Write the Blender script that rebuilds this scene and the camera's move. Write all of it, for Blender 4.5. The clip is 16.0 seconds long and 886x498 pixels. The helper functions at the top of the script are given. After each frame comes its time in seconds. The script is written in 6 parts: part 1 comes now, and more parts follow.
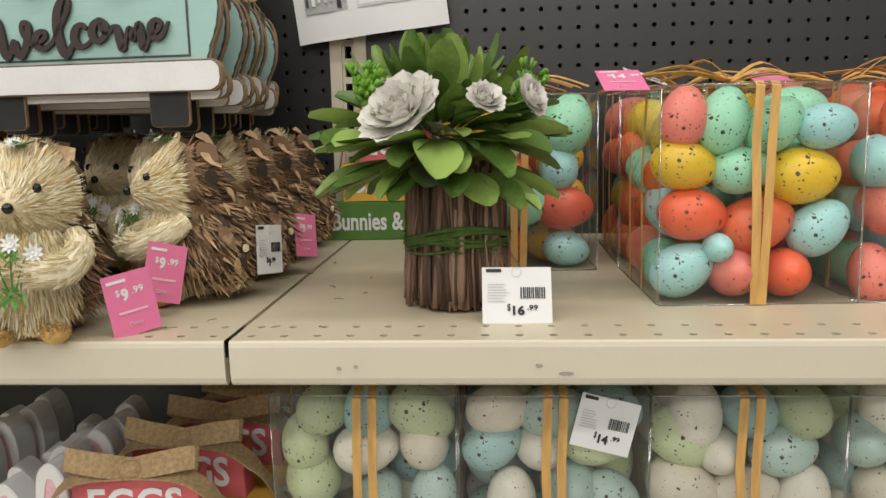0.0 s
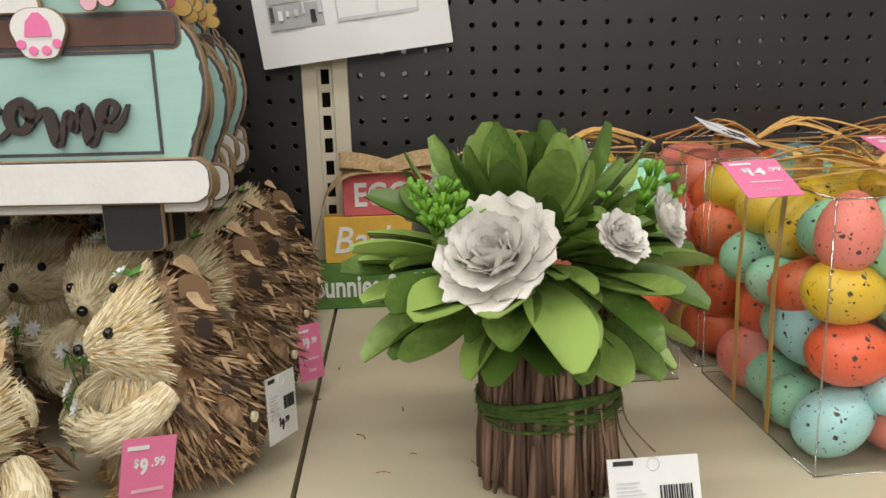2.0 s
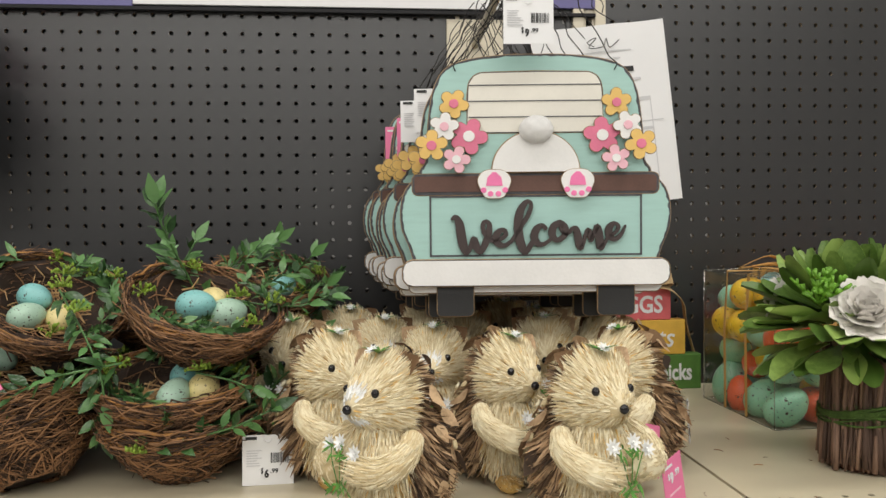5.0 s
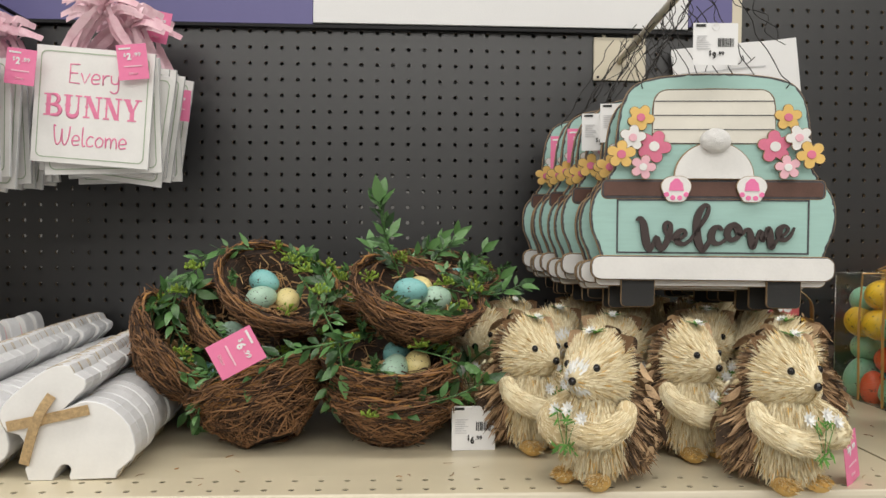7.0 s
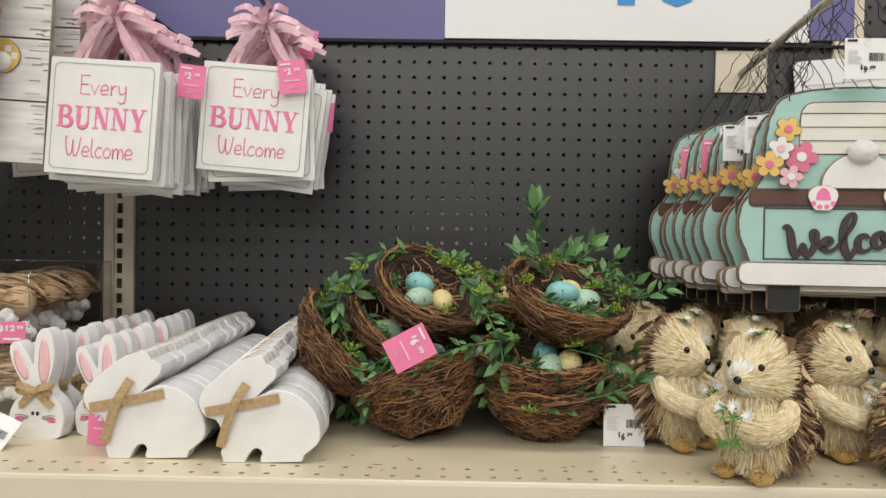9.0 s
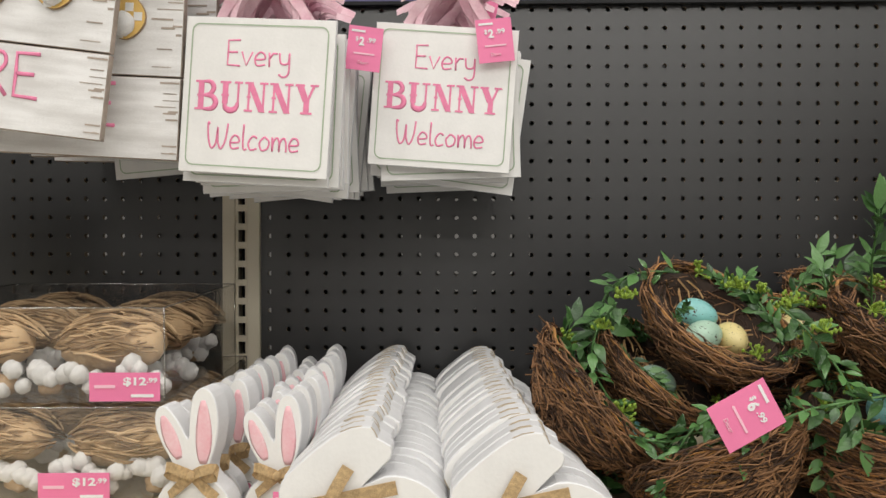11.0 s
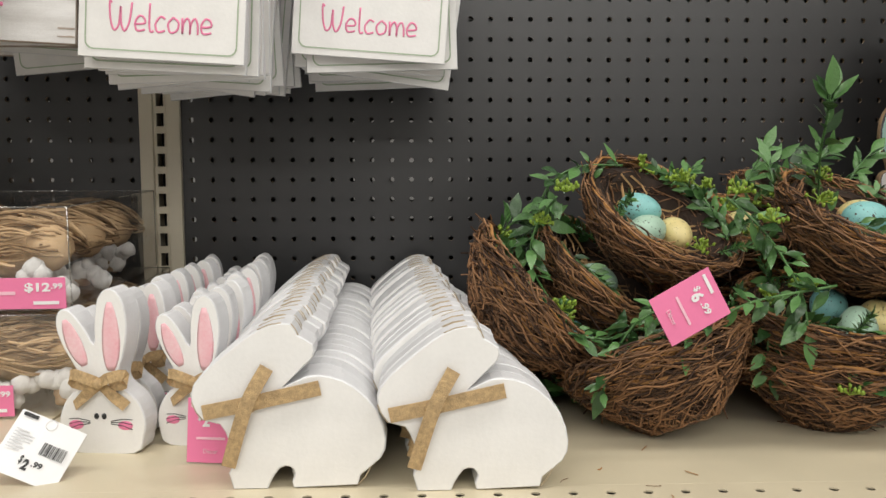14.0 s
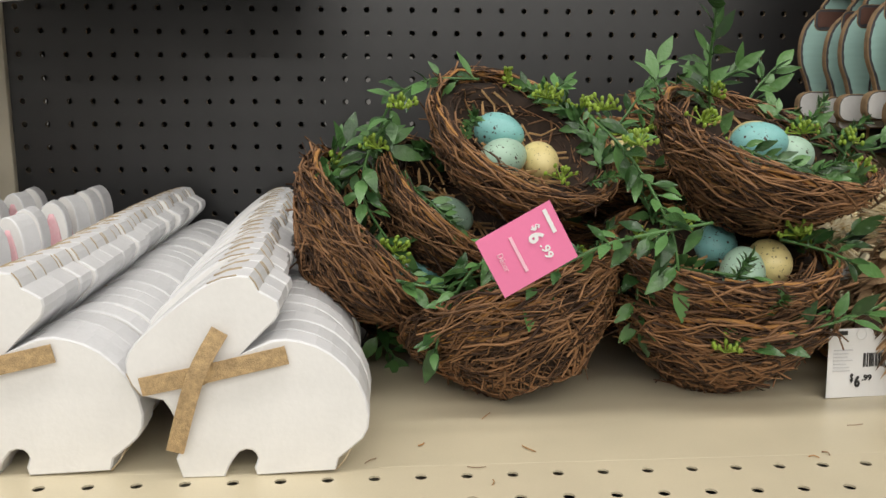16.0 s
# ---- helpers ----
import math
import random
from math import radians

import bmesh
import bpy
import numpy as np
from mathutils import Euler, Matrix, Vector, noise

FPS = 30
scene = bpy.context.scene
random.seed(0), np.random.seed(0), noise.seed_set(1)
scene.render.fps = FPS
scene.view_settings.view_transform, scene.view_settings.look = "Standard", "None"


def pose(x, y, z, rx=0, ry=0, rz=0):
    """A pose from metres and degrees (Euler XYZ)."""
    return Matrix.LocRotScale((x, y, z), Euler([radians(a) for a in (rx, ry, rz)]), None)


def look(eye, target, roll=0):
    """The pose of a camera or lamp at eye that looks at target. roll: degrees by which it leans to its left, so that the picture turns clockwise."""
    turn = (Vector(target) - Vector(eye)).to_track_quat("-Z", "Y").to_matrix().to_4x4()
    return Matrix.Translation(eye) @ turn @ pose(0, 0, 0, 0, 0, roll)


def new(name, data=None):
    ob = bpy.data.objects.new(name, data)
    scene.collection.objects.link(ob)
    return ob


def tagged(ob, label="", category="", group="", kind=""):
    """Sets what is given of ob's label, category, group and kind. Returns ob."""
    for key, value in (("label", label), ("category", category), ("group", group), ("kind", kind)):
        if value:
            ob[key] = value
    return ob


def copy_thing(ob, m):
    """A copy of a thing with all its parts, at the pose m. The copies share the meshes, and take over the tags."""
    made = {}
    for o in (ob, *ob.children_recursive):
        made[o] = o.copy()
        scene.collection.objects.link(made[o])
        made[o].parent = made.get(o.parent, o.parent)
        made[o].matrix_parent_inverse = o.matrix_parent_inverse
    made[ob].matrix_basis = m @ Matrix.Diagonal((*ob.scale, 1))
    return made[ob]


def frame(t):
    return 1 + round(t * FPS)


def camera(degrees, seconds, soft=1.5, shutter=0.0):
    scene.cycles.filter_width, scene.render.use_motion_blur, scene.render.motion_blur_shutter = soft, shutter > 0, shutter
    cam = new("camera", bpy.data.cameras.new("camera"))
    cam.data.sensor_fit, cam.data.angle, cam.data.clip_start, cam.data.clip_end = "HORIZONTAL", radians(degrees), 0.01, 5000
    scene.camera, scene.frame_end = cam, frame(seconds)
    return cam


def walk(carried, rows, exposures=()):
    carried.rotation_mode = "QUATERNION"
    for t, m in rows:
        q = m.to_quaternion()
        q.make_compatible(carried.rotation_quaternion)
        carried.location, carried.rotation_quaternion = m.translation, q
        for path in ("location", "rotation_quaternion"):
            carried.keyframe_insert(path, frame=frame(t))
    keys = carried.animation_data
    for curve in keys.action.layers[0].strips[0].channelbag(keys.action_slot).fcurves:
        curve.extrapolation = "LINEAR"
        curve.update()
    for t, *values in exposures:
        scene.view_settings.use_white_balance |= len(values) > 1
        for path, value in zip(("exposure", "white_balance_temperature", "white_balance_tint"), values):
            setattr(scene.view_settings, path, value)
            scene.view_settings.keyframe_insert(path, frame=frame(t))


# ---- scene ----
cam = camera(56.56, 16.0)
PATH = [
    (0, (1.428, -1.164, 1.237), (1.287, 0.808, 0.929), -1.3),
    (0.5, (1.38, -1.099, 1.257), (1.298, 0.879, 0.973), -1.2),
    (1, (1.347, -1.041, 1.297), (1.313, 0.928, 0.948), -1.5),
    (1.5, (1.317, -0.979, 1.326), (1.354, 0.978, 0.913), -1.8),
    (2, (1.297, -0.943, 1.354), (1.396, 1.001, 0.894), -1.7),
    (2.5, (1.256, -0.945, 1.358), (1.401, 1.009, 0.957), -1.7),
    (3, (1.157, -1.001, 1.365), (1.422, 0.958, 1.059), -1.5),
    (3.5, (1.069, -1.065, 1.358), (1.347, 0.907, 1.176), -1.5),
    (4, (0.979, -1.135, 1.345), (1.256, 0.843, 1.248), -1.3),
    (6.5, (0.743, -1.328, 1.333), (0.844, 0.669, 1.271), 0.2),
    (7, (0.687, -1.343, 1.33), (0.79, 0.654, 1.272), 0.4),
    (7.5, (0.644, -1.362, 1.331), (0.749, 0.635, 1.279), 0.6),
    (8, (0.616, -1.384, 1.333), (0.705, 0.614, 1.291), 0.7),
    (8.5, (0.591, -1.4, 1.331), (0.645, 0.599, 1.297), 0.9),
    (9, (0.563, -1.394, 1.323), (0.542, 0.605, 1.288), 0.9),
    (9.5, (0.499, -1.334, 1.317), (0.393, 0.663, 1.286), 0.8),
    (10, (0.417, -1.238, 1.332), (0.251, 0.755, 1.304), 0.4),
    (12.5, (0.265, -1.073, 1.326), (0.399, 0.922, 1.291), -0.6),
    (13, (0.281, -1.069, 1.314), (0.394, 0.925, 1.218), -0.4),
    (13.5, (0.299, -1.067, 1.301), (0.387, 0.926, 1.156), -0.3),
    (14, (0.321, -1.068, 1.296), (0.39, 0.922, 1.103), -0.1),
    (14.5, (0.35, -1.066, 1.29), (0.417, 0.919, 1.055), -0.0),
    (15, (0.39, -1.047, 1.28), (0.465, 0.932, 1.007), 0.1),
    (15.5, (0.418, -1.001, 1.274), (0.518, 0.972, 0.961), 0.2),
    (16, (0.435, -0.958, 1.281), (0.579, 1.006, 0.933), 0.1),
]
walk(cam, [(t, look(eye, target, roll)) for t, eye, target, roll in PATH],
     [(0, -0.46), (3.5, -0.36), (6.5, -0.46), (10, -0.44), (12.5, -0.36), (16, -0.38)])

# ---- world, lamps, exposure ----
world = bpy.data.worlds.new("store_air")
scene.world = world
world.use_nodes = True
world.node_tree.nodes["Background"].inputs[0].default_value = (0.9, 0.95, 1.0, 1)
world.node_tree.nodes["Background"].inputs[1].default_value = 0.03


def strip_lamp(x, y, watts):
    data = bpy.data.lights.new("ceiling_and_fill_strip", "AREA")
    data.shape, data.size, data.size_y = "RECTANGLE", 7.0, 0.35
    data.energy, data.color = watts, (1.0, 0.97, 0.92)
    ob = new("ceiling_and_fill_strip", data)
    ob.matrix_basis = pose(x, y, 3.72)
    return ob


# Rows at -5.4 and -8.2 are unseen, added to brighten the upper pegboard.
for lamp_y, lamp_w in ((-1.15, 112), (-3.2, 130), (-5.4, 190), (-8.2, 260), (1.6, 22)):
    strip_lamp(0.6, lamp_y, lamp_w)

# ---- materials ----


def mat(name, color, rough=0.5, metal=0.0, vary=0.12, scale=40.0, bump=0.1, fine=400.0, second=None, spread=0.5, coat=0.0, coords="Object", stretch=(1, 1, 1), island=0.0, random=0.0, sheen=0.0, trans=0.0):
    """A painted, fibrous or wooden surface: a base colour that varies at two scales, with fine relief."""
    m = bpy.data.materials.new(name)
    m.use_nodes = True
    nt = m.node_tree
    n, link = nt.nodes, nt.links
    bsdf = n["Principled BSDF"]
    bsdf.inputs["Roughness"].default_value = rough
    bsdf.inputs["Metallic"].default_value = metal
    bsdf.inputs["Coat Weight"].default_value = coat
    bsdf.inputs["Sheen Weight"].default_value = sheen
    if trans:
        bsdf.inputs["Transmission Weight"].default_value = trans
    tc = n.new("ShaderNodeTexCoord")
    mp = n.new("ShaderNodeMapping")
    mp.inputs["Scale"].default_value = stretch
    link.new(tc.outputs[coords], mp.inputs[0])
    big, small = n.new("ShaderNodeTexNoise"), n.new("ShaderNodeTexNoise")
    for node, s, d in ((big, scale, 4), (small, fine, 3)):
        node.inputs["Scale"].default_value = s
        node.inputs["Detail"].default_value = d
        link.new(mp.outputs[0], node.inputs["Vector"])
    dark = tuple(c * (1 - vary) for c in color)
    light = second or tuple(min(1, c * (1 + vary)) for c in color)
    ramp = n.new("ShaderNodeValToRGB")
    ramp.color_ramp.elements[0].position, ramp.color_ramp.elements[1].position = 0.5 - spread / 2, 0.5 + spread / 2
    ramp.color_ramp.elements[0].color, ramp.color_ramp.elements[1].color = (*dark, 1), (*light, 1)
    add = n.new("ShaderNodeMath")
    add.operation = "MULTIPLY_ADD"
    add.inputs[1].default_value, add.inputs[2].default_value = 0.35, -0.175
    link.new(small.outputs["Fac"], add.inputs[0])
    tot = n.new("ShaderNodeMath")
    link.new(big.outputs["Fac"], tot.inputs[0])
    link.new(add.outputs[0], tot.inputs[1])
    out = tot.outputs[0]
    for kind, amount in (("ISLAND", island), ("OBJECT", random)):
        if amount:
            src = n.new("ShaderNodeNewGeometry" if kind == "ISLAND" else "ShaderNodeObjectInfo")
            ma = n.new("ShaderNodeMath")
            ma.operation = "MULTIPLY_ADD"
            ma.inputs[1].default_value = amount
            link.new(src.outputs["Random Per Island" if kind == "ISLAND" else "Random"], ma.inputs[0])
            sub = n.new("ShaderNodeMath")
            sub.inputs[1].default_value = -amount / 2
            link.new(out, sub.inputs[0])
            link.new(sub.outputs[0], ma.inputs[2])
            out = ma.outputs[0]
    link.new(out, ramp.inputs[0])
    link.new(ramp.outputs[0], bsdf.inputs["Base Color"])
    if bump:
        b = n.new("ShaderNodeBump")
        b.inputs["Strength"].default_value, b.inputs["Distance"].default_value = bump, 0.002
        link.new(small.outputs["Fac"], b.inputs["Height"])
        link.new(b.outputs[0], bsdf.inputs["Normal"])
    return m


def speckled(name, color, spot=(0.05, 0.03, 0.02), rough=0.38, amount=0.25):
    """A painted foam egg with scattered dark specks."""
    m = mat(name, color, rough, vary=0.10, scale=2.2, bump=0.12, fine=26, random=0.4)
    nt = m.node_tree
    n, link = nt.nodes, nt.links
    base = n["Principled BSDF"].inputs["Base Color"]
    was = base.links[0].from_socket
    tc = n.new("ShaderNodeTexCoord")
    warp = n.new("ShaderNodeTexNoise")
    warp.inputs["Scale"].default_value = 10
    mixv = n.new("ShaderNodeVectorMath")
    mixv.operation = "MULTIPLY_ADD"
    mixv.inputs[1].default_value = (0.16, 0.16, 0.16)
    link.new(tc.outputs["Object"], warp.inputs["Vector"])
    link.new(warp.outputs["Color"], mixv.inputs[0])
    link.new(tc.outputs["Object"], mixv.inputs[2])
    fac = None
    for s, r in ((8.0, amount), (16.0, amount * 0.9)):
        v = n.new("ShaderNodeTexVoronoi")
        v.inputs["Scale"].default_value = s
        v.inputs["Randomness"].default_value = 1
        link.new(mixv.outputs[0], v.inputs["Vector"])
        sep = n.new("ShaderNodeSeparateColor")
        link.new(v.outputs["Color"], sep.inputs[0])
        size = n.new("ShaderNodeMath")
        size.operation = "MULTIPLY_ADD"
        size.inputs[1].default_value, size.inputs[2].default_value = r * 2.2, -r * 0.95
        link.new(sep.outputs[0], size.inputs[0])
        less = n.new("ShaderNodeMath")
        less.operation = "LESS_THAN"
        link.new(v.outputs["Distance"], less.inputs[0])
        link.new(size.outputs[0], less.inputs[1])
        if fac is None:
            fac = less.outputs[0]
        else:
            mx = n.new("ShaderNodeMath")
            mx.operation = "MAXIMUM"
            link.new(fac, mx.inputs[0])
            link.new(less.outputs[0], mx.inputs[1])
            fac = mx.outputs[0]
    mix = n.new("ShaderNodeMix")
    mix.data_type = "RGBA"
    link.new(fac, mix.inputs["Factor"])
    link.new(was, mix.inputs["A"])
    mix.inputs["B"].default_value = (*spot, 1)
    link.new(mix.outputs["Result"], base)
    return m


def clear_film(name, tint=(0.97, 0.98, 0.97), gloss=0.10, rough=0.06):
    """Thin clear plastic: lets light through, with a sharp sheen that grows at grazing angles and slight ripples."""
    m = bpy.data.materials.new(name)
    m.use_nodes = True
    nt = m.node_tree
    n, link = nt.nodes, nt.links
    n.remove(n["Principled BSDF"])
    tr, gl, mix, fr = n.new("ShaderNodeBsdfTransparent"), n.new("ShaderNodeBsdfGlossy"), n.new("ShaderNodeMixShader"), n.new("ShaderNodeLayerWeight")
    tr.inputs[0].default_value = (*tint, 1)
    gl.inputs["Roughness"].default_value = rough
    fr.inputs["Blend"].default_value = 0.5
    power = n.new("ShaderNodeMath")
    power.operation = "POWER"
    power.inputs[1].default_value = 4.0
    tc, no, bu = n.new("ShaderNodeTexCoord"), n.new("ShaderNodeTexNoise"), n.new("ShaderNodeBump")
    no.inputs["Scale"].default_value = 14
    bu.inputs["Strength"].default_value, bu.inputs["Distance"].default_value = 0.25, 0.01
    link.new(tc.outputs["Object"], no.inputs["Vector"])
    link.new(no.outputs["Fac"], bu.inputs["Height"])
    link.new(bu.outputs[0], gl.inputs["Normal"])
    ma = n.new("ShaderNodeMath")
    ma.operation = "MULTIPLY_ADD"
    ma.inputs[1].default_value, ma.inputs[2].default_value = 0.55, gloss * 0.5
    link.new(fr.outputs["Facing"], power.inputs[0])
    link.new(power.outputs[0], ma.inputs[0])
    link.new(ma.outputs[0], mix.inputs[0])
    link.new(tr.outputs[0], mix.inputs[1])
    link.new(gl.outputs[0], mix.inputs[2])
    link.new(mix.outputs[0], n["Material Output"].inputs[0])
    return m


M = {}
M["peg"] = mat("charcoal_pegboard", (0.0085, 0.0087, 0.0098), 0.37, vary=0.12, scale=9, bump=0.05, fine=900)
M["hardboard"] = mat("raw_hardboard_hole_edge", (0.20, 0.15, 0.10), 0.85, vary=0.3, scale=60)
M["peg"].node_tree.nodes["Principled BSDF"].inputs["Specular IOR Level"].default_value = 1.0
M["beige"] = mat("beige_enamel", (0.66, 0.60, 0.47), 0.33, vary=0.04, scale=6, bump=0.03, fine=700)
M["beige_deck"] = mat("beige_shelf_enamel", (0.60, 0.53, 0.38), 0.34, vary=0.07, scale=11, bump=0.04, fine=700)
# Near-black: painted shade behind slots and punched holes, also the banner's rail.
M["dark"] = mat("painted_shade_and_rail_black", (0.012, 0.012, 0.014), 0.8, vary=0.2, scale=20)
M["wall"] = mat("off_white_paint", (0.42, 0.41, 0.40), 0.7, vary=0.05, scale=3)
M["floor"] = mat("pale_floor_tile", (0.46, 0.45, 0.42), 0.35, vary=0.1, scale=4)
M["white"] = mat("white_paint", (0.80, 0.79, 0.77), 0.5, vary=0.05, scale=30, bump=0.08, fine=300)
M["whitegrey"] = mat("grey_white_edge_paint", (0.68, 0.68, 0.69), 0.6, vary=0.07, scale=40, bump=0.1, random=0.5)
M["worn"] = mat("rubbed_brown_edge", (0.44, 0.35, 0.23), 0.8, vary=0.3, scale=90)
M["card"] = mat("white_card", (0.80, 0.80, 0.80), 0.55, vary=0.02, scale=20, bump=0.02)
M["black"] = mat("black_ink", (0.02, 0.02, 0.02), 0.6, vary=0.1)
M["greyink"] = mat("grey_ink", (0.42, 0.42, 0.43), 0.7, vary=0.1)
M["palegrey"] = mat("pale_grey_ink", (0.60, 0.60, 0.61), 0.7, vary=0.05)
M["pink"] = mat("pink_card", (0.80, 0.20, 0.38), 0.5, vary=0.04, scale=20, bump=0.02)
M["pinkink"] = mat("pink_ink", (0.78, 0.22, 0.38), 0.55, vary=0.12, scale=90)
M["palepink"] = mat("pale_pink_ink", (0.86, 0.52, 0.62), 0.55, vary=0.05)
M["blush"] = mat("blush_pink_paint", (0.87, 0.42, 0.48), 0.6, second=(0.84, 0.62, 0.64), vary=0.1, scale=50, spread=0.6)
M["raffia_pink"] = mat("pink_raffia", (0.86, 0.46, 0.56), 0.35, second=(0.88, 0.62, 0.68), vary=0.2, scale=60, island=0.7, random=0.5)
M["aqua"] = mat("aqua_paint", (0.37, 0.58, 0.53), 0.5, vary=0.05, scale=30, bump=0.1, stretch=(1, 1, 8))
M["slate"] = mat("slate_line_paint", (0.065, 0.065, 0.072), 0.65, vary=0.3, scale=120)
M["mdf"] = mat("raw_fibreboard_edge", (0.30, 0.20, 0.11), 0.85, vary=0.25, scale=80, bump=0.2)
M["brown"] = mat("brown_paint", (0.115, 0.055, 0.040), 0.55, vary=0.15, scale=60)
M["ivory"] = mat("ivory_board_paint", (0.74, 0.71, 0.63), 0.55, vary=0.04, scale=40)
M["yellowfl"] = mat("yellow_flower_paint", (0.76, 0.50, 0.15), 0.55, vary=0.08)
M["pinkfl"] = mat("rose_flower_paint", (0.70, 0.18, 0.29), 0.55, vary=0.08)
M["padpink"] = mat("bright_pink_pad_paint", (0.84, 0.20, 0.42), 0.55, vary=0.06)
M["lpinkfl"] = mat("light_pink_flower_paint", (0.80, 0.46, 0.53), 0.55, vary=0.06)
M["pompom"] = mat("white_pompom_fluff", (0.80, 0.79, 0.77), 0.95, vary=0.08, scale=150, bump=0.8, fine=900, sheen=0.5)
M["word"] = mat("dark_brown_letter_paint", (0.045, 0.030, 0.028), 0.5, vary=0.2)
M["wire"] = mat("dark_iron_wire", (0.035, 0.032, 0.03), 0.45, metal=0.7)
M["purple"] = mat("purple_banner", (0.135, 0.125, 0.29), 0.5, vary=0.03, scale=5)
M["banner"] = mat("white_banner", (0.78, 0.78, 0.78), 0.5, vary=0.02, scale=5)
M["blue"] = mat("bright_blue_ink", (0.03, 0.28, 0.66), 0.5, vary=0.03)
M["burlap"] = mat("burlap_weave", (0.46, 0.32, 0.165), 0.9, vary=0.3, scale=300, bump=0.5, fine=1200)
M["raffia"] = mat("tan_raffia", (0.62, 0.36, 0.11), 0.6, vary=0.25, scale=120, stretch=(1, 1, 0.15), bump=0.2)
M["film"] = clear_film("clear_box_film")
M["film_gloss"] = clear_film("creased_clear_box_film", (0.93, 0.92, 0.91), 0.26, 0.10)
M["film_edge"] = clear_film("clear_box_folded_edge", (0.82, 0.84, 0.83), 0.7, 0.12)
M["green_sign"] = mat("green_sign_paint", (0.085, 0.20, 0.035), 0.6, vary=0.12, scale=60, bump=0.1)
M["yellow_sign"] = mat("mustard_sign_paint", (0.70, 0.42, 0.06), 0.6, vary=0.1, scale=60, bump=0.1)
M["red_sign"] = mat("coral_red_sign_paint", (0.66, 0.13, 0.14), 0.6, vary=0.1, scale=60, bump=0.1)
M["plank"] = mat("whitewashed_plank", (0.70, 0.68, 0.66), 0.7, second=(0.83, 0.82, 0.81), vary=0.1, scale=14, stretch=(1, 1, 6), bump=0.25, spread=0.3)
M["plankworn"] = mat("worn_grey_plank", (0.36, 0.30, 0.25), 0.8, vary=0.3, scale=60)
M["sgreen"] = mat("sage_line_ink", (0.36, 0.45, 0.31), 0.6, vary=0.1)

EGGS_BRIGHT = [speckled("coral_egg", (0.82, 0.13, 0.05)), speckled("salmon_egg", (0.80, 0.22, 0.17)), speckled("yellow_egg", (0.80, 0.52, 0.03)),
               speckled("mint_egg", (0.32, 0.66, 0.45)), speckled("aqua_egg", (0.37, 0.66, 0.66)), speckled("orange_egg", (0.82, 0.16, 0.06))]
EGGS_MIXED = EGGS_BRIGHT + EGGS_BRIGHT[2:5] + EGGS_BRIGHT[2:5]
EGGS_PALE = [speckled("cream_egg", (0.68, 0.62, 0.50), amount=0.17), speckled("celadon_egg", (0.50, 0.56, 0.33)), speckled("duck_egg", (0.40, 0.52, 0.47)),
             speckled("ivory_egg", (0.72, 0.68, 0.58), amount=0.17), speckled("teal_egg", (0.33, 0.50, 0.49))]
EGG_NEST = {"blue": speckled("nest_blue_egg", (0.23, 0.52, 0.50)), "cream": speckled("nest_cream_egg", (0.74, 0.62, 0.28)), "green": speckled("nest_pale_green_egg", (0.40, 0.58, 0.45))}

# ---- mesh helpers ----


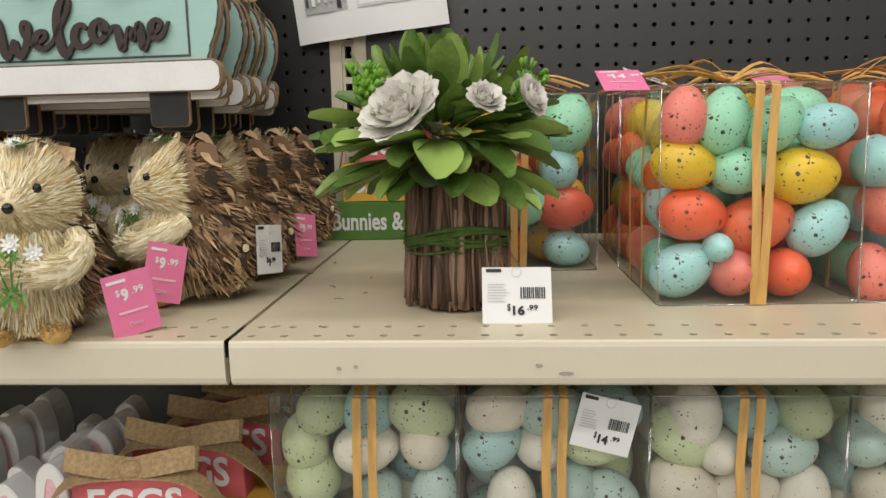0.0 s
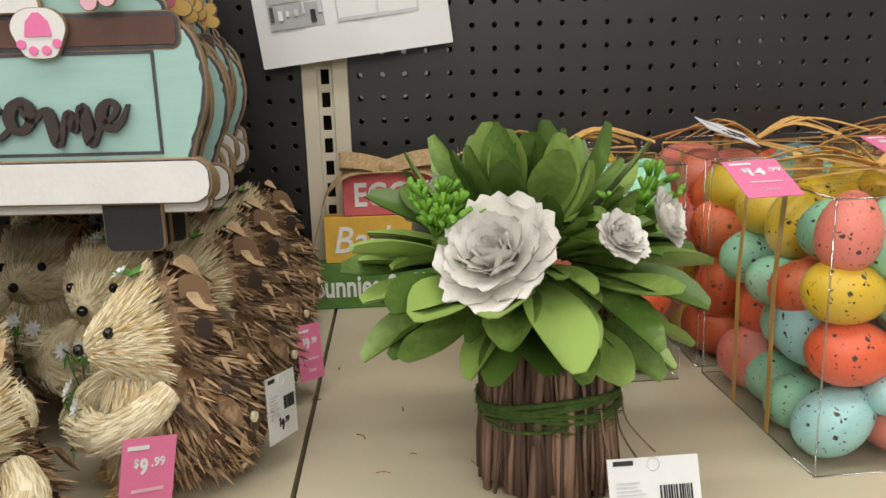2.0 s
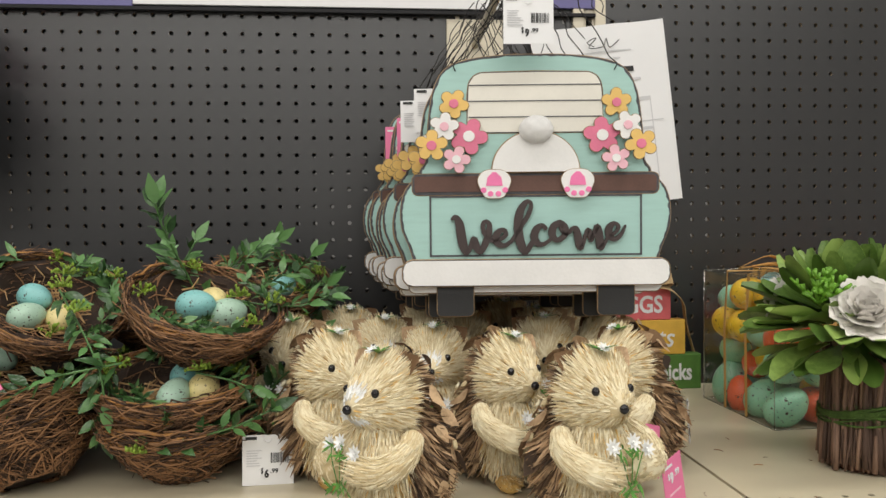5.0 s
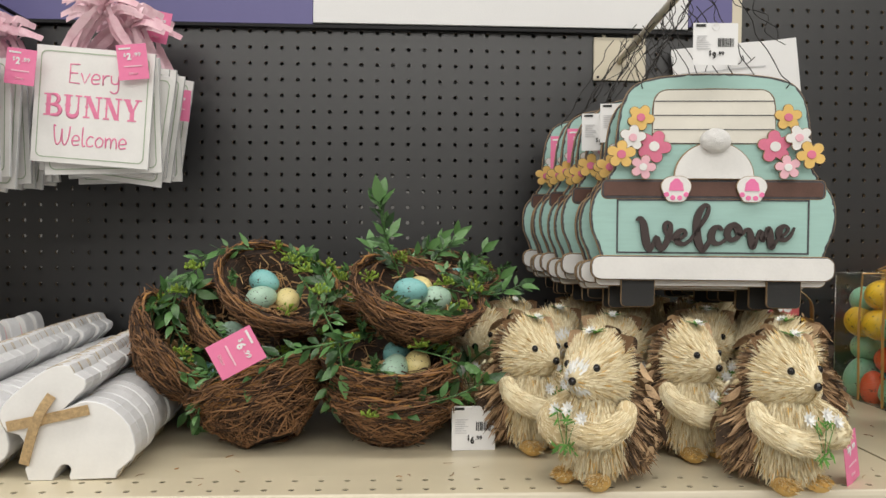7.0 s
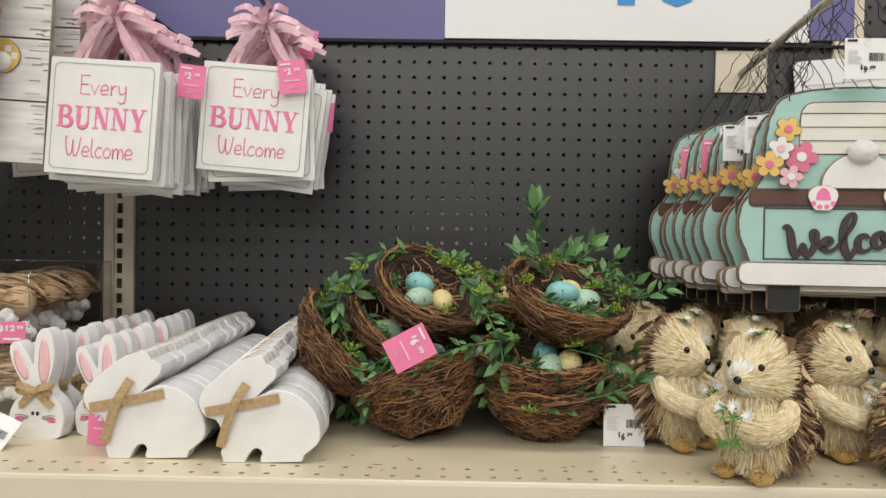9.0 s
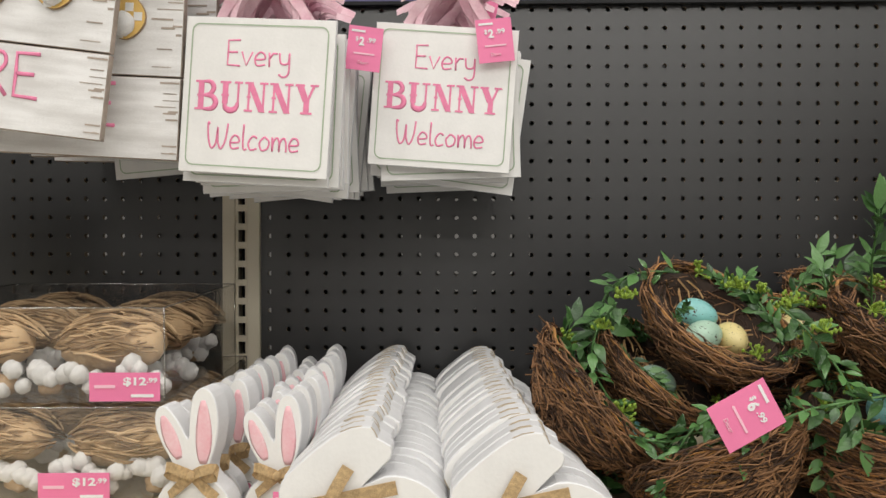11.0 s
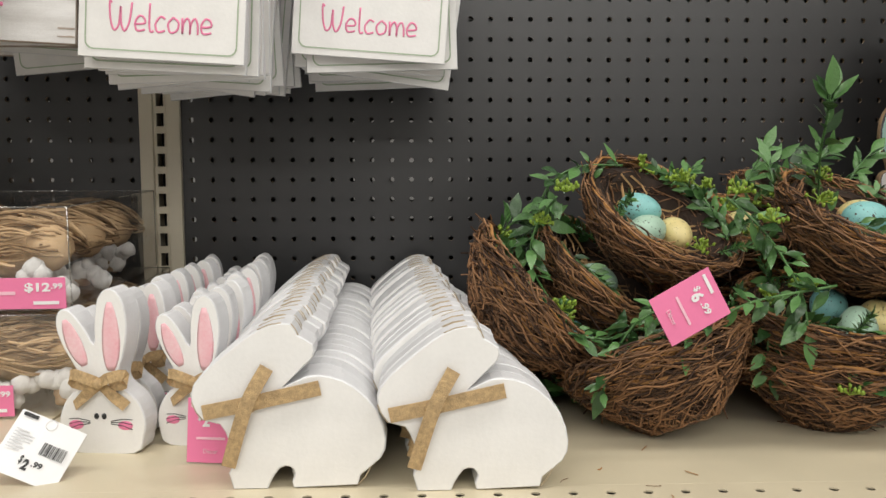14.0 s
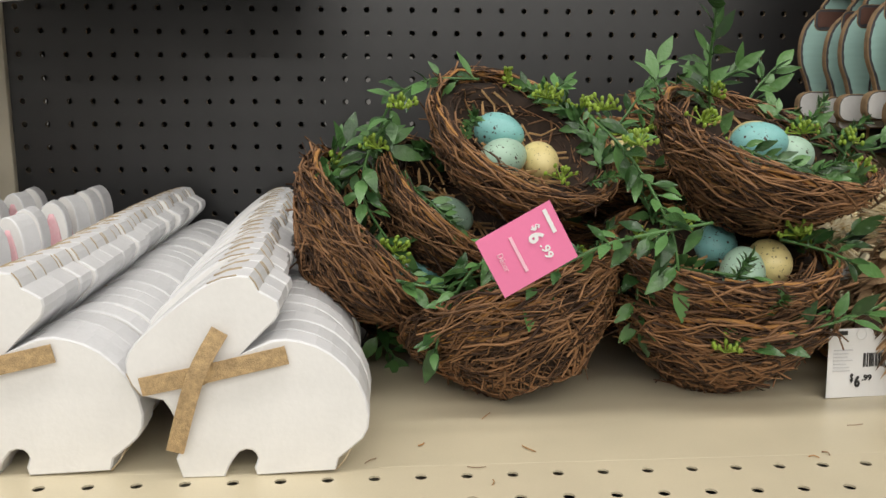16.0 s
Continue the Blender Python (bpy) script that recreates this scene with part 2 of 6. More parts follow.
class Geo:
    """Collects vertices and faces with a material slot each, for one mesh."""

    def __init__(self):
        self.v, self.f, self.m, self.s = [], [], [], []

    def face(self, idx, mi=0, smooth=False):
        self.f.append(tuple(idx))
        self.m.append(mi)
        self.s.append(smooth)

    def grid(self, rings, mi=0, closed=True, smooth=True, cap=False):
        base, k = len(self.v), len(rings[0])
        for r in rings:
            self.v.extend(tuple(p) for p in r)
        for a in range(len(rings) - 1):
            for b in range(k if closed else k - 1):
                c = (b + 1) % k
                self.face((base + a * k + b, base + a * k + c, base + (a + 1) * k + c, base + (a + 1) * k + b), mi, smooth)
        if cap:
            self.face([base + b for b in range(k)][::-1], mi)
            self.face([base + (len(rings) - 1) * k + b for b in range(k)], mi)

    def tube(self, pts, rad, n=5, mi=0, flat=1.0, up=(0, -1, 0), cap=True):
        """A tube along pts; rad a number or one for each point; flat squeezes it along up."""
        pts = [Vector(p) for p in pts]
        rings = []
        for i, p in enumerate(pts):
            d = (pts[min(i + 1, len(pts) - 1)] - pts[max(i - 1, 0)]).normalized()
            u = Vector(up) - d * d.dot(Vector(up))
            if u.length < 1e-4:
                u = d.orthogonal()
            u.normalize()
            w = d.cross(u)
            r = rad[i] if isinstance(rad, (list, tuple)) else rad
            rings.append([p + w * (r * math.cos(2 * math.pi * k / n)) + u * (r * flat * math.sin(2 * math.pi * k / n)) for k in range(n)])
        self.grid(rings, mi, True, n > 3, cap)

    def ribbon(self, pts, width, thick, mi=0, side=(0, 0, 1)):
        """A flat band along pts, width across side, with a real thickness."""
        pts = [Vector(p) for p in pts]
        rings = []
        for i, p in enumerate(pts):
            d = (pts[min(i + 1, len(pts) - 1)] - pts[max(i - 1, 0)]).normalized()
            w = Vector(side[i] if isinstance(side, list) else side)
            w = (w - d * d.dot(w)).normalized()
            u = d.cross(w)
            h = (width[i] if isinstance(width, (list, tuple)) else width) / 2
            rings.append([p + w * h + u * thick / 2, p - w * h + u * thick / 2, p - w * h - u * thick / 2, p + w * h - u * thick / 2])
        self.grid(rings, mi, True, False, True)

    def strand(self, p, d, length, r, mi=0, bend=None):
        """A thin three-sided spike."""
        p, d = Vector(p), Vector(d).normalized()
        a = d.orthogonal().normalized()
        b = d.cross(a)
        base = len(self.v)
        ang = random.random() * 6
        mid = p + d * length * 0.6
        tip = p + d * length + (Vector(bend) if bend is not None else Vector())
        for q, rr in ((p, r), (mid, r * 0.8)):
            for k in range(3):
                self.v.append(tuple(q + a * (rr * math.cos(ang + k * 2.094)) + b * (rr * math.sin(ang + k * 2.094))))
        self.v.append(tuple(tip))
        for k in range(3):
            c = (k + 1) % 3
            self.face((base + k, base + c, base + 3 + c, base + 3 + k), mi)
            self.face((base + 3 + k, base + 3 + c, base + 6), mi)

    def blob(self, c, r, rot=None, nu=14, nv=10, mi=0, rough=0.0, egg=0.0):
        """An ellipsoid; egg narrows its upper end, rough makes it uneven."""
        c = Vector(c)
        rings = []
        for a in range(nv + 1):
            th = math.pi * min(max(a / nv, 0.004), 0.996)
            ring = []
            for b in range(nu):
                ph = 2 * math.pi * b / nu
                p = Vector((math.sin(th) * math.cos(ph), math.sin(th) * math.sin(ph), math.cos(th)))
                p.x *= 1 - egg * p.z
                p.y *= 1 - egg * p.z
                if rough:
                    p *= 1 + rough * noise.noise(p * 3 + c * 40)
                q = Vector((p.x * r[0], p.y * r[1], p.z * r[2]))
                ring.append(c + (rot @ q if rot else q))
            rings.append(ring)
        self.grid(rings[::-1], mi, True, True)

    def prism(self, poly, y0, y1, mi=0, side=0, bev=0.0008, back=None):
        """An outline in x and z (anticlockwise seen from the front, at y0), thick from y0 to y1, with eased edges."""
        n = len(poly)
        inset = []
        for i in range(n):
            p0, p1, p2 = Vector(poly[i - 1]), Vector(poly[i]), Vector(poly[(i + 1) % n])
            e1, e2 = (p1 - p0).normalized(), (p2 - p1).normalized()
            nn = Vector((-(e1.y + e2.y), e1.x + e2.x))
            if nn.length > 1e-6:
                nn.normalize()
            inset.append(p1 + nn * bev)
        rings = [[(p[0], y0, p[1]) for p in inset], [(p[0], y0 + bev, p[1]) for p in poly], [(p[0], y1 - bev, p[1]) for p in poly], [(p[0], y1, p[1]) for p in inset]]
        base = len(self.v)
        self.grid([r[::-1] for r in rings], side, True, False)
        self.face([base + (n - 1 - k) for k in range(n)], mi)
        self.face([base + 3 * n + k for k in range(n)], side if back is None else back)

    def box(self, x0, y0, z0, x1, y1, z1, mi=0, side=None, bev=0.001):
        self.prism([(x0, z0), (x1, z0), (x1, z1), (x0, z1)], y0, y1, mi, mi if side is None else side, bev, back=mi)

    def leaf(self, base, d, nrm, length, width, mi=0, cup=0.15, droop=0.0, n=4):
        """A leaf with a folded middle rib."""
        base, d, nrm = Vector(base), Vector(d).normalized(), Vector(nrm)
        w = d.cross(nrm)
        if w.length < 1e-3:
            w = d.orthogonal()
        w.normalize()
        u = w.cross(d)
        start = len(self.v)
        for k in range(n + 1):
            t = k / n
            h = width / 2 * math.sin(math.pi * min(1, 0.06 + t * 0.94) ** 0.85) if k < n else 0.0004
            c = base + d * (length * t) - u * (droop * length * t * t)
            self.v.append(tuple(c - w * h + u * cup * h))
            self.v.append(tuple(c))
            self.v.append(tuple(c + w * h + u * cup * h))
        for k in range(n):
            a = start + 3 * k
            self.face((a, a + 1, a + 4, a + 3), mi, True)
            self.face((a + 1, a + 2, a + 5, a + 4), mi, True)

    def mesh(self, name, mats):
        me = bpy.data.meshes.new(name)
        me.from_pydata(self.v, [], self.f)
        for m in mats if isinstance(mats, (list, tuple)) else [mats]:
            me.materials.append(m)
        me.polygons.foreach_set("material_index", self.m)
        me.polygons.foreach_set("use_smooth", self.s)
        me.update()
        return me


def thing(name, label, category, m=None, group="", kind=""):
    ob = tagged(new(name), label, category, group, kind)
    if m is not None:
        ob.matrix_basis = m
    return ob


def part(name, geo, mats, parent=None, label="", m=None):
    ob = new(name, geo if isinstance(geo, bpy.types.Mesh) else geo.mesh(name, mats))
    ob.parent = parent
    if m is not None:
        ob.matrix_basis = m
    if label:
        ob["label"] = label
    return ob


def solid(name, geo, mats, label, category, m=None, group="", kind=""):
    return tagged(part(name, geo, mats, None, "", m), label, category, group, kind)


TEXTS = {}


def text_mesh(body, size, material, extrude=0.0004, bold=0.0, shear=0.0, space=1.0):
    """Raised lettering in the built-in font, centred, in the x-z plane and facing -y."""
    key = (body, size, material.name, extrude, bold, shear, space)
    if key not in TEXTS:
        cu = bpy.data.curves.new("lettering", "FONT")
        cu.body, cu.size, cu.extrude, cu.offset, cu.shear, cu.space_character = body, size, extrude, bold, shear, space
        cu.align_x, cu.align_y, cu.resolution_u = "CENTER", "CENTER", 3
        ob = new("lettering", cu)
        bpy.context.view_layer.update()
        me = bpy.data.meshes.new_from_object(ob.evaluated_get(bpy.context.evaluated_depsgraph_get()))
        bpy.data.objects.remove(ob)
        bpy.data.curves.remove(cu)
        me.transform(pose(0, 0, 0, 90))
        me.materials.clear()
        me.materials.append(material)
        TEXTS[key] = me
    return TEXTS[key]


def smooth_path(pts, k=6, closed=False):
    """A Catmull-Rom curve through points of two or three numbers."""
    pts = [Vector(p) for p in pts]
    n, out = len(pts), []
    for i in range(n if closed else n - 1):
        a, b, c, d = (pts[(i + j) % n] if closed else pts[min(max(i + j, 0), n - 1)] for j in (-1, 0, 1, 2))
        for q in range(k):
            t = q / k
            out.append(0.5 * ((2 * b) + (c - a) * t + (2 * a - 5 * b + 4 * c - d) * t * t + (3 * b - a - 3 * c + d) * t ** 3))
    if not closed:
        out.append(pts[-1])
    return out


def round_rect(x0, z0, x1, z1, r, k=5):
    out = []
    for cx, cz, a0 in ((x1 - r, z0 + r, -90), (x1 - r, z1 - r, 0), (x0 + r, z1 - r, 90), (x0 + r, z0 + r, 180)):
        out += [(cx + r * math.cos(radians(a0 + 90 * j / k)), cz + r * math.sin(radians(a0 + 90 * j / k))) for j in range(k + 1)]
    return out


# ---- gondola: uprights, pegboard, shelves ----
INCH, BAY, DECK_BACK, SLOPE = 0.0254, 1.2192, 1.0755, 0.0
ROW0 = 1.3335


def deck(y):
    return DECK_BACK + SLOPE * y


def on_shelf(x, y, rz=0, lift=0.0, rx=0, ry=0):
    return pose(x, y, deck(y) + lift) @ pose(0, 0, 0, math.degrees(math.atan(SLOPE))) @ pose(0, 0, 0, rx, ry, rz)


def perforated(cols, rows, cw, ch, rx, rz, thick, k=12, slab=True):
    """A sheet of cells, each with a round hole with walls; in x and z, front at y = 0."""
    v, f = [], []
    sq = []
    for j in range(k):
        a = 2 * math.pi * (j + 0.5) / k
        c, s = math.cos(a), math.sin(a)
        q = 0.5 / max(abs(c), abs(s))
        sq.append((c * q, s * q))
    for i in range(cols):
        for r in range(rows):
            cx, cz, b = (i + 0.5) * cw, (r + 0.5) * ch, len(v)
            v += [(cx + x * cw, 0, cz + z * ch) for x, z in sq]
            v += [(cx + rx * math.cos(2 * math.pi * (j + 0.5) / k), 0, cz + rz * math.sin(2 * math.pi * (j + 0.5) / k)) for j in range(k)]
            v += [(x, thick, z) for x, _, z in v[b + k:b + 2 * k]]
            for j in range(k):
                h = (j + 1) % k
                f.append((b + j, b + h, b + k + h, b + k + j))
                f.append((b + k + j, b + k + h, b + 2 * k + h, b + 2 * k + j))
                corner = {1: (1, 1), 4: (-1, 1), 7: (-1, -1), 10: (1, -1)}.get(j)
                if corner and k == 12:
                    v.append((cx + corner[0] * cw / 2, 0, cz + corner[1] * ch / 2))
                    f.append((b + j, len(v) - 1, b + h))
    return v, f


ROWS_LOW, ROWS_ALL = -15, 34
pv, pf = perforated(46, ROWS_ALL, INCH, INCH, 0.0033, 0.0033, 0.005)
peg_mesh = bpy.data.meshes.new("pegboard")
peg_mesh.from_pydata(pv, [], pf)
peg_mesh.materials.append(M["peg"])
peg_mesh.materials.append(M["hardboard"])
for poly in peg_mesh.polygons:
    poly.material_index = int(abs(poly.normal.y) < 0.5)
for bay in (-1, 0, 1):
    for depth in (0.0, 0.0585):
        ob = part("pegboard_wall", peg_mesh, None, None, "", pose(bay * BAY + INCH, depth, ROW0 + (ROWS_LOW - 0.5) * INCH))
        tagged(ob, "charcoal painted pegboard panel with round holes", "pegboard", kind="structure")
low = Geo()
low.box(-BAY, 0.004, 0.1, 2 * BAY, 0.012, ROW0 + (ROWS_LOW - 0.5) * INCH - 0.001)
solid("wall_lower_back", low, M["peg"], "charcoal back panel behind the lower shelf", "panel", kind="structure")


def upright(x):
    """A slotted steel post: two flanges, a recessed web and square slots."""
    g = Geo()
    z0, z1 = 0.1, 1.85
    g.box(-0.0255, -0.007, z0, -0.0085, 0.05, z1)
    g.box(0.0085, -0.007, z0, 0.0255, 0.05, z1)
    k = -16
    g.box(-0.0084, -0.003, z0, 0.0084, 0.0, ROW0 + (k - 0.32) * INCH, bev=0.0003)
    while k < 20:
        zc = ROW0 + k * INCH
        g.box(-0.0084, -0.003, zc - 0.0082, -0.0046, 0.0, zc + 0.0082, bev=0.0003)
        g.box(0.0046, -0.003, zc - 0.0082, 0.0084, 0.0, zc + 0.0082, bev=0.0003)
        g.box(-0.0084, -0.003, zc + 0.0082, 0.0084, 0.0, zc + INCH - 0.0082, bev=0.0003)
        k += 1
    ob = solid("upright_post", g, M["beige"], "beige enamelled slotted steel shelving upright", "shelf upright", pose(x, -0.001, 0), "shelving uprights")
    # Added black sheet: paints the shade seen inside the post through its slots.
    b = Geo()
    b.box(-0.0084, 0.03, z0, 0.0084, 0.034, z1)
    part("slot_shade_sheet", b, M["dark"], ob)
    return ob


for x in (-BAY, 0, BAY, 2 * BAY):
    upright(x)


def shelf(x0, z_back, name):
    """A steel deck with two rows of punched holes by its front, and a rounded front lip."""
    ob = thing(name, "beige enamelled steel shelf with a punched front edge", "shelf", pose(x0 + 0.002, 0, z_back) @ pose(0, 0, 0, math.degrees(math.atan(SLOPE))), "gondola shelves")
    w = BAY - 0.004
    g = Geo()
    g.box(0, -0.5135, -0.022, w, -0.004, 0, bev=0.0003)
    cols = 47
    v, f = perforated(cols, 2, w / cols, 0.028, 0.0034, 0.0034, 0.0012)
    b = len(g.v)
    for x, y, z in v:
        g.v.append((x, -0.5695 + z, -y))
    for q in f:
        g.face([b + i for i in q], 0)
    part("deck", g, M["beige_deck"], ob)
    # Near-black sheet whose colour stands in for shade below the punched holes.
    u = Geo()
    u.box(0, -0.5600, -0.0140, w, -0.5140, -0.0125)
    part("hole_shade_sheet", u, M["dark"], ob)
    lip = Geo()
    prof = [(-0.5695, 0.0), (-0.5703, -0.0004), (-0.5712, -0.0015), (-0.572, -0.005), (-0.5715, -0.029), (-0.570, -0.0335), (-0.566, -0.036), (-0.562, -0.0345), (-0.5605, -0.0305), (-0.5605, -0.016), (-0.5690, -0.014)]
    lip.grid([[(x, y, z) for y, z in prof] for x in (0, w)], 0, True, False, True)
    part("front_lip", lip, M["beige"], ob)
    return ob


LOWER_BACK = 0.764
for bay in (-1, 0, 1):
    shelf(bay * BAY, DECK_BACK, "shelf")
    shelf(bay * BAY, LOWER_BACK, "shelf")

# ---- the room around ----


def slab(name, x0, y0, z0, x1, y1, z1, m, label, category):
    g = Geo()
    g.box(x0, y0, z0, x1, y1, z1)
    return solid(name, g, m, label, category, kind="structure")


slab("floor", -5, -11, -0.1, 6, 4, 0, M["floor"], "pale polished store floor", "floor")
slab("ceiling", -5, -11, 3.8, 6, 4, 3.9, M["wall"], "off-white store ceiling", "ceiling")
slab("wall_north", -5, 4, 0, 6, 4.1, 3.8, M["wall"], "plain off-white store wall", "wall")
slab("wall_south", -5, -11.1, 0, 6, -11, 3.8, M["wall"], "plain off-white store wall", "wall")
slab("wall_west", -5.1, -11, 0, -5, 4, 3.8, M["wall"], "plain off-white store wall", "wall")
slab("wall_east", 6, -11, 0, 6.1, 4, 3.8, M["wall"], "plain off-white store wall", "wall")

# ---- banner above the pegboard ----
bn = thing("banner", "purple and white price banner on the pegboard", "banner", pose(0, -0.006, 0))
g = Geo()
g.box(-0.6, -0.003, 1.649, 0.545, 0.003, 1.98)
part("purple_field", g, M["purple"], bn)
g = Geo()
g.box(1.155, -0.003, 1.656, 1.228, 0.003, 1.98)
part("purple_field", g, M["purple"], bn)
g = Geo()
g.box(0.5455, -0.003, 1.652, 1.1545, 0.003, 1.98)
part("white_field", g, M["banner"], bn)
g = Geo()
g.box(-0.6, -0.006, 1.643, 1.228, 0.003, 1.6485)
part("dark_rail", g, M["dark"], bn)
part("numerals", text_mesh("10", 0.17, M["blue"], bold=0.006), None, bn, "bright blue price numerals", pose(0.89, -0.0042, 1.768))

# ---- lettering and tags ----
FITTED = {}


def fit_text(body, width, height, material, extrude=0.0003, bold=0.0, shear=0.0):
    """Lettering scaled to a given width and height."""
    key = (body, round(width, 4), round(height, 4), material.name, bold, shear)
    if key not in FITTED:
        me = text_mesh(body, 0.05, material, 0.0004, bold, shear).copy()
        co = [v.co for v in me.vertices]
        x0, x1, z0, z1 = min(c.x for c in co), max(c.x for c in co), min(c.z for c in co), max(c.z for c in co)
        me.transform(Matrix.Diagonal((width / (x1 - x0), extrude / 0.0004, height / (z1 - z0), 1)) @ Matrix.Translation((-(x0 + x1) / 2, 0, -(z0 + z1) / 2)))
        FITTED[key] = me
    return FITTED[key]


def bar(x0, z0, x1, z1, y=-0.0006, t=0.0004):
    g = Geo()
    g.box(x0, y - t, z0, x1, y, z1, bev=0.0001)
    return g


def white_tag(m, dollars, cents, label, bend=0.0, w=0.049, h=0.046):
    """A white price card: dark heading, lines of small print, bars of a code and a price. Its upper middle is the origin."""
    ob = thing("price_tag", label, "price tag", m, "white price tags")
    g = Geo()
    k = 6
    front = [[(-w / 2 + w * i / k, -0.0003 + bend * (i / k - 0.5) ** 2 * 4, z) for i in range(k + 1)] for z in (-h, -h / 2, 0)]
    g.grid(front, 0, False, False)
    g.grid([[(x, y + 0.0006, z) for x, y, z in r[::-1]] for r in front], 0, False, False)
    part("card", g, M["card"], ob)
    part("heading_bar", bar(-w * 0.44, -h * 0.09, -w * 0.22, -h * 0.03), M["black"], ob)
    lines = Geo()
    for i in range(7):
        lines.box(-w * 0.42, -0.001, -h * (0.30 + 0.05 * i), -w * (0.42 - random.uniform(0.18, 0.32)), -0.0006, -h * (0.315 + 0.05 * i), bev=0.0001)
    tagged(part("small_print", lines, M["palegrey"], ob), kind="stuff")
    code, x = Geo(), w * 0.05
    while x < w * 0.40:
        b = w * random.choice((0.008, 0.012, 0.02))
        code.box(x, -0.001, -h * 0.56, x + b, -0.0006, -h * 0.36, bev=0.0001)
        x += b + w * random.choice((0.008, 0.012, 0.018))
    tagged(part("barcode", code, M["black"], ob), kind="stuff")
    part("currency_sign", fit_text("$", w * 0.045, h * 0.14, M["black"], bold=0.001), None, ob, "", pose(-w * 0.12, -0.0008, -h * 0.72))
    part("price_figure", fit_text(dollars, w * 0.085 * len(dollars), h * 0.17, M["black"], bold=0.002), None, ob, "", pose(w * (-0.08 + 0.05 * len(dollars)), -0.0008, -h * 0.77))
    part("price_cents", fit_text("." + cents, w * 0.15, h * 0.09, M["black"], bold=0.001), None, ob, "", pose(w * (0.02 + 0.10 * len(dollars)), -0.0008, -h * 0.72))
    ring = Geo()
    ring.tube([(0.004 * math.sin(a / 8 * 6.283), -0.001, -0.004 + 0.004 * math.cos(a / 8 * 6.283)) for a in range(9)], 0.0003, 4)
    part("loop", ring, M["card"], ob)
    return ob


def pink_tag(m, dollars, cents, label, w=0.036, h=0.046, word=True):
    """A pink price card with a white price, a pale name bar and the word Décor. Its upper middle is the origin."""
    ob = thing("pink_price_tag", label, "price tag", m, "pink price tags")
    g = Geo()
    g.box(-w / 2, -0.0003, -h, w / 2, 0.0003, 0, bev=0.0001)
    part("card", g, M["pink"], ob)
    part("logo_bar", bar(-w * 0.42, -h * 0.14, -w * 0.02, -h * 0.09), M["card"], ob)
    part("currency_sign", fit_text("$", w * 0.08, h * 0.12, M["card"], bold=0.001), None, ob, "", pose(-w * 0.24, -0.0008, -h * 0.30))
    part("price_figure", fit_text(dollars, w * 0.15 * len(dollars), h * 0.2, M["card"], bold=0.002), None, ob, "", pose(w * (-0.17 + 0.07 * len(dollars)), -0.0008, -h * 0.34))
    part("price_cents", fit_text("." + cents, w * 0.25, h * 0.11, M["card"], bold=0.001), None, ob, "", pose(w * (0.03 + 0.14 * len(dollars)), -0.0008, -h * 0.30))
    part("name_bar", bar(-w * 0.30, -h * 0.64, w * 0.30, -h * 0.60), M["palepink"], ob)
    if word:
        part("word", fit_text("Décor", w * 0.3, h * 0.07, M["palepink"]), None, ob, "", pose(0, -0.0008, -h * 0.82))
    return ob


# ---- the truck signs on their sloping arm ----


def arc(cx, cz, r, a0, a1, k=14, rz=None):
    return [(cx + r * math.cos(radians(a0 + (a1 - a0) * j / k)), cz + (rz or r) * math.sin(radians(a0 + (a1 - a0) * j / k))) for j in range(k + 1)]


def mirrored(half):
    """A closed outline from its right half, listed from the bottom up."""
    return half + [(-x, z) for x, z in half[::-1]]


def flower(parent, x, z, r, petal, heart, turn, y):
    g = Geo()
    pts = []
    for k in range(50):
        a = 2 * math.pi * k / 50
        rr = r * (0.50 + 0.50 * abs(math.cos(2.5 * (a + turn))) ** 0.55)
        pts.append((x + rr * math.cos(a), z + rr * math.sin(a)))
    g.prism(pts, y - 0.003, y, 0, 1, 0.0006)
    f = part("flower", g, [petal, M["mdf"]], parent, "painted wooden flower")
    c = Geo()
    c.prism(arc(x, z, r * 0.3, 0, 342, 18), y - 0.0042, y - 0.0031, 0, 0, 0.0003)
    part("flower_centre", c, heart, f)


SCRIPT_W = [(245, 187, 8), (262, 180, 13), (279, 212, 20), (287, 265, 22), (296, 312, 21), (310, 343, 14), (330, 318, 12), (347, 278, 14), (356, 312, 19), (375, 340, 14), (398, 310, 16), (415, 262, 17), (421, 216, 12), (404, 200, 10), (390, 218, 11), (398, 258, 10), (432, 288, 9)]
SCRIPT_E = [(428, 290, 9), (466, 286, 9), (498, 264, 11), (492, 242, 11), (468, 246, 14), (450, 274, 18), (462, 304, 16), (494, 312, 11), (530, 288, 9)]
SCRIPT_L = [(526, 292, 9), (570, 228, 10), (610, 164, 11), (619, 120, 9), (598, 112, 12), (570, 150, 18), (558, 210, 21), (562, 272, 21), (576, 322, 20), (592, 346, 12), (612, 318, 13), (636, 280, 10)]
SCRIPT_C = [(686, 234, 11), (672, 220, 10), (646, 236, 17), (634, 274, 19), (650, 304, 16), (682, 306, 10), (716, 282, 8)]
SCRIPT_O = [(756, 208, 14), (727, 226, 17), (719, 264, 18), (742, 290, 13), (774, 272, 14), (783, 234, 15), (760, 210, 12), (764, 246, 7), (788, 262, 8), (816, 236, 9)]
SCRIPT_M = [(812, 238, 9), (832, 238, 14), (842, 278, 19), (851, 324, 16), (864, 312, 9), (877, 268, 9), (891, 244, 12), (900, 266, 14), (904, 290, 12), (916, 262, 9), (933, 228, 14), (942, 268, 19), (948, 324, 17), (966, 308, 9), (988, 272, 8)]
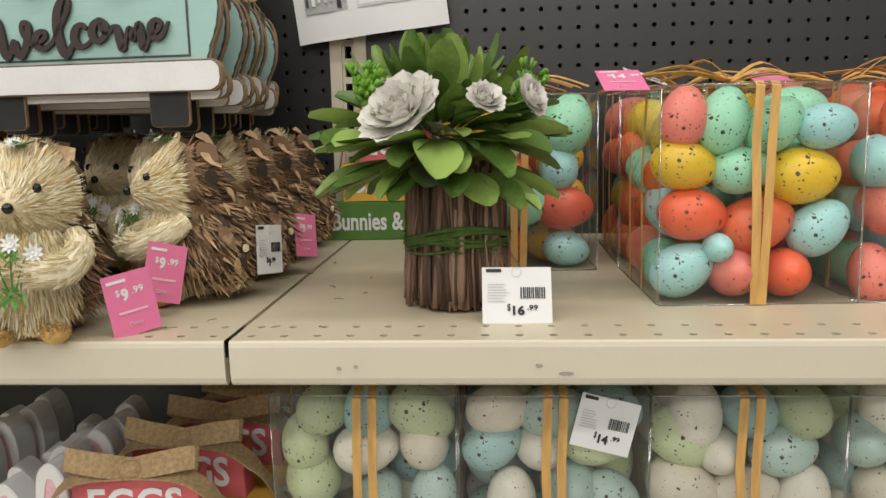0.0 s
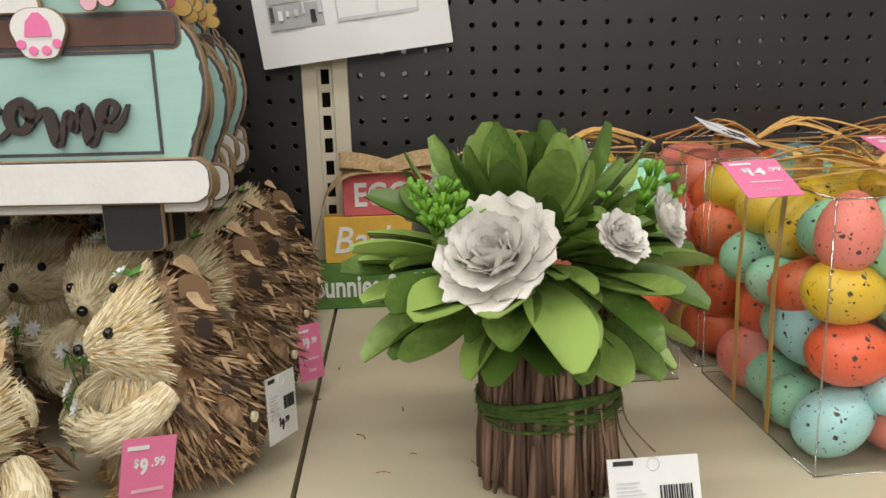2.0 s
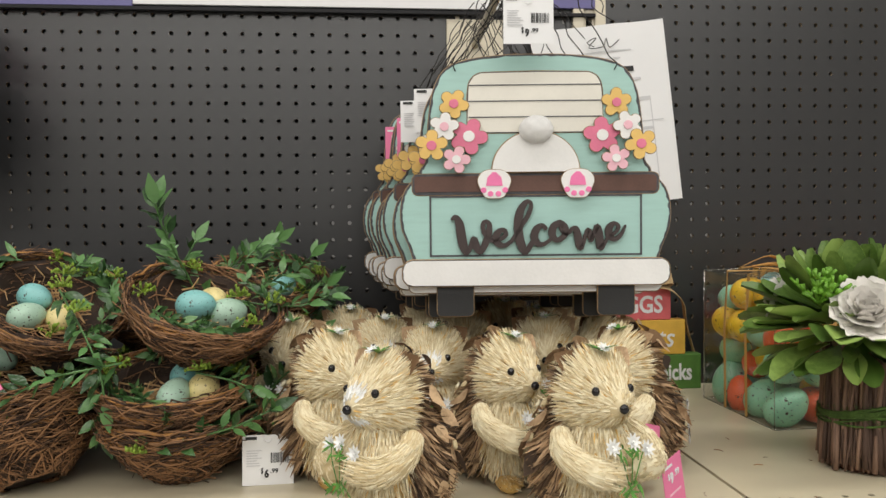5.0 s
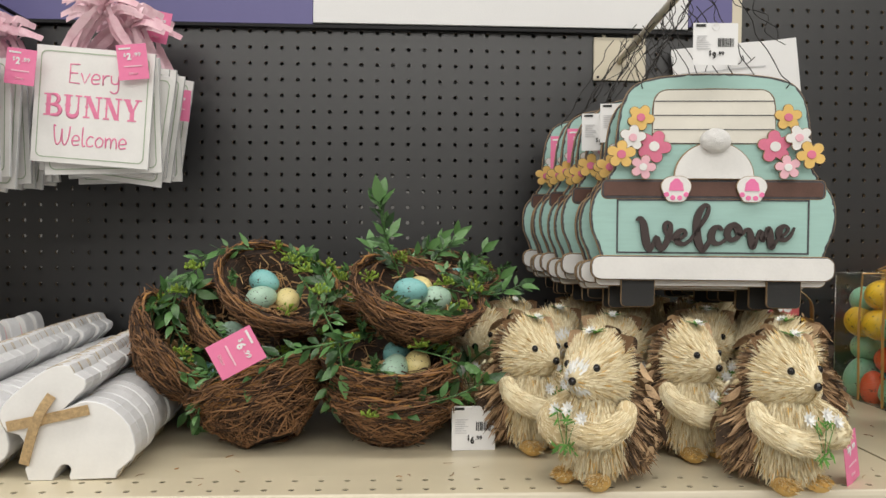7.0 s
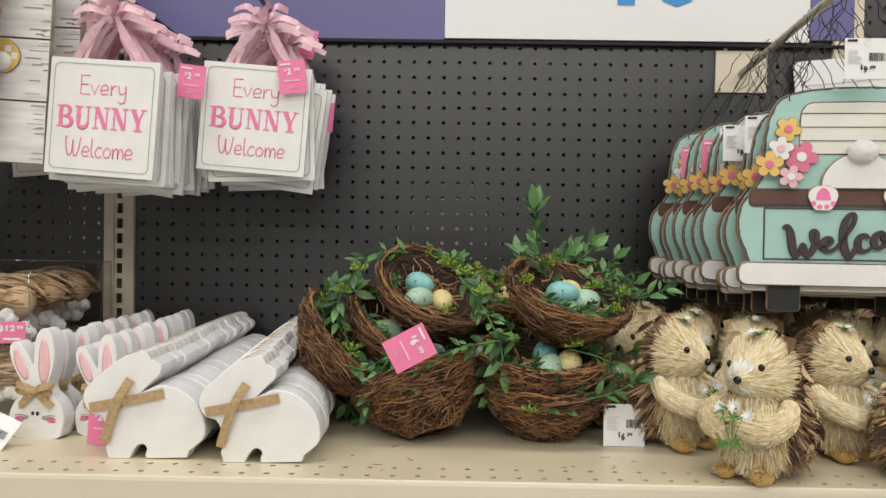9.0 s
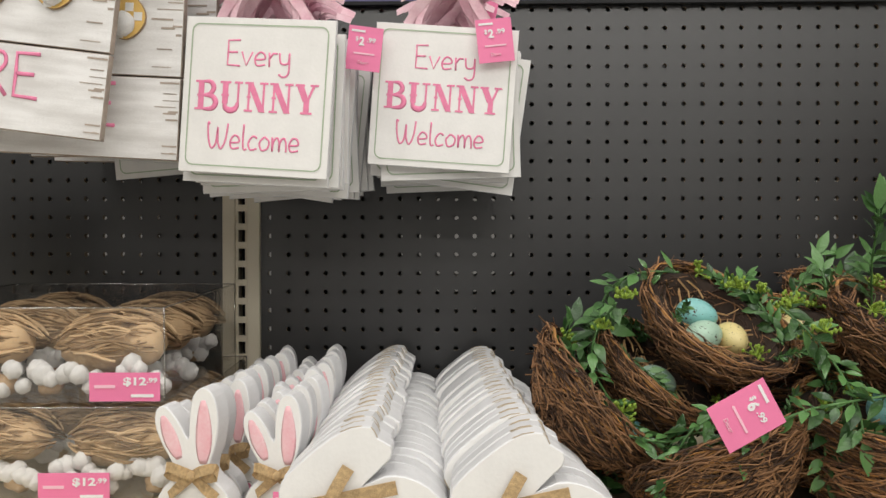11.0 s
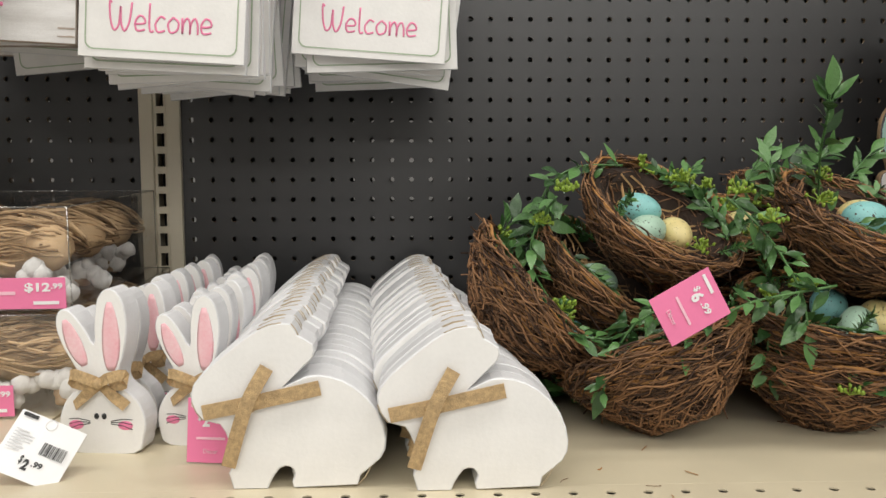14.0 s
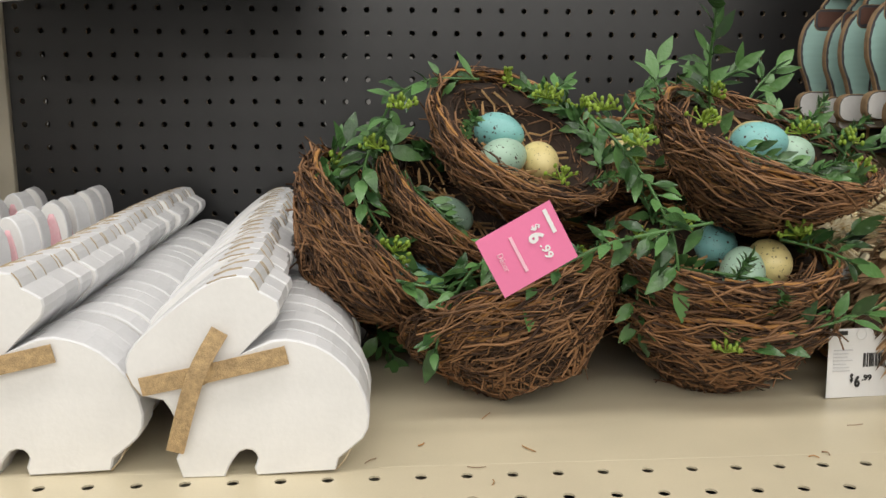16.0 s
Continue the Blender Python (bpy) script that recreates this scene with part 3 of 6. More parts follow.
SCRIPT_LAST = [(984, 276, 8), (1020, 256, 8), (1034, 230, 9), (1014, 214, 10), (990, 236, 17), (990, 270, 17), (1016, 288, 12), (1046, 266, 9), (1066, 226, 5)]


def strokes():
    """The seven joined letters of the word: centre lines in the sign's plane, with the brush's half width."""
    out = []
    for q in (SCRIPT_W, SCRIPT_E, SCRIPT_L, SCRIPT_C, SCRIPT_O, SCRIPT_M, SCRIPT_LAST):
        line = smooth_path([((x - 643) / 4647, 0.0315 + (362 - y) / 4305, r / 4500) for x, y, r in q], 5)
        out.append(([Vector((p.x, -0.0078, p.y)) for p in line], [max(0.0010, p.z) for p in line]))
    return out


def truck_sign():
    ob = thing("truck_sign", "aqua wooden pickup-truck welcome sign with flowers and a bunny tail", "wall sign", None, "hanging truck signs")
    S = M["slate"]

    def layer(name, outline, y0, y1, face, label="", border=0.0030, edge="mdf"):
        back = Geo()
        back.prism(outline, y0, y1, 0, 1, 0.0008)
        p = part(name, back, [S if border else face, M[edge]], ob, label)
        if border:
            n = len(outline)
            cx, cz = sum(q[0] for q in outline) / n, sum(q[1] for q in outline) / n
            inner = []
            for i in range(n):
                e = Vector(outline[(i + 1) % n]) - Vector(outline[i - 1])
                e.normalize()
                wob = border * (1 + 0.55 * noise.noise(Vector((outline[i][0] * 220, outline[i][1] * 220, 3))))
                inner.append((outline[i][0] - e.y * wob, outline[i][1] + e.x * wob))
            top = Geo()
            top.prism(inner, y0 - 0.0007, y0 - 0.0001, 0, 0, 0.0002)
            part(name + "_paint", top, face, p)
        return p

    def dense(half, k=5):
        return [tuple(p) for p in smooth_path([(x, z, 0) for x, z in half], k)]

    cab = mirrored([(x, z) for x, z, _ in dense([(0.118, 0.112), (0.119, 0.124), (0.113, 0.134), (0.112, 0.150), (0.109, 0.185), (0.104, 0.212), (0.092, 0.233), (0.068, 0.243), (0.030, 0.2475), (0.002, 0.248)])])
    layer("cab", cab, -0.004, 0.002, M["aqua"])
    body = mirrored([(x, z) for x, z, _ in dense([(0.124, 0.018), (0.130, 0.040), (0.138, 0.062), (0.139, 0.085), (0.134, 0.104), (0.124, 0.116)])])
    layer("tailgate", body, -0.005, 0.002, M["aqua"])
    layer("bed_rail", round_rect(-0.127, 0.097, 0.127, 0.121, 0.007), -0.0062, -0.0052, M["brown"], "brown painted rail")
    layer("bumper", round_rect(-0.138, -0.001, 0.138, 0.029, 0.012), -0.0085, 0.002, M["white"], "distressed white bumper", 0.0016)
    layer("rear_bumper_board", round_rect(-0.132, -0.009, 0.132, 0.016, 0.008), 0.0025, 0.006, M["white"], "", 0.001)
    for x in (-0.083, 0.083):
        layer("wheel", round_rect(x - 0.0195, -0.034, x + 0.0195, 0.006, 0.006), -0.003, 0.002, M["black"], "black wooden wheel", 0)
    win = mirrored([(0.070, 0.163), (0.070, 0.205)] + arc(0.052, 0.212, 0.017, 10, 90, 6) + [(0.001, 0.230)])
    w = layer("rear_window", win, -0.0052, -0.0042, M["ivory"], "ivory slatted window", 0.0016)
    for z in (0.180, 0.197, 0.214):
        part("groove", bar(-0.068, z, 0.068, z + 0.0011, -0.0061, 0.0004), M["slate"], w)
    frame_bars = ((-0.109, 0.0315, -0.107, 0.097), (0.107, 0.0315, 0.109, 0.097), (-0.107, 0.0315, 0.107, 0.0335), (-0.107, 0.0950, 0.107, 0.097))
    for b in frame_bars:
        part("panel_line", bar(*b, -0.0059, 0.0006), M["slate"], ob)
    rump = [(-0.0455, 0.121)] + [(0.0455, 0.121)] + arc(0, 0.123, 0.0455, 4, 176, 20, 0.043)
    g = Geo()
    g.prism(rump, -0.0105, -0.0064, 0, 1, 0.0012)
    part("bunny_back", g, [M["white"], M["mdf"]], ob, "white painted bunny rump")
    g = Geo()
    g.blob((0, -0.0135, 0.1665), (0.0175, 0.011, 0.0145), None, 24, 16, 0, 0.10)
    part("pompom_tail", g, M["pompom"], ob, "fluffy white pompom")
    for s in (-1, 1):
        foot = [(s * 0.0425 + 0.0168 * math.cos(a) * (1 + 0.10 * math.sin(3 * a)), 0.109 + 0.0168 * math.sin(a) * (1 - 0.06 * math.cos(4 * a))) for a in (2 * math.pi * k / 36 for k in range(36))]
        g = Geo()
        g.prism(foot, -0.0112, -0.0068, 0, 1, 0.0006)
        f = part("bunny_foot", g, [M["white"], M["mdf"]], ob)
        g = Geo()
        g.prism([(s * 0.0425 + x, 0.112 + z) for x, z in ((-0.0085, -0.005), (0.0085, -0.005), (0.007, 0.004), (0.002, 0.0095), (-0.002, 0.0095), (-0.007, 0.004))], -0.0120, -0.0113, 0, 0, 0.0002)
        part("foot_pad", g, M["padpink"], f, "bright pink pad")
        for dx, dz in ((-0.011, -0.0065), (-0.004, -0.0105), (0.004, -0.0105), (0.011, -0.0065)):
            g = Geo()
            g.prism(arc(s * 0.0425 + dx, 0.109 + dz, 0.0030, 0, 330, 11), -0.0120, -0.0113, 0, 0, 0.0002)
            part("toe_pad", g, M["padpink"], f)
    for i, (line, half) in enumerate(strokes()):
        g = Geo()
        for y, k in ((0.0, 1.0), (-0.0016, 0.94)):
            g.ribbon([q + Vector((0, y - 0.0001 * i, 0)) for q in line], [2 * h * k for h in half], 0.0017, 0, [Vector((line[max(j - 1, 0)] - line[min(j + 1, len(line) - 1)])).cross(Vector((0, 1, 0))) for j in range(len(line))])
        for e in (0, -1):
            g.tube([line[e] + Vector((0, 0.0008, 0)), line[e] + Vector((0, -0.0025 - 0.0001 * i, 0))], half[e], 10, 0, 1.0, (0, 0, 1))
        part("letter", g, M["word"], ob, "raised dark letter of the word Welcome")
    for s in (-1, 1):
        for x, z, r, pm, cm, y in ((0.083, 0.195, 0.0160, "yellowfl", "pinkfl", -0.0045), (0.068, 0.160, 0.0200, "pinkfl", "white", -0.0070), (0.093, 0.170, 0.0155, "white", "lpinkfl", -0.0115),
                                   (0.106, 0.150, 0.0170, "yellowfl", "pinkfl", -0.0135), (0.081, 0.135, 0.0150, "lpinkfl", "white", -0.0120)):
            flower(ob, s * x, z, r, M[pm], M[cm], x * 90 + s, y)
    for s in (-1, 1):
        pts = [(s * 0.081, -0.0045, 0.230), (s * 0.083, -0.009, 0.236), (s * 0.076, -0.003, 0.245)]
        for k in range(1, 9):
            pts.append((s * (0.076 - 0.0088 * k) + random.uniform(-0.004, 0.004), random.uniform(-0.004, 0.004), 0.245 + 0.0165 * k))
        g = Geo()
        g.tube(smooth_path(pts, 3), 0.00065, 4)
        part("hanging_wire", g, M["wire"], ob)
    return ob


ARM_X, ARM_Z, ARM_RISE = 1.043, 1.598, 0.10
truck = truck_sign()
SQUAT = Matrix.Diagonal((1, 1, 0.955, 1))
truck.matrix_basis = pose(1.045, -0.408, 1.2690, 0, 0, -6.0) @ SQUAT
for k in range(1, 10):
    tx = 1.045 - 0.0040 * k + random.uniform(-0.004, 0.004)
    copy_thing(truck, pose(tx, -0.408 + 0.0335 * k, 1.267 - 0.004 * (k % 3), random.uniform(-2, 2), random.uniform(-1.5, 1.5), random.uniform(-5, 2)) @ SQUAT)

arm = thing("display_arm", "beige steel faceout arm with a square back plate", "display arm", pose(ARM_X, 0, ARM_Z))
g = Geo()
g.box(-0.043, -0.006, -0.030, 0.043, -0.001, 0.040)
part("back_plate", g, M["beige"], arm)
g = Geo()
g.tube([(0, -0.004, 0.002), (0, -0.47, 0.002 + 0.47 * ARM_RISE), (0, -0.485, 0.06 + 0.47 * ARM_RISE)], 0.0058, 12)
part("rod", g, M["beige"], arm)
for x in (-0.026, 0.026):
    g = Geo()
    g.box(x - 0.003, -0.0035, 0.040, x + 0.003, 0.001, 0.045)
    part("peg_lug", g, M["beige"], arm)
g = Geo()
g.tube([(-0.036, -0.0075, -0.025), (-0.036, -0.005, -0.025)], 0.002, 10)
part("rivet", g, M["wire"], arm)
for i in range(22):
    y = -0.05 - 0.0185 * i
    g = Geo()
    x0 = random.uniform(-0.07, 0.09)
    pts = [(random.uniform(-0.004, 0.004), y, -y * ARM_RISE + 0.009)]
    for k in range(1, 7):
        pts.append((x0 * k / 6 + random.uniform(-0.010, 0.010), y + random.uniform(-0.012, 0.012), -y * ARM_RISE - 0.016 * k))
    g.tube(smooth_path(pts, 3), 0.00055, 4)
    part("loose_wire", g, M["wire"], arm)

white_tag(pose(1.030, -0.452, 1.553, 0, 0, -3), "9", "99", "white price card hanging from the front truck sign")
for k, (dx, dz) in enumerate(((0, 0), (-0.012, -0.006), (-0.002, -0.004))):
    white_tag(pose(0.948 + dx, -0.372 + 0.045 * k, 1.476 + dz, 0, 0, -12), "9", "99", "white price card on a truck sign's corner")
for k in range(2):
    pink_tag(pose(0.930 - 0.012 * k, -0.235 + 0.06 * k, 1.462 - 0.004 * k, 0, 0, -10), "9", "99", "pink price card on a truck sign's corner")

# ---- printed layout sheet behind the truck signs ----
sheet = thing("layout_sheet", "creased white paper sheet printed with a grey shelf plan", "paper", pose(1.243, -0.012, 1.492, 0, -6.5, 0))
g = Geo()
rows_ = [[(-0.104 + 0.208 * i / 8, -0.004 - 0.010 * math.sin(i / 8 * 3.1) * (1 - j / 6) - 0.003 * math.sin(i * 1.7), -0.138 + 0.276 * j / 6) for i in range(9)] for j in range(7)]
g.grid(rows_, 0, False, True)
g.grid([[(x, y + 0.0006, z) for x, y, z in r[::-1]] for r in rows_], 0, False, True)
part("paper", g, M["card"], sheet)


def sheet_y(x, z):
    i, j = (x + 0.104) / 0.026, (z + 0.138) / 0.046
    return -0.0048 - 0.010 * math.sin(i / 8 * 3.1) * (1 - j / 6) - 0.003 * math.sin(i * 1.7)


for x0, z0, x1, z1, m in ((-0.016, -0.100, 0.072, -0.096, "palegrey"), (-0.016, -0.026, 0.072, -0.022, "palegrey"), (-0.016, -0.014, 0.088, -0.0125, "palegrey"), (-0.016, -0.100, -0.0145, 0.02, "palegrey"),
                          (0.0705, -0.100, 0.072, 0.02, "palegrey"), (0.028, -0.100, 0.029, -0.026, "palegrey"), (-0.016, -0.062, 0.072, -0.061, "palegrey"), (-0.016, 0.018, 0.072, 0.024, "palegrey"),
                          (-0.016, 0.05, 0.06, 0.054, "palegrey"), (0.02, 0.064, 0.05, 0.072, "black"), (-0.02, 0.06, 0.012, 0.066, "black"), (-0.092, 0.085, 0.03, 0.087, "palegrey"), (-0.092, 0.096, 0.05, 0.098, "palegrey"),
                          (-0.088, -0.100, -0.030, -0.075, "greyink"), (-0.088, -0.073, -0.030, -0.040, "greyink"), (-0.088, -0.038, -0.030, 0.000, "greyink"), (-0.088, 0.002, -0.030, 0.040, "greyink")):
    nseg = 6
    g = Geo()
    strip = [[(x0 + (x1 - x0) * i / nseg, sheet_y(x0 + (x1 - x0) * i / nseg, zz) - 0.0004, zz) for i in range(nseg + 1)] for zz in (z0, z1)]
    g.grid(strip, 0, False, False)
    part("printed_block", g, M[m], sheet)
for k in range(26):
    x, z = -0.086 + 0.0085 * (k % 7), -0.096 + 0.036 * (k // 7) + random.uniform(0, 0.012)
    g = Geo()
    g.box(x, sheet_y(x, z) - 0.0022, z, x + random.uniform(0.003, 0.007), sheet_y(x, z) - 0.0012, z + random.uniform(0.005, 0.016), bev=0.0001)
    part("printed_picture", g, M[random.choice(("black", "palegrey", "card", "slate"))], sheet)
g = Geo()
g.tube(smooth_path([(-0.01, -0.0125, 0.105), (-0.02, -0.0125, 0.112), (-0.005, -0.0125, 0.118), (-0.018, -0.0125, 0.104), (0.004, -0.0125, 0.104), (0.010, -0.0125, 0.116), (0.014, -0.0125, 0.102), (0.03, -0.0125, 0.112)], 4), 0.0007, 4)
part("pen_scribble", g, M["black"], sheet)

# ---- square bunny signs on raffia ----
HAND = {"E": (0.55, [[(0.5, 1), (0.05, 0.98), (0.06, 0.5), (0.05, 0.02), (0.52, 0)], [(0.06, 0.52), (0.42, 0.53)]]),
        "v": (0.48, [[(0.02, 0.55), (0.20, 0.02), (0.42, 0.56)]]),
        "e": (0.50, [[(0.04, 0.26), (0.40, 0.30), (0.36, 0.50), (0.18, 0.54), (0.04, 0.30), (0.12, 0.04), (0.42, 0.08)]]),
        "r": (0.40, [[(0.06, 0.55), (0.08, 0.0)], [(0.08, 0.32), (0.20, 0.52), (0.36, 0.52)]]),
        "y": (0.46, [[(0.04, 0.55), (0.10, 0.16), (0.36, 0.16), (0.40, 0.55)], [(0.40, 0.55), (0.40, -0.20), (0.22, -0.38), (0.04, -0.28)]]),
        "W": (0.95, [[(0.10, 0.95), (0.02, 1.0), (0.06, 0.40), (0.20, 0.02), (0.38, 0.22), (0.44, 0.85), (0.46, 0.30), (0.60, 0.0), (0.78, 0.35), (0.86, 1.0)]]),
        "l": (0.26, [[(0.08, 1.0), (0.07, 0.30), (0.12, 0.02), (0.24, 0.05)]]),
        "c": (0.46, [[(0.40, 0.48), (0.22, 0.55), (0.04, 0.28), (0.14, 0.02), (0.40, 0.08)]]),
        "o": (0.52, [[(0.24, 0.55), (0.05, 0.32), (0.14, 0.03), (0.38, 0.10), (0.44, 0.38), (0.24, 0.55)]]),
        "m": (0.72, [[(0.05, 0.55), (0.07, 0.0), (0.10, 0.36), (0.24, 0.54), (0.34, 0.36), (0.35, 0.0), (0.38, 0.36), (0.52, 0.54), (0.62, 0.36), (0.64, 0.0)]]),
        "H": (0.66, [[(0.06, 1), (0.05, 0)], [(0.52, 1), (0.52, 0)], [(0.06, 0.5), (0.52, 0.52)]]),
        "R": (0.64, [[(0.07, 0), (0.06, 0.99)], [(0.06, 0.98), (0.40, 0.96), (0.48, 0.74), (0.34, 0.52), (0.08, 0.47)], [(0.20, 0.48), (0.54, 0)]])}


def handwritten(word, width, height, half):
    """A word of thin round-ended strokes, centred, raised by a coat of paint."""
    g = Geo()
    full = sum(HAND[c][0] for c in word)
    x = -width / 2
    for c in word:
        for q in HAND[c][1]:
            line = [Vector((x + px * width / full, 0, (pz - 0.5) * height)) for px, pz in q]
            curve = smooth_path(line, 5) if len(line) > 3 and c not in "EH" else line
            g.tube(curve, half, 6, 0, 0.35)
        x += HAND[c][0] * width / full
    return g


def slab_letter(g, c, x, z, w, h):
    """A fat-and-thin letter with slab serifs: B, U, N or Y."""
    n = [0]

    def box(x0, z0, x1, z1):
        n[0] += 1
        d = 0.00002 * n[0]
        g.box(x + x0 * w, -0.0005 - d, z + z0 * h, x + x1 * w, 0, z + z1 * h, bev=0.00008)

    def bow(pts, r):
        n[0] += 1
        g.tube(smooth_path([(x + px * w, -0.00003 * n[0], z + pz * h) for px, pz in pts], 5), [r * h * (0.55 + 0.65 * math.sin(math.pi * j / (5 * len(pts) - 5))) for j in range(5 * len(pts) - 4)], 6, 0, 0.25)

    def slant(ax, az, bx, bz, t):
        n[0] += 1
        d = 0.00002 * n[0]
        g.prism([(x + (bx - t / 2) * w, z + bz * h), (x + (bx + t / 2) * w, z + bz * h), (x + (ax + t / 2) * w, z + az * h), (x + (ax - t / 2) * w, z + az * h)], -0.0005 - d, 0, 0, 0, 0.00008)

    if c == "B":
        box(0.14, 0, 0.36, 1)
        box(0.02, 0.93, 0.5, 1.0)
        box(0.02, 0.0, 0.5, 0.07)
        box(0.10, 0.46, 0.40, 0.53)
        bow([(0.36, 0.97), (0.62, 0.94), (0.74, 0.76), (0.62, 0.56), (0.36, 0.50)], 0.075)
        bow([(0.36, 0.50), (0.70, 0.46), (0.84, 0.26), (0.70, 0.06), (0.36, 0.03)], 0.085)
    elif c == "U":
        box(0.12, 0.24, 0.34, 1)
        box(0.70, 0.24, 0.78, 1)
        box(0.02, 0.93, 0.44, 1.0)
        box(0.58, 0.93, 0.90, 1.0)
        box(0.08, 0.50, 0.38, 0.56)
        bow([(0.21, 0.30), (0.26, 0.10), (0.46, 0.02), (0.66, 0.10), (0.74, 0.30)], 0.09)
    elif c == "N":
        box(0.14, 0, 0.22, 1)
        box(0.72, 0, 0.80, 1)
        slant(0.20, 1.0, 0.72, 0.0, 0.24)
        box(0.02, 0.93, 0.34, 1.0)
        box(0.02, 0.0, 0.34, 0.07)
        box(0.60, 0.93, 0.92, 1.0)
        box(0.10, 0.47, 0.26, 0.53)
    else:
        slant(0.18, 1.0, 0.46, 0.42, 0.26)
        slant(0.76, 1.0, 0.50, 0.42, 0.10)
        box(0.37, 0, 0.58, 0.46)
        box(0.02, 0.93, 0.38, 1.0)
        box(0.60, 0.93, 0.92, 1.0)
        box(0.26, 0.0, 0.70, 0.07)


def bunny_sign():
    ob = thing("bunny_sign", "square white wooden sign with pink lettering and pink raffia hanger", "wall sign", None, "hanging bunny signs")
    h = 0.0765
    g = Geo()
    g.box(-h, 0, -h, h, 0.005, h, 0, 1, 0.0006)
    part("board", g, [M["white"], M["whitegrey"]], ob)
    outer, inner = round_rect(-0.070, -0.070, 0.070, 0.070, 0.008), round_rect(-0.0688, -0.0688, 0.0688, 0.0688, 0.0072)
    g = Geo()
    g.grid([[(x, -0.0006, z) for x, z in inner], [(x, -0.0006, z) for x, z in outer]], 0, True, False)
    part("border_line", g, M["sgreen"], ob)
    for word, w, hh, z in (("Every", 0.066, 0.025, 0.042), ("Welcome", 0.096, 0.025, -0.040)):
        part("word", handwritten(word, w, hh, 0.00095), M["pinkink"], ob, "thin pink handwritten word", pose(0, -0.0003, z))
    g = Geo()
    for k, c in enumerate("BUNNY"):
        slab_letter(g, c, -0.0635 + 0.0256 * k, -0.0150, 0.0262, 0.029)
    part("word", g, M["pinkink"], ob, "pink slab-serif word")
    for s in (-1, 1):
        g = Geo()
        g.ribbon(smooth_path([(s * 0.046, 0.006, 0.060), (s * 0.043, 0.007, 0.080), (s * 0.024, 0.002, 0.108), (s * 0.004 + 0.006, -0.002, 0.136)], 4), [0.009] * 6 + [0.011] * 4 + [0.006] * 3, 0.0005, 0, (1, 0.3, 0.1))
        part("raffia_strap", g, M["raffia_pink"], ob)
        g = Geo()
        g.ribbon(smooth_path([(s * 0.034, 0.007, 0.062), (s * 0.030, 0.009, 0.090), (s * 0.010, 0.004, 0.134)], 4), 0.007, 0.0005, 0, (1, -0.2, 0.1))
        part("raffia_strap", g, M["raffia_pink"], ob)
    for k in range(7):
        a = random.uniform(-0.5, 1.9) if k < 5 else random.uniform(-1.6, -0.6)
        L = random.uniform(0.035, 0.078)
        g = Geo()
        up = random.uniform(-0.015, 0.035)
        g.ribbon(smooth_path([(0.006, 0.0, 0.134), (0.006 + math.sin(a) * L * 0.5, -0.008 - random.uniform(0, 0.012), 0.140 + up * 0.8), (0.006 + math.sin(a) * L, -0.006 + random.uniform(-0.012, 0.012), 0.134 + up)], 4), [0.004, 0.006, 0.008, 0.009, 0.010, 0.010, 0.009, 0.009, 0.008], 0.0004, 0, (0.3, random.uniform(-0.5, 0.5), 1))
        part("raffia_tail", g, M["raffia_pink"], ob)
    return ob


bs = bunny_sign()
bs.matrix_basis = pose(0.101, -0.316, 1.469, 0, 4, -7)
bunny_stacks = [(0.101, -0.316, 1.469, 19, 0.0125, -7), (0.281, -0.231, 1.482, 14, 0.0120, 0), (-0.065, -0.11, 1.50, 3, 0.012, 0)]
for sx, sy, sz, count, gap, yaw in bunny_stacks:
    for k in range(count):
        if yaw and k == 0:
            continue
        copy_thing(bs, pose(sx + (0 if k == 0 else random.uniform(-0.008, 0.012)), sy + gap * k + 0.003 * (k > 0), sz - (0 if k == 0 else random.uniform(0.002, 0.018)), 0, 4 if k == 0 else random.uniform(-6, 9), yaw + (0 if k == 0 else random.uniform(-1.6, 1.6))))
for x, z, y1 in ((0.110, 1.640, -0.38), (0.286, 1.650, -0.28), (-0.10, 1.72, -0.42)):
    g = Geo()
    g.tube([(0, 0.0, 0), (0, y1 + 0.02, 0.004), (0, y1, 0.012), (0, y1 - 0.008, 0.030)], 0.003, 8)
    solid("peg_hook", g, M["wire"], "dark steel peg hook carrying hanging signs", "hook", pose(x, -0.012, z), "peg hooks")
pink_tag(pose(0.334, -0.242, 1.563, 0, -6, 4), "2", "99", "pink price card on a bunny sign's corner", 0.038, 0.046)
pink_tag(pose(0.202, -0.255, 1.552, 0, 6, 8), "2", "99", "pink price card on a bunny sign's corner", 0.036, 0.046)
pink_tag(pose(0.358, -0.10, 1.528, 0, 4, 10), "2", "99", "pink price card on a bunny sign's corner", 0.036, 0.046)
pink_tag(pose(0.332, -0.10, 1.642, 0, 12, 0), "2", "99", "pink price card among pink raffia", 0.036, 0.046)
white_tag(pose(0.050, -0.20, 1.634, 0, 28, 0), "2", "99", "white price card among pink raffia")

# ---- whitewashed plank signs ----


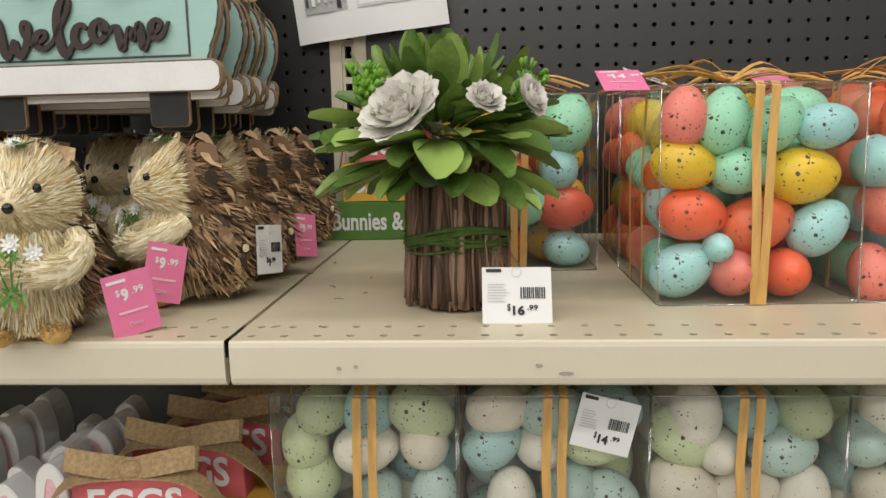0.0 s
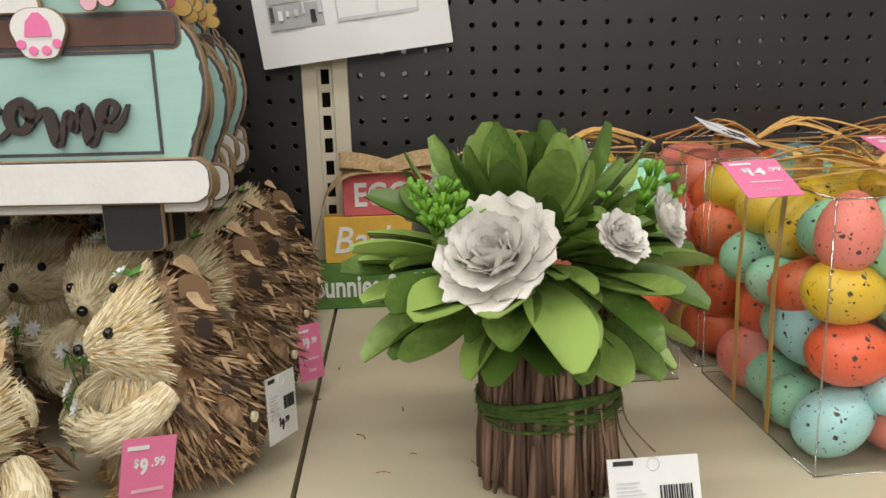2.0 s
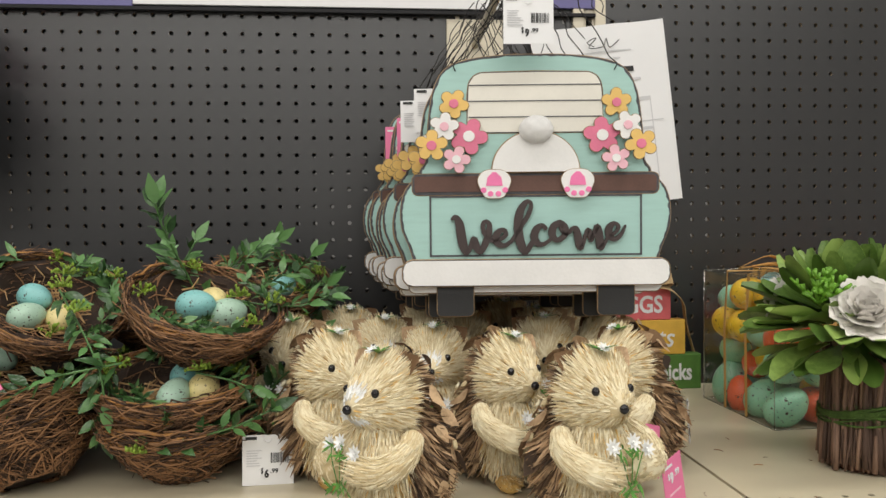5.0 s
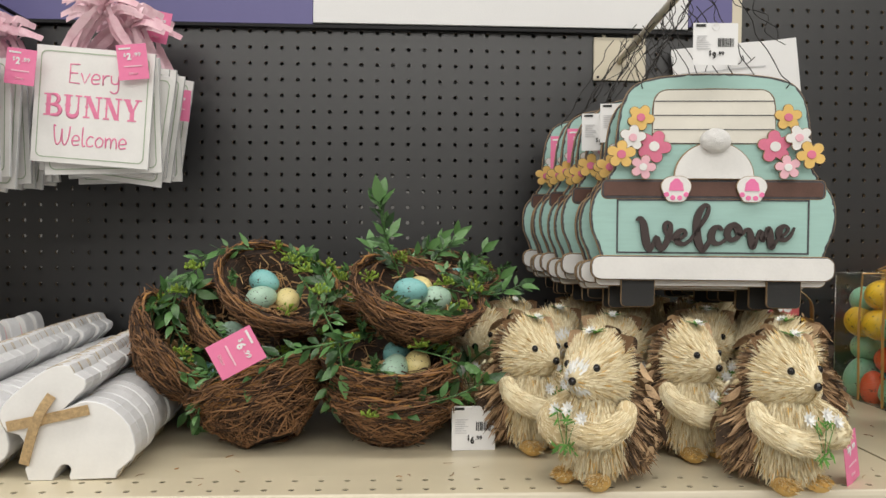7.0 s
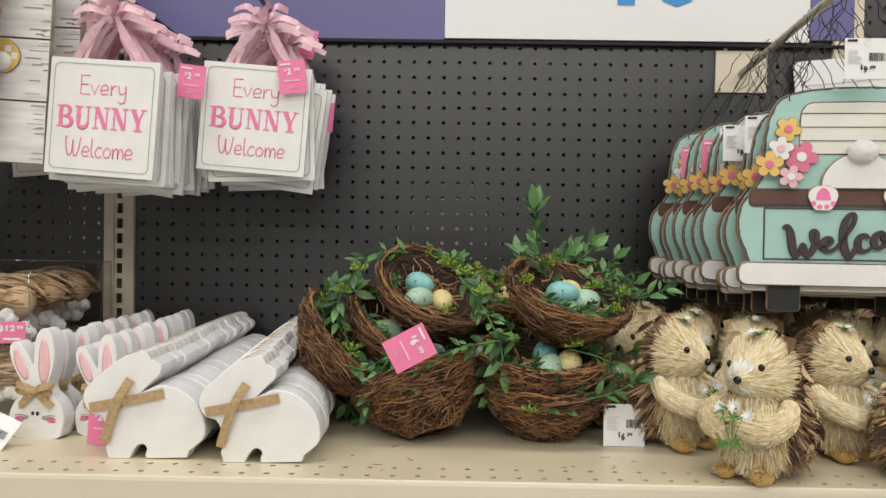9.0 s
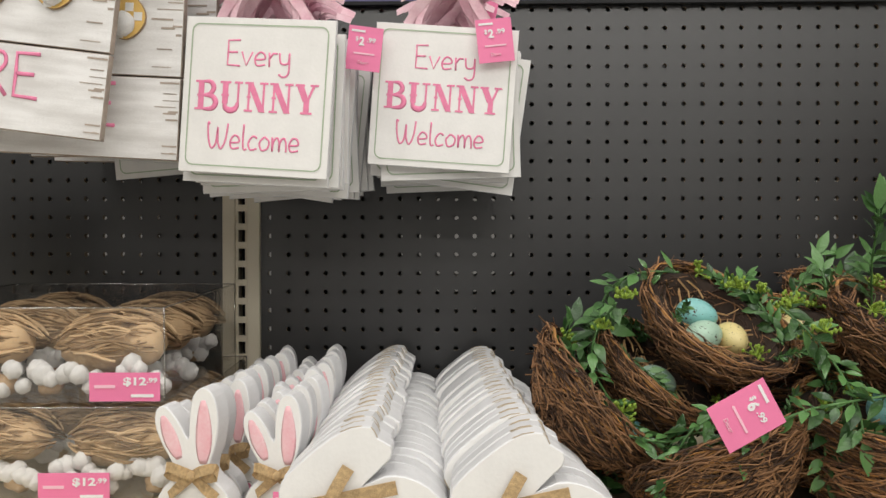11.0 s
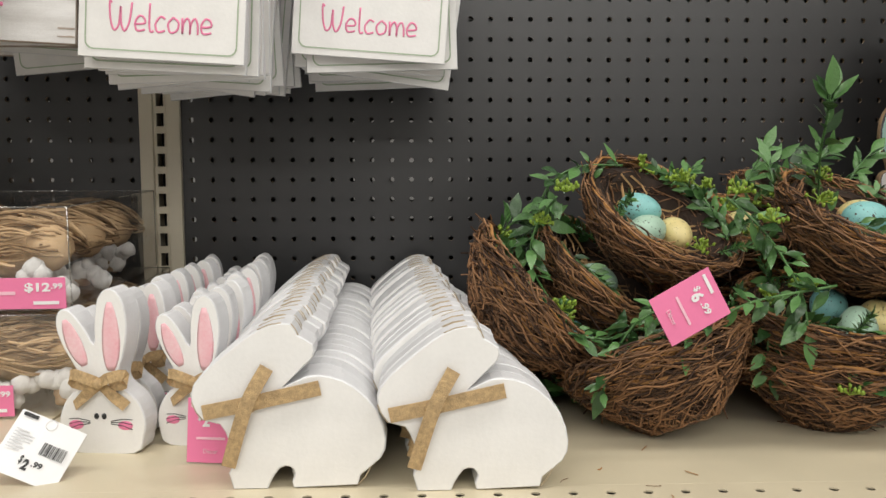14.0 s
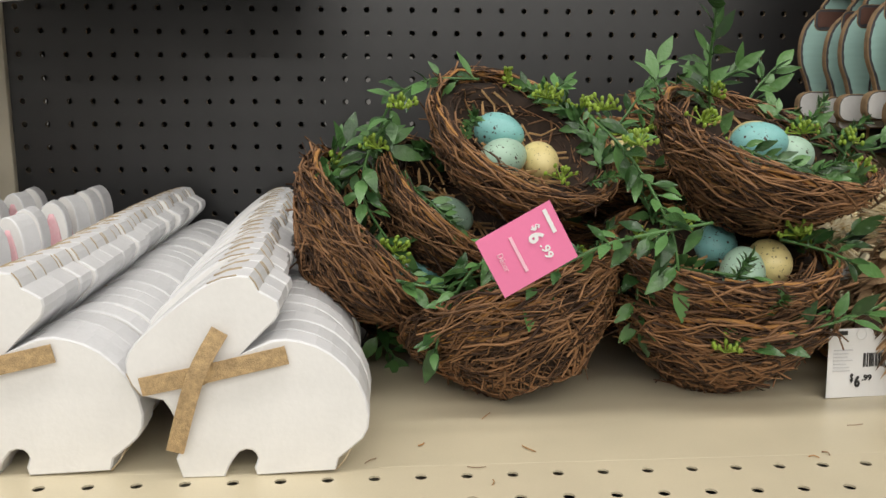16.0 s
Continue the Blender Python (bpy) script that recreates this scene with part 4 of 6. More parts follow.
def plank_sign():
    ob = thing("plank_sign", "whitewashed plank sign with worn edges and pink lettering", "wall sign", None, "hanging plank signs")
    for k in range(4):
        g = Geo()
        z0 = -0.17 + 0.083 * k
        g.box(-0.12, 0, z0, 0.12, 0.010, z0 + 0.0815, 0, 1, 0.001)
        b = part("plank", g, [M["plank"], M["plankworn"]], ob)
        worn = Geo()
        for q in range(16):
            ex = random.choice((-1, 1, 1))
            ww, zz = random.uniform(0.004, 0.016) * random.choice((1, 1, 1.8)), z0 + random.uniform(0.003, 0.078)
            xa = ex * (0.1188 - random.choice((0, 0, random.uniform(0, 0.01))))
            worn.box(min(xa, xa - ex * ww), -0.0003 - 0.00002 * q, zz, max(xa, xa - ex * ww), 0, zz + random.uniform(0.0006, 0.0022), bev=0.00008)
        tagged(part("worn_patch", worn, M["plankworn"], b, "paint rubbed off to grey-brown wood"), kind="stuff")
    part("word", handwritten("HERE", 0.118, 0.042, 0.0019), M["pinkink"], ob, "pink painted word", pose(-0.002, -0.0006, -0.117))
    g = Geo()
    pts = [(0.062 + 0.019 * math.cos(a) * (1 + 0.12 * math.cos(2 * a)), -0.030 + 0.023 * math.sin(a)) for a in (2 * math.pi * k / 30 for k in range(30))]
    g.prism(pts, -0.004, -0.0005, 0, 1, 0.0006)
    b = part("yellow_bunny", g, [M["yellowfl"], M["mdf"]], ob, "yellow and white checked bunny cut-out")
    for i in range(4):
        for j in range(5):
            if (i + j) % 2:
                x, z = 0.062 - 0.0135 + 0.009 * i, -0.030 - 0.0175 + 0.009 * j
                if (x - 0.062) ** 2 / 0.017 ** 2 + (z + 0.030) ** 2 / 0.021 ** 2 < 0.8:
                    part("check", bar(x - 0.0042, z - 0.0042, x + 0.0042, z + 0.0042, -0.0041), M["white"], b)
    g = Geo()
    g.blob((0.062, -0.008, -0.038), (0.012, 0.009, 0.012), None, 16, 10, 0, 0.1)
    part("pompom", g, M["pompom"], b)
    g = Geo()
    pts = [(-0.002 + 0.022 * math.cos(a) * (1 + 0.15 * math.cos(3 * a)), -0.030 + 0.030 * math.sin(a)) for a in (2 * math.pi * k / 30 for k in range(30))]
    g.prism(pts, -0.004, -0.0005, 0, 1, 0.0006)
    b = part("burlap_bunny", g, [M["burlap"], M["mdf"]], ob, "burlap covered bunny cut-out")
    g = Geo()
    g.blob((-0.012, -0.008, -0.048), (0.012, 0.009, 0.012), None, 16, 10, 0, 0.1)
    part("pompom", g, M["pompom"], b)
    return ob


ps = plank_sign()
ps.matrix_basis = pose(-0.138, -0.348, 1.606, 0, 7, 0)
for k, (dx, dy, dz, r) in enumerate(((0.045, 0.045, -0.022, 3), (0.062, 0.095, 0.002, 1), (0.045, 0.14, -0.006, 3), (0.055, 0.18, -0.01, 0), (0.05, 0.22, -0.004, 2), (0.045, 0.26, -0.010, 1))):
    copy_thing(ps, pose(-0.138 + dx, -0.348 + dy, 1.606 + dz, 0, r, 0))
fr = thing("framed_sign", "grey wooden framed sign leaning with worn brown corners", "wall sign", pose(-0.345, -0.20, 1.335, 0, -14, 0))
for x0, z0, x1, z1 in ((-0.10, -0.10, 0.10, -0.082), (-0.10, 0.082, 0.10, 0.10), (-0.10, -0.082, -0.082, 0.082), (0.082, -0.082, 0.10, 0.082)):
    g = Geo()
    g.box(x0, -0.012, z0, x1, 0.004, z1, 0, 1, 0.001)
    part("frame_bar", g, [M["plank"], M["plankworn"]], fr)
g = Geo()
g.box(-0.082, -0.004, -0.082, 0.082, 0.003, 0.082)
part("panel", g, M["ivory"], fr)

# ---- wooden rabbits ----
RABBIT = [(676, 824), (735, 824), (741, 810), (757, 787), (774, 785), (782, 797), (777, 812), (780, 823), (892, 819), (897, 801), (932, 772), (942, 738), (927, 686), (888, 644), (846, 625), (806, 624), (764, 643),
          (802, 606), (817, 590), (818, 568), (792, 552), (780, 532), (742, 534), (700, 556), (640, 605), (611, 638), (607, 668), (625, 700), (655, 708), (670, 738), (682, 768), (668, 795)]


def burlap_bow(parent, pts_list, width, y):
    for pts in pts_list:
        g = Geo()
        g.ribbon(smooth_path([(x, y + dy, z) for x, dy, z in pts], 4), width, 0.0012, 0, (0, 0, 1) if abs(pts[0][0] - pts[-1][0]) > abs(pts[0][2] - pts[-1][2]) else (1, 0, 0))
        part("burlap_ribbon", g, M["burlap"], parent, "woven burlap ribbon")
    x, z = pts_list[0][len(pts_list[0]) // 2][0], pts_list[0][len(pts_list[0]) // 2][2]
    g = Geo()
    g.blob((x, y - 0.002, z), (width * 0.62, 0.004, width * 0.62), None, 12, 8, 0, 0.25)
    part("burlap_knot", g, M["burlap"], parent)


def wooden_rabbit():
    ob = thing("wooden_rabbit", "white painted wooden rabbit cut-out with a burlap ribbon", "rabbit figurine", None, "stacked wooden rabbits")
    rough_pts = [((x - 784) / 2481, (824 - y) / 2481) for x, y in RABBIT]
    keep = {0, 1, 7, 8, 16}
    pts = []
    for i, p in enumerate(rough_pts):
        a, c, d = rough_pts[i - 1], rough_pts[(i + 1) % len(rough_pts)], rough_pts[(i + 2) % len(rough_pts)]
        pts.append(p)
        if i not in keep and (i + 1) % len(rough_pts) not in keep:
            q = 0.5625 * (Vector(p) + Vector(c)) - 0.0625 * (Vector(a) + Vector(d))
            pts.append((q.x, q.y))
    g = Geo()
    g.prism(pts, 0, 0.021, 0, 1, 0.0010)
    part("body", g, [M["white"], M["whitegrey"]], ob)
    rim = Geo()
    for i in range(0, len(pts), 3):
        if random.random() < 0.40:
            a, b = Vector((pts[i][0], 0, pts[i][1])), Vector((pts[(i + 2) % len(pts)][0], 0, pts[(i + 2) % len(pts)][1]))
            if (b - a).length < 0.03:
                for yy in (0.0008, 0.0202):
                    rim.tube([a + Vector((0, yy, 0)), (a + b) / 2 + Vector(((b - a).z * 0.06, yy, -(b - a).x * 0.06)), b + Vector((0, yy, 0))], 0.00045, 4)
    tagged(part("rubbed_edge", rim, M["worn"], ob, "paint rubbed through to brown wood"), kind="stuff")
    burlap_bow(ob, [[(-0.063, -0.001, 0.056), (-0.030, -0.003, 0.063), (0.018, -0.001, 0.073)]], 0.0105, -0.0015)
    burlap_bow(ob, [[(-0.046, -0.001, 0.018), (-0.032, -0.005, 0.062), (-0.018, -0.001, 0.088)]], 0.0100, -0.0030)
    return ob


wr = wooden_rabbit()
wr.matrix_basis = on_shelf(0.2380, -0.512) @ Matrix.Scale(0.985, 4)
for x0, y0, x1, count in ((0.2380, -0.512, 0.222, 22), (0.3645, -0.520, 0.334, 22)):
    for k in range(count):
        if x0 == 0.2380 and k == 0:
            continue
        t = k / count
        copy_thing(wr, on_shelf(x0 + (x1 - x0) * t + random.uniform(-0.003, 0.003) * (k > 0), y0 + 0.0217 * k, random.uniform(-2.0, 2.0) * (k > 0)) @ Matrix.Scale(0.985, 4))

BUNNY = [(-0.027, 0.0), (0.025, 0.0), (0.034, 0.014), (0.036, 0.030), (0.029, 0.046), (0.016, 0.058), (0.0145, 0.068), (0.020, 0.086), (0.023, 0.110), (0.019, 0.130), (0.009, 0.1385), (-0.001, 0.130),
         (-0.0045, 0.108), (-0.0055, 0.092), (-0.014, 0.106), (-0.026, 0.120), (-0.035, 0.118), (-0.037, 0.105), (-0.031, 0.088), (-0.021, 0.070), (-0.018, 0.058), (-0.030, 0.046), (-0.037, 0.030), (-0.036, 0.014)]


def standing_bunny():
    ob = thing("standing_bunny", "white wooden bunny cut-out with blush ears and burlap bow", "bunny figurine", None, "rows of standing wooden bunnies")
    pts = [tuple(p)[:2] for p in smooth_path([(x, z, 0) for x, z in BUNNY], 3, True)]
    g = Geo()
    g.prism(pts, 0, 0.025, 0, 1, 0.0010)
    part("body", g, [M["white"], M["whitegrey"]], ob)
    for path, w in (([(0.0085, 0.070), (0.0095, 0.095), (0.0090, 0.127)], 0.0078), ([(-0.0135, 0.074), (-0.022, 0.092), (-0.0295, 0.112)], 0.0070)):
        q = smooth_path([(x, 0, z) for x, z in path], 4)
        g = Geo()
        k = len(q)
        g.tube(q, [w * math.sin(math.pi * (0.12 + 0.80 * j / (k - 1))) for j in range(k)], 8, 0, 0.07)
        part("ear_blush", g, M["blush"], ob, "pink blush paint")
    for s in (-1, 1):
        g = Geo()
        g.blob((s * 0.0032 - 0.002, -0.0004, 0.0315), (0.0022, 0.0012, 0.0026), None, 10, 6)
        part("eye", g, M["black"], ob)
        g = Geo()
        g.blob((s * 0.021 - 0.002, 0, 0.024), (0.0065, 0.0006, 0.0040), None, 14, 6)
        part("cheek", g, M["pinkink"], ob, "rosy painted cheek")
        for k in range(3):
            g = Geo()
            g.tube([(s * 0.009 - 0.002, -0.0003, 0.0275 - 0.0012 * k), (s * 0.019 - 0.002, -0.0005, 0.0295 - 0.0028 * k), (s * 0.027 - 0.002, -0.0003, 0.0290 - 0.0042 * k)], 0.00035, 4)
            part("whisker", g, M["black"], ob)
    for s in (-1, 1):
        g = Geo()
        g.ribbon(smooth_path([(0, -0.004, 0.060), (s * 0.010, -0.009, 0.066), (s * 0.022, -0.006, 0.068), (s * 0.021, -0.003, 0.060), (s * 0.008, -0.003, 0.058)], 3), 0.009, 0.001, 0, (0, 0.2, 1))
        part("bow_loop", g, M["burlap"], ob, "burlap bow loop")
        g = Geo()
        g.ribbon(smooth_path([(0, -0.004, 0.060), (s * 0.012, -0.005, 0.050), (s * 0.022, -0.003, 0.041)], 3), 0.009, 0.001, 0, (0.6 * -s, 0, 1))
        part("bow_tail", g, M["burlap"], ob)
    g = Geo()
    g.blob((0, -0.006, 0.060), (0.005, 0.004, 0.005), None, 10, 7, 0, 0.2)
    part("bow_knot", g, M["burlap"], ob)
    return ob


sb = standing_bunny()
sb.matrix_basis = on_shelf(0.078, -0.434, -6) @ Matrix.Scale(0.94, 4)
for x0, y0, x1, count in ((0.078, -0.434, 0.078, 8), (0.147, -0.420, 0.138, 8)):
    for k in range(count):
        if x0 == 0.078 and k == 0:
            continue
        copy_thing(sb, on_shelf(x0 + (x1 - x0) * k / count + random.uniform(-0.006, 0.006) * (k > 0), y0 + 0.0445 * k, random.uniform(-14, 12) if k else -8) @ Matrix.Scale(0.94, 4))
white_tag(on_shelf(0.058, -0.472, 0, 0.038, -38, 24), "2", "99", "white price card leaning on a wooden bunny", 0.002)
pink_tag(on_shelf(0.168, -0.456, -8, 0.049, -8, 0), "2", "99", "pink price card leaning on a wooden bunny", 0.037, 0.048)

# ---- clear boxes of eggs ----


def egg_mesh(material):
    g = Geo()
    g.blob((0, 0, 0), (0.5, 0.5, 0.66), None, 20, 14, 0, 0, 0.10)
    return g.mesh("egg", material)


EGG_MESHES = {}


def egg_box(name, label, w, d, h, mats, group, seed, size=0.047, m=None, front=()):
    """A clear box packed with layers of eggs, tied with a raffia band and a bow on its lid."""
    rnd = random.Random(seed)
    ob = thing(name, label, "egg box", m, group)
    t = 0.0008
    for x0, y0, z0, x1, y1, z1 in ((-w / 2, 0, 0, w / 2, t, h), (-w / 2, d - t, 0, w / 2, d, h), (-w / 2, t, 0, -w / 2 + t, d - t, h), (w / 2 - t, t, 0, w / 2, d - t, h), (-w / 2 + t, t, 0, w / 2 - t, d - t, t), (-w / 2, 0, h + 0.0003, w / 2, d, h + 0.0003 + t)):
        g = Geo()
        sx, sy, sz = x1 - x0, y1 - y0, z1 - z0
        if sx <= t * 1.01:
            quad = [(x0, y0, z0), (x0, y1, z0), (x0, y1, z1), (x0, y0, z1)]
        elif sy <= t * 1.01:
            quad = [(x0, y0, z0), (x1, y0, z0), (x1, y0, z1), (x0, y0, z1)]
        else:
            quad = [(x0, y0, z0), (x1, y0, z0), (x1, y1, z0), (x0, y1, z0)]
        g.v += quad
        g.face((0, 1, 2, 3))
        pane = part("film_panel", g, M["film"], ob, "clear plastic panel")
        pane.visible_shadow = False
    ends = [(-w / 2, 0), (w / 2, 0), (w / 2, d), (-w / 2, d)]
    for k in range(4):
        (ax, ay), (bx, by) = ends[k], ends[(k + 1) % 4]
        for path in ([(ax, ay, 0.001), (ax, ay, h)], [(ax, ay, h), (bx, by, h)], [(ax, ay, 0.001), (bx, by, 0.001)]):
            g = Geo()
            g.tube(path, 0.0007, 6, 0, 1.0, (0.3, 0.4, 0.86))
            part("film_fold", g, M["film_edge"], ob, "folded plastic edge").visible_shadow = False
    nx, ny = max(2, round(w / 0.052)), max(2, round(d / size))
    gx, gy = (w - 0.006) / nx, (d - 0.006) / ny
    z, layer = 0.0, 0
    while z + size * 0.72 < h:
        for i in range(nx):
            for j in range(ny):
                if 0 < i < nx - 1 and 0 < j < ny - 1:
                    continue
                if front and j == 0:
                    continue
                s = size * rnd.uniform(0.82, 1.14)
                long_way = rnd.random()
                cx, cy = -w / 2 + 0.003 + gx * (i + 0.5), 0.003 + gy * (j + 0.5)
                x = min(max(cx + rnd.uniform(-0.009, 0.009) + (0.008 if layer % 2 else -0.008), -w / 2 + s * 0.53), w / 2 - s * 0.53)
                y = min(max(cy + rnd.uniform(-0.004, 0.004), s * 0.55), d - s * 0.55)
                rot = (90, 0, rnd.uniform(-12, 12)) if long_way < 0.3 else ((0, 90 + rnd.uniform(-35, 35), rnd.uniform(-8, 8)) if long_way < 0.75 else (rnd.uniform(-15, 15), rnd.uniform(-20, 20), 0))
                if rot[1] > 45:
                    x = min(max(x, -w / 2 + s * 0.66), w / 2 - s * 0.66)
                if rot[0] > 45:
                    y = min(max(y, s * 0.66), d - s * 0.66)
                zc = min(z + s * 0.5 + rnd.uniform(0, 0.012) * (layer > 0), h - s * 0.52)
                material = rnd.choice(mats)
                if material.name not in EGG_MESHES:
                    EGG_MESHES[material.name] = egg_mesh(material)
                e = part("egg", EGG_MESHES[material.name], None, ob)
                e.matrix_basis = pose(x, y, zc, *rot) @ Matrix.Diagonal((s, s, s, 1))
        z += size * 0.88
        layer += 1
    for x, z, colour, turn, s in front:
        material = mats[colour]
        if material.name not in EGG_MESHES:
            EGG_MESHES[material.name] = egg_mesh(material)
        e = part("egg", EGG_MESHES[material.name], None, ob)
        e.matrix_basis = pose(x, s * 0.56, z, *((84, 0, 0) if turn < 0 else (0, turn, 0))) @ Matrix.Diagonal((s, s, s, 1))
    for bx in (-0.004, 0.009):
        g = Geo()
        tw = rnd.uniform(-0.006, 0.006)
        g.ribbon([(bx + tw, -0.001, 0.001), (bx + tw * 0.6, -0.0015, h * 0.4), (bx - 0.002, -0.001, h * 0.75), (bx, -0.001, h - 0.002), (bx, 0.004, h + 0.0022), (bx * 0.5, d / 2, h + 0.003), (bx, d - 0.004, h + 0.0022), (bx, d + 0.0012, h - 0.003), (bx + tw, d + 0.001, 0.001)], 0.0075, 0.0004, 0,
                 [(1, 0, 0)] * 9)
        part("raffia_band", g, M["raffia"], ob, "tan raffia band")
    for k in range(2):
        g = Geo()
        yy = d * (0.35 + 0.3 * k)
        g.ribbon([(-w / 2 - 0.001, yy, 0.002), (-w / 2 - 0.0015, yy + 0.002, h * 0.6), (-w / 2 + 0.002, yy, h + 0.002), (0, d / 2, h + 0.004), (w / 2 - 0.002, yy, h + 0.002), (w / 2 + 0.0015, yy, h * 0.6), (w / 2 + 0.001, yy, 0.002)], 0.006, 0.0004, 0, [(0, 1, 0)] * 7)
        part("raffia_band", g, M["raffia"], ob, "tan raffia band")
    for k in range(9):
        a = rnd.uniform(-0.5, 0.5) + (math.pi if k % 2 else 0)
        L = rnd.uniform(0.05, 0.105)
        g = Geo()
        c, s = math.cos(a), math.sin(a)
        g.ribbon(smooth_path([(0, d / 2, h + 0.006), (c * L * 0.45, d / 2 + s * L * 0.4, h + rnd.uniform(0.012, 0.026)), (c * L, d / 2 + s * L, h + rnd.uniform(0.003, 0.012))], 4), rnd.uniform(0.004, 0.008), 0.0005, 0, (-s, c, 0.4))
        part("raffia_tail", g, M["raffia"], ob)
    return ob


FRONT_EGGS = [(-0.060, 0.160, 1, 8, 0.041), (-0.026, 0.156, 3, 15, 0.045), (0.016, 0.152, 3, 50, 0.043), (0.060, 0.150, 4, 80, 0.039), (-0.058, 0.119, 2, 100, 0.044), (-0.010, 0.114, 3, 84, 0.041), (0.043, 0.108, 2, 86, 0.050),
              (-0.050, 0.076, 0, 95, 0.046), (0.006, 0.067, 5, 70, 0.050), (0.058, 0.063, 4, 50, 0.044), (-0.058, 0.028, 4, 60, 0.045), (-0.014, 0.025, 1, -1, 0.044), (0.031, 0.024, 0, -1, 0.043), (-0.030, 0.048, 4, -1, 0.026)]
EB = "clear box of bright speckled easter eggs tied with raffia"
egg_box("egg_box", EB, 0.168, 0.185, 0.186, EGGS_MIXED, "clear boxes of bright eggs", 3, m=on_shelf(1.645, -0.462, 2), front=FRONT_EGGS)
egg_box("egg_box", EB, 0.168, 0.185, 0.186, EGGS_BRIGHT, "clear boxes of bright eggs", 8, m=on_shelf(1.814, -0.458, 0))
egg_box("egg_box", EB, 0.165, 0.190, 0.186, EGGS_MIXED, "clear boxes of bright eggs", 12, m=on_shelf(1.447, -0.294, 2))
egg_box("egg_box", EB, 0.168, 0.185, 0.186, EGGS_BRIGHT, "clear boxes of bright eggs", 15, m=on_shelf(1.639, -0.266, 0))
egg_box("egg_box", EB, 0.168, 0.185, 0.186, EGGS_BRIGHT, "clear boxes of bright eggs", 19, m=on_shelf(1.811, -0.266, 0))
LB = "clear box of pale speckled easter eggs tied with raffia"
for k, x in enumerate((1.3100, 1.4690, 1.6270, 1.7850)):
    egg_box("pale_egg_box", LB, 0.157, 0.19, 0.247, EGGS_PALE, "clear boxes of pale eggs", 30 + k, m=pose(x, -0.505, LOWER_BACK - 0.505 * SLOPE + 0.001, 1.3))
white_tag(pose(1.517, -0.512, 1.010, 0, 14, 0), "14", "99", "white price card on a box of pale eggs")
pink_tag(pose(1.533, -0.400, 1.278, -62, 0, 8) @ pose(0, 0, 0, 0, 0, 0), "14", "99", "pink price card on a box of bright eggs", 0.040, 0.040)
pink_tag(pose(1.69, -0.29, 1.279, -75, 0, 4), "14", "99", "pink price card on a box of bright eggs", 0.036, 0.046)
white_tag(pose(1.59, -0.20, 1.284, -80, 20, 0), "14", "99", "white price card on a box of bright eggs")
white_tag(pose(1.79, -0.40, 1.277, -72, 0, 10), "14", "99", "white price card on a box of bright eggs")

# ---- stacked word blocks ----


def word_blocks(m, full=True):
    ob = thing("word_block_stack", "stacked red, mustard and green wooden word blocks with a burlap bow", "block decoration", m, "stacked word blocks")
    for name, x0, x1, z0, z1, mt, word, w, h, sh in (("green_block", -0.098, 0.098, 0.0, 0.053, "green_sign", "Bunnies & Chicks", 0.172, 0.026, 0), ("mustard_block", -0.073, 0.073, 0.0535, 0.106, "yellow_sign", "Baskets", 0.118, 0.030, 0.25),
                                                    ("red_block", -0.050, 0.050, 0.1065, 0.154, "red_sign", "EGGS", 0.074, 0.027, 0)):
        g = Geo()
        g.box(x0, 0, z0, x1, 0.024, z1, 0, 0, 0.0012)
        b = part(name, g, M[mt], ob, "painted wooden block with white lettering")
        part("word", fit_text(word, w, h, M["card"], bold=0.0012 if word != "Baskets" else 0.0004, shear=sh), None, b, "", pose((x0 + x1) / 2 - (0.003 if word != "EGGS" else 0), -0.0005, (z0 + z1) / 2))
    for s in (-1, 1):
        g = Geo()
        g.ribbon(smooth_path([(0, -0.002, 0.160), (s * 0.025, -0.010, 0.168), (s * 0.050, -0.004, 0.170), (s * 0.045, 0.006, 0.162), (s * 0.015, 0.004, 0.158)], 4), 0.018, 0.001, 0, (0, 0.5, 1))
        part("bow_loop", g, M["burlap"], ob, "burlap bow loop")
        g = Geo()
        g.ribbon(smooth_path([(0, -0.002, 0.158), (s * 0.040, -0.006, 0.156), (s * 0.066, -0.004, 0.135), (s * 0.078, 0.012, 0.100), (s * 0.091, 0.012, 0.055)], 4), [0.018] * 8 + [0.012] * 9, 0.001, 0, (0, 1, 0.3))
        part("burlap_tail", g, M["burlap"], ob, "burlap tail")
    g = Geo()
    g.blob((0, -0.004, 0.160), (0.010, 0.006, 0.008), None, 12, 8, 0, 0.3)
    part("bow_knot", g, M["burlap"], ob)
    return ob


wb = word_blocks(on_shelf(1.284, -0.042, 0, 0.0002))
for x, y, rz in ((1.105, -0.50, 4), (1.125, -0.43, -3), (1.140, -0.36, 3), (1.150, -0.29, -2)):
    copy_thing(wb, pose(x, y, LOWER_BACK + SLOPE * y + 0.0005, 1.3, 0, rz) @ Matrix.Scale(1.12, 4))
for k in range(11):
    copy_thing(sb, pose(0.90 + 0.105 * (k % 2) + random.uniform(-0.01, 0.01), -0.50 + 0.040 * (k // 2) + 0.015 * (k % 2), LOWER_BACK + 0.001 + SLOPE * 0.04 * (k // 2), 1.3, 0, random.uniform(-12, 12)) @ Matrix.Diagonal((1.35, 1.2, 1.35, 1)))

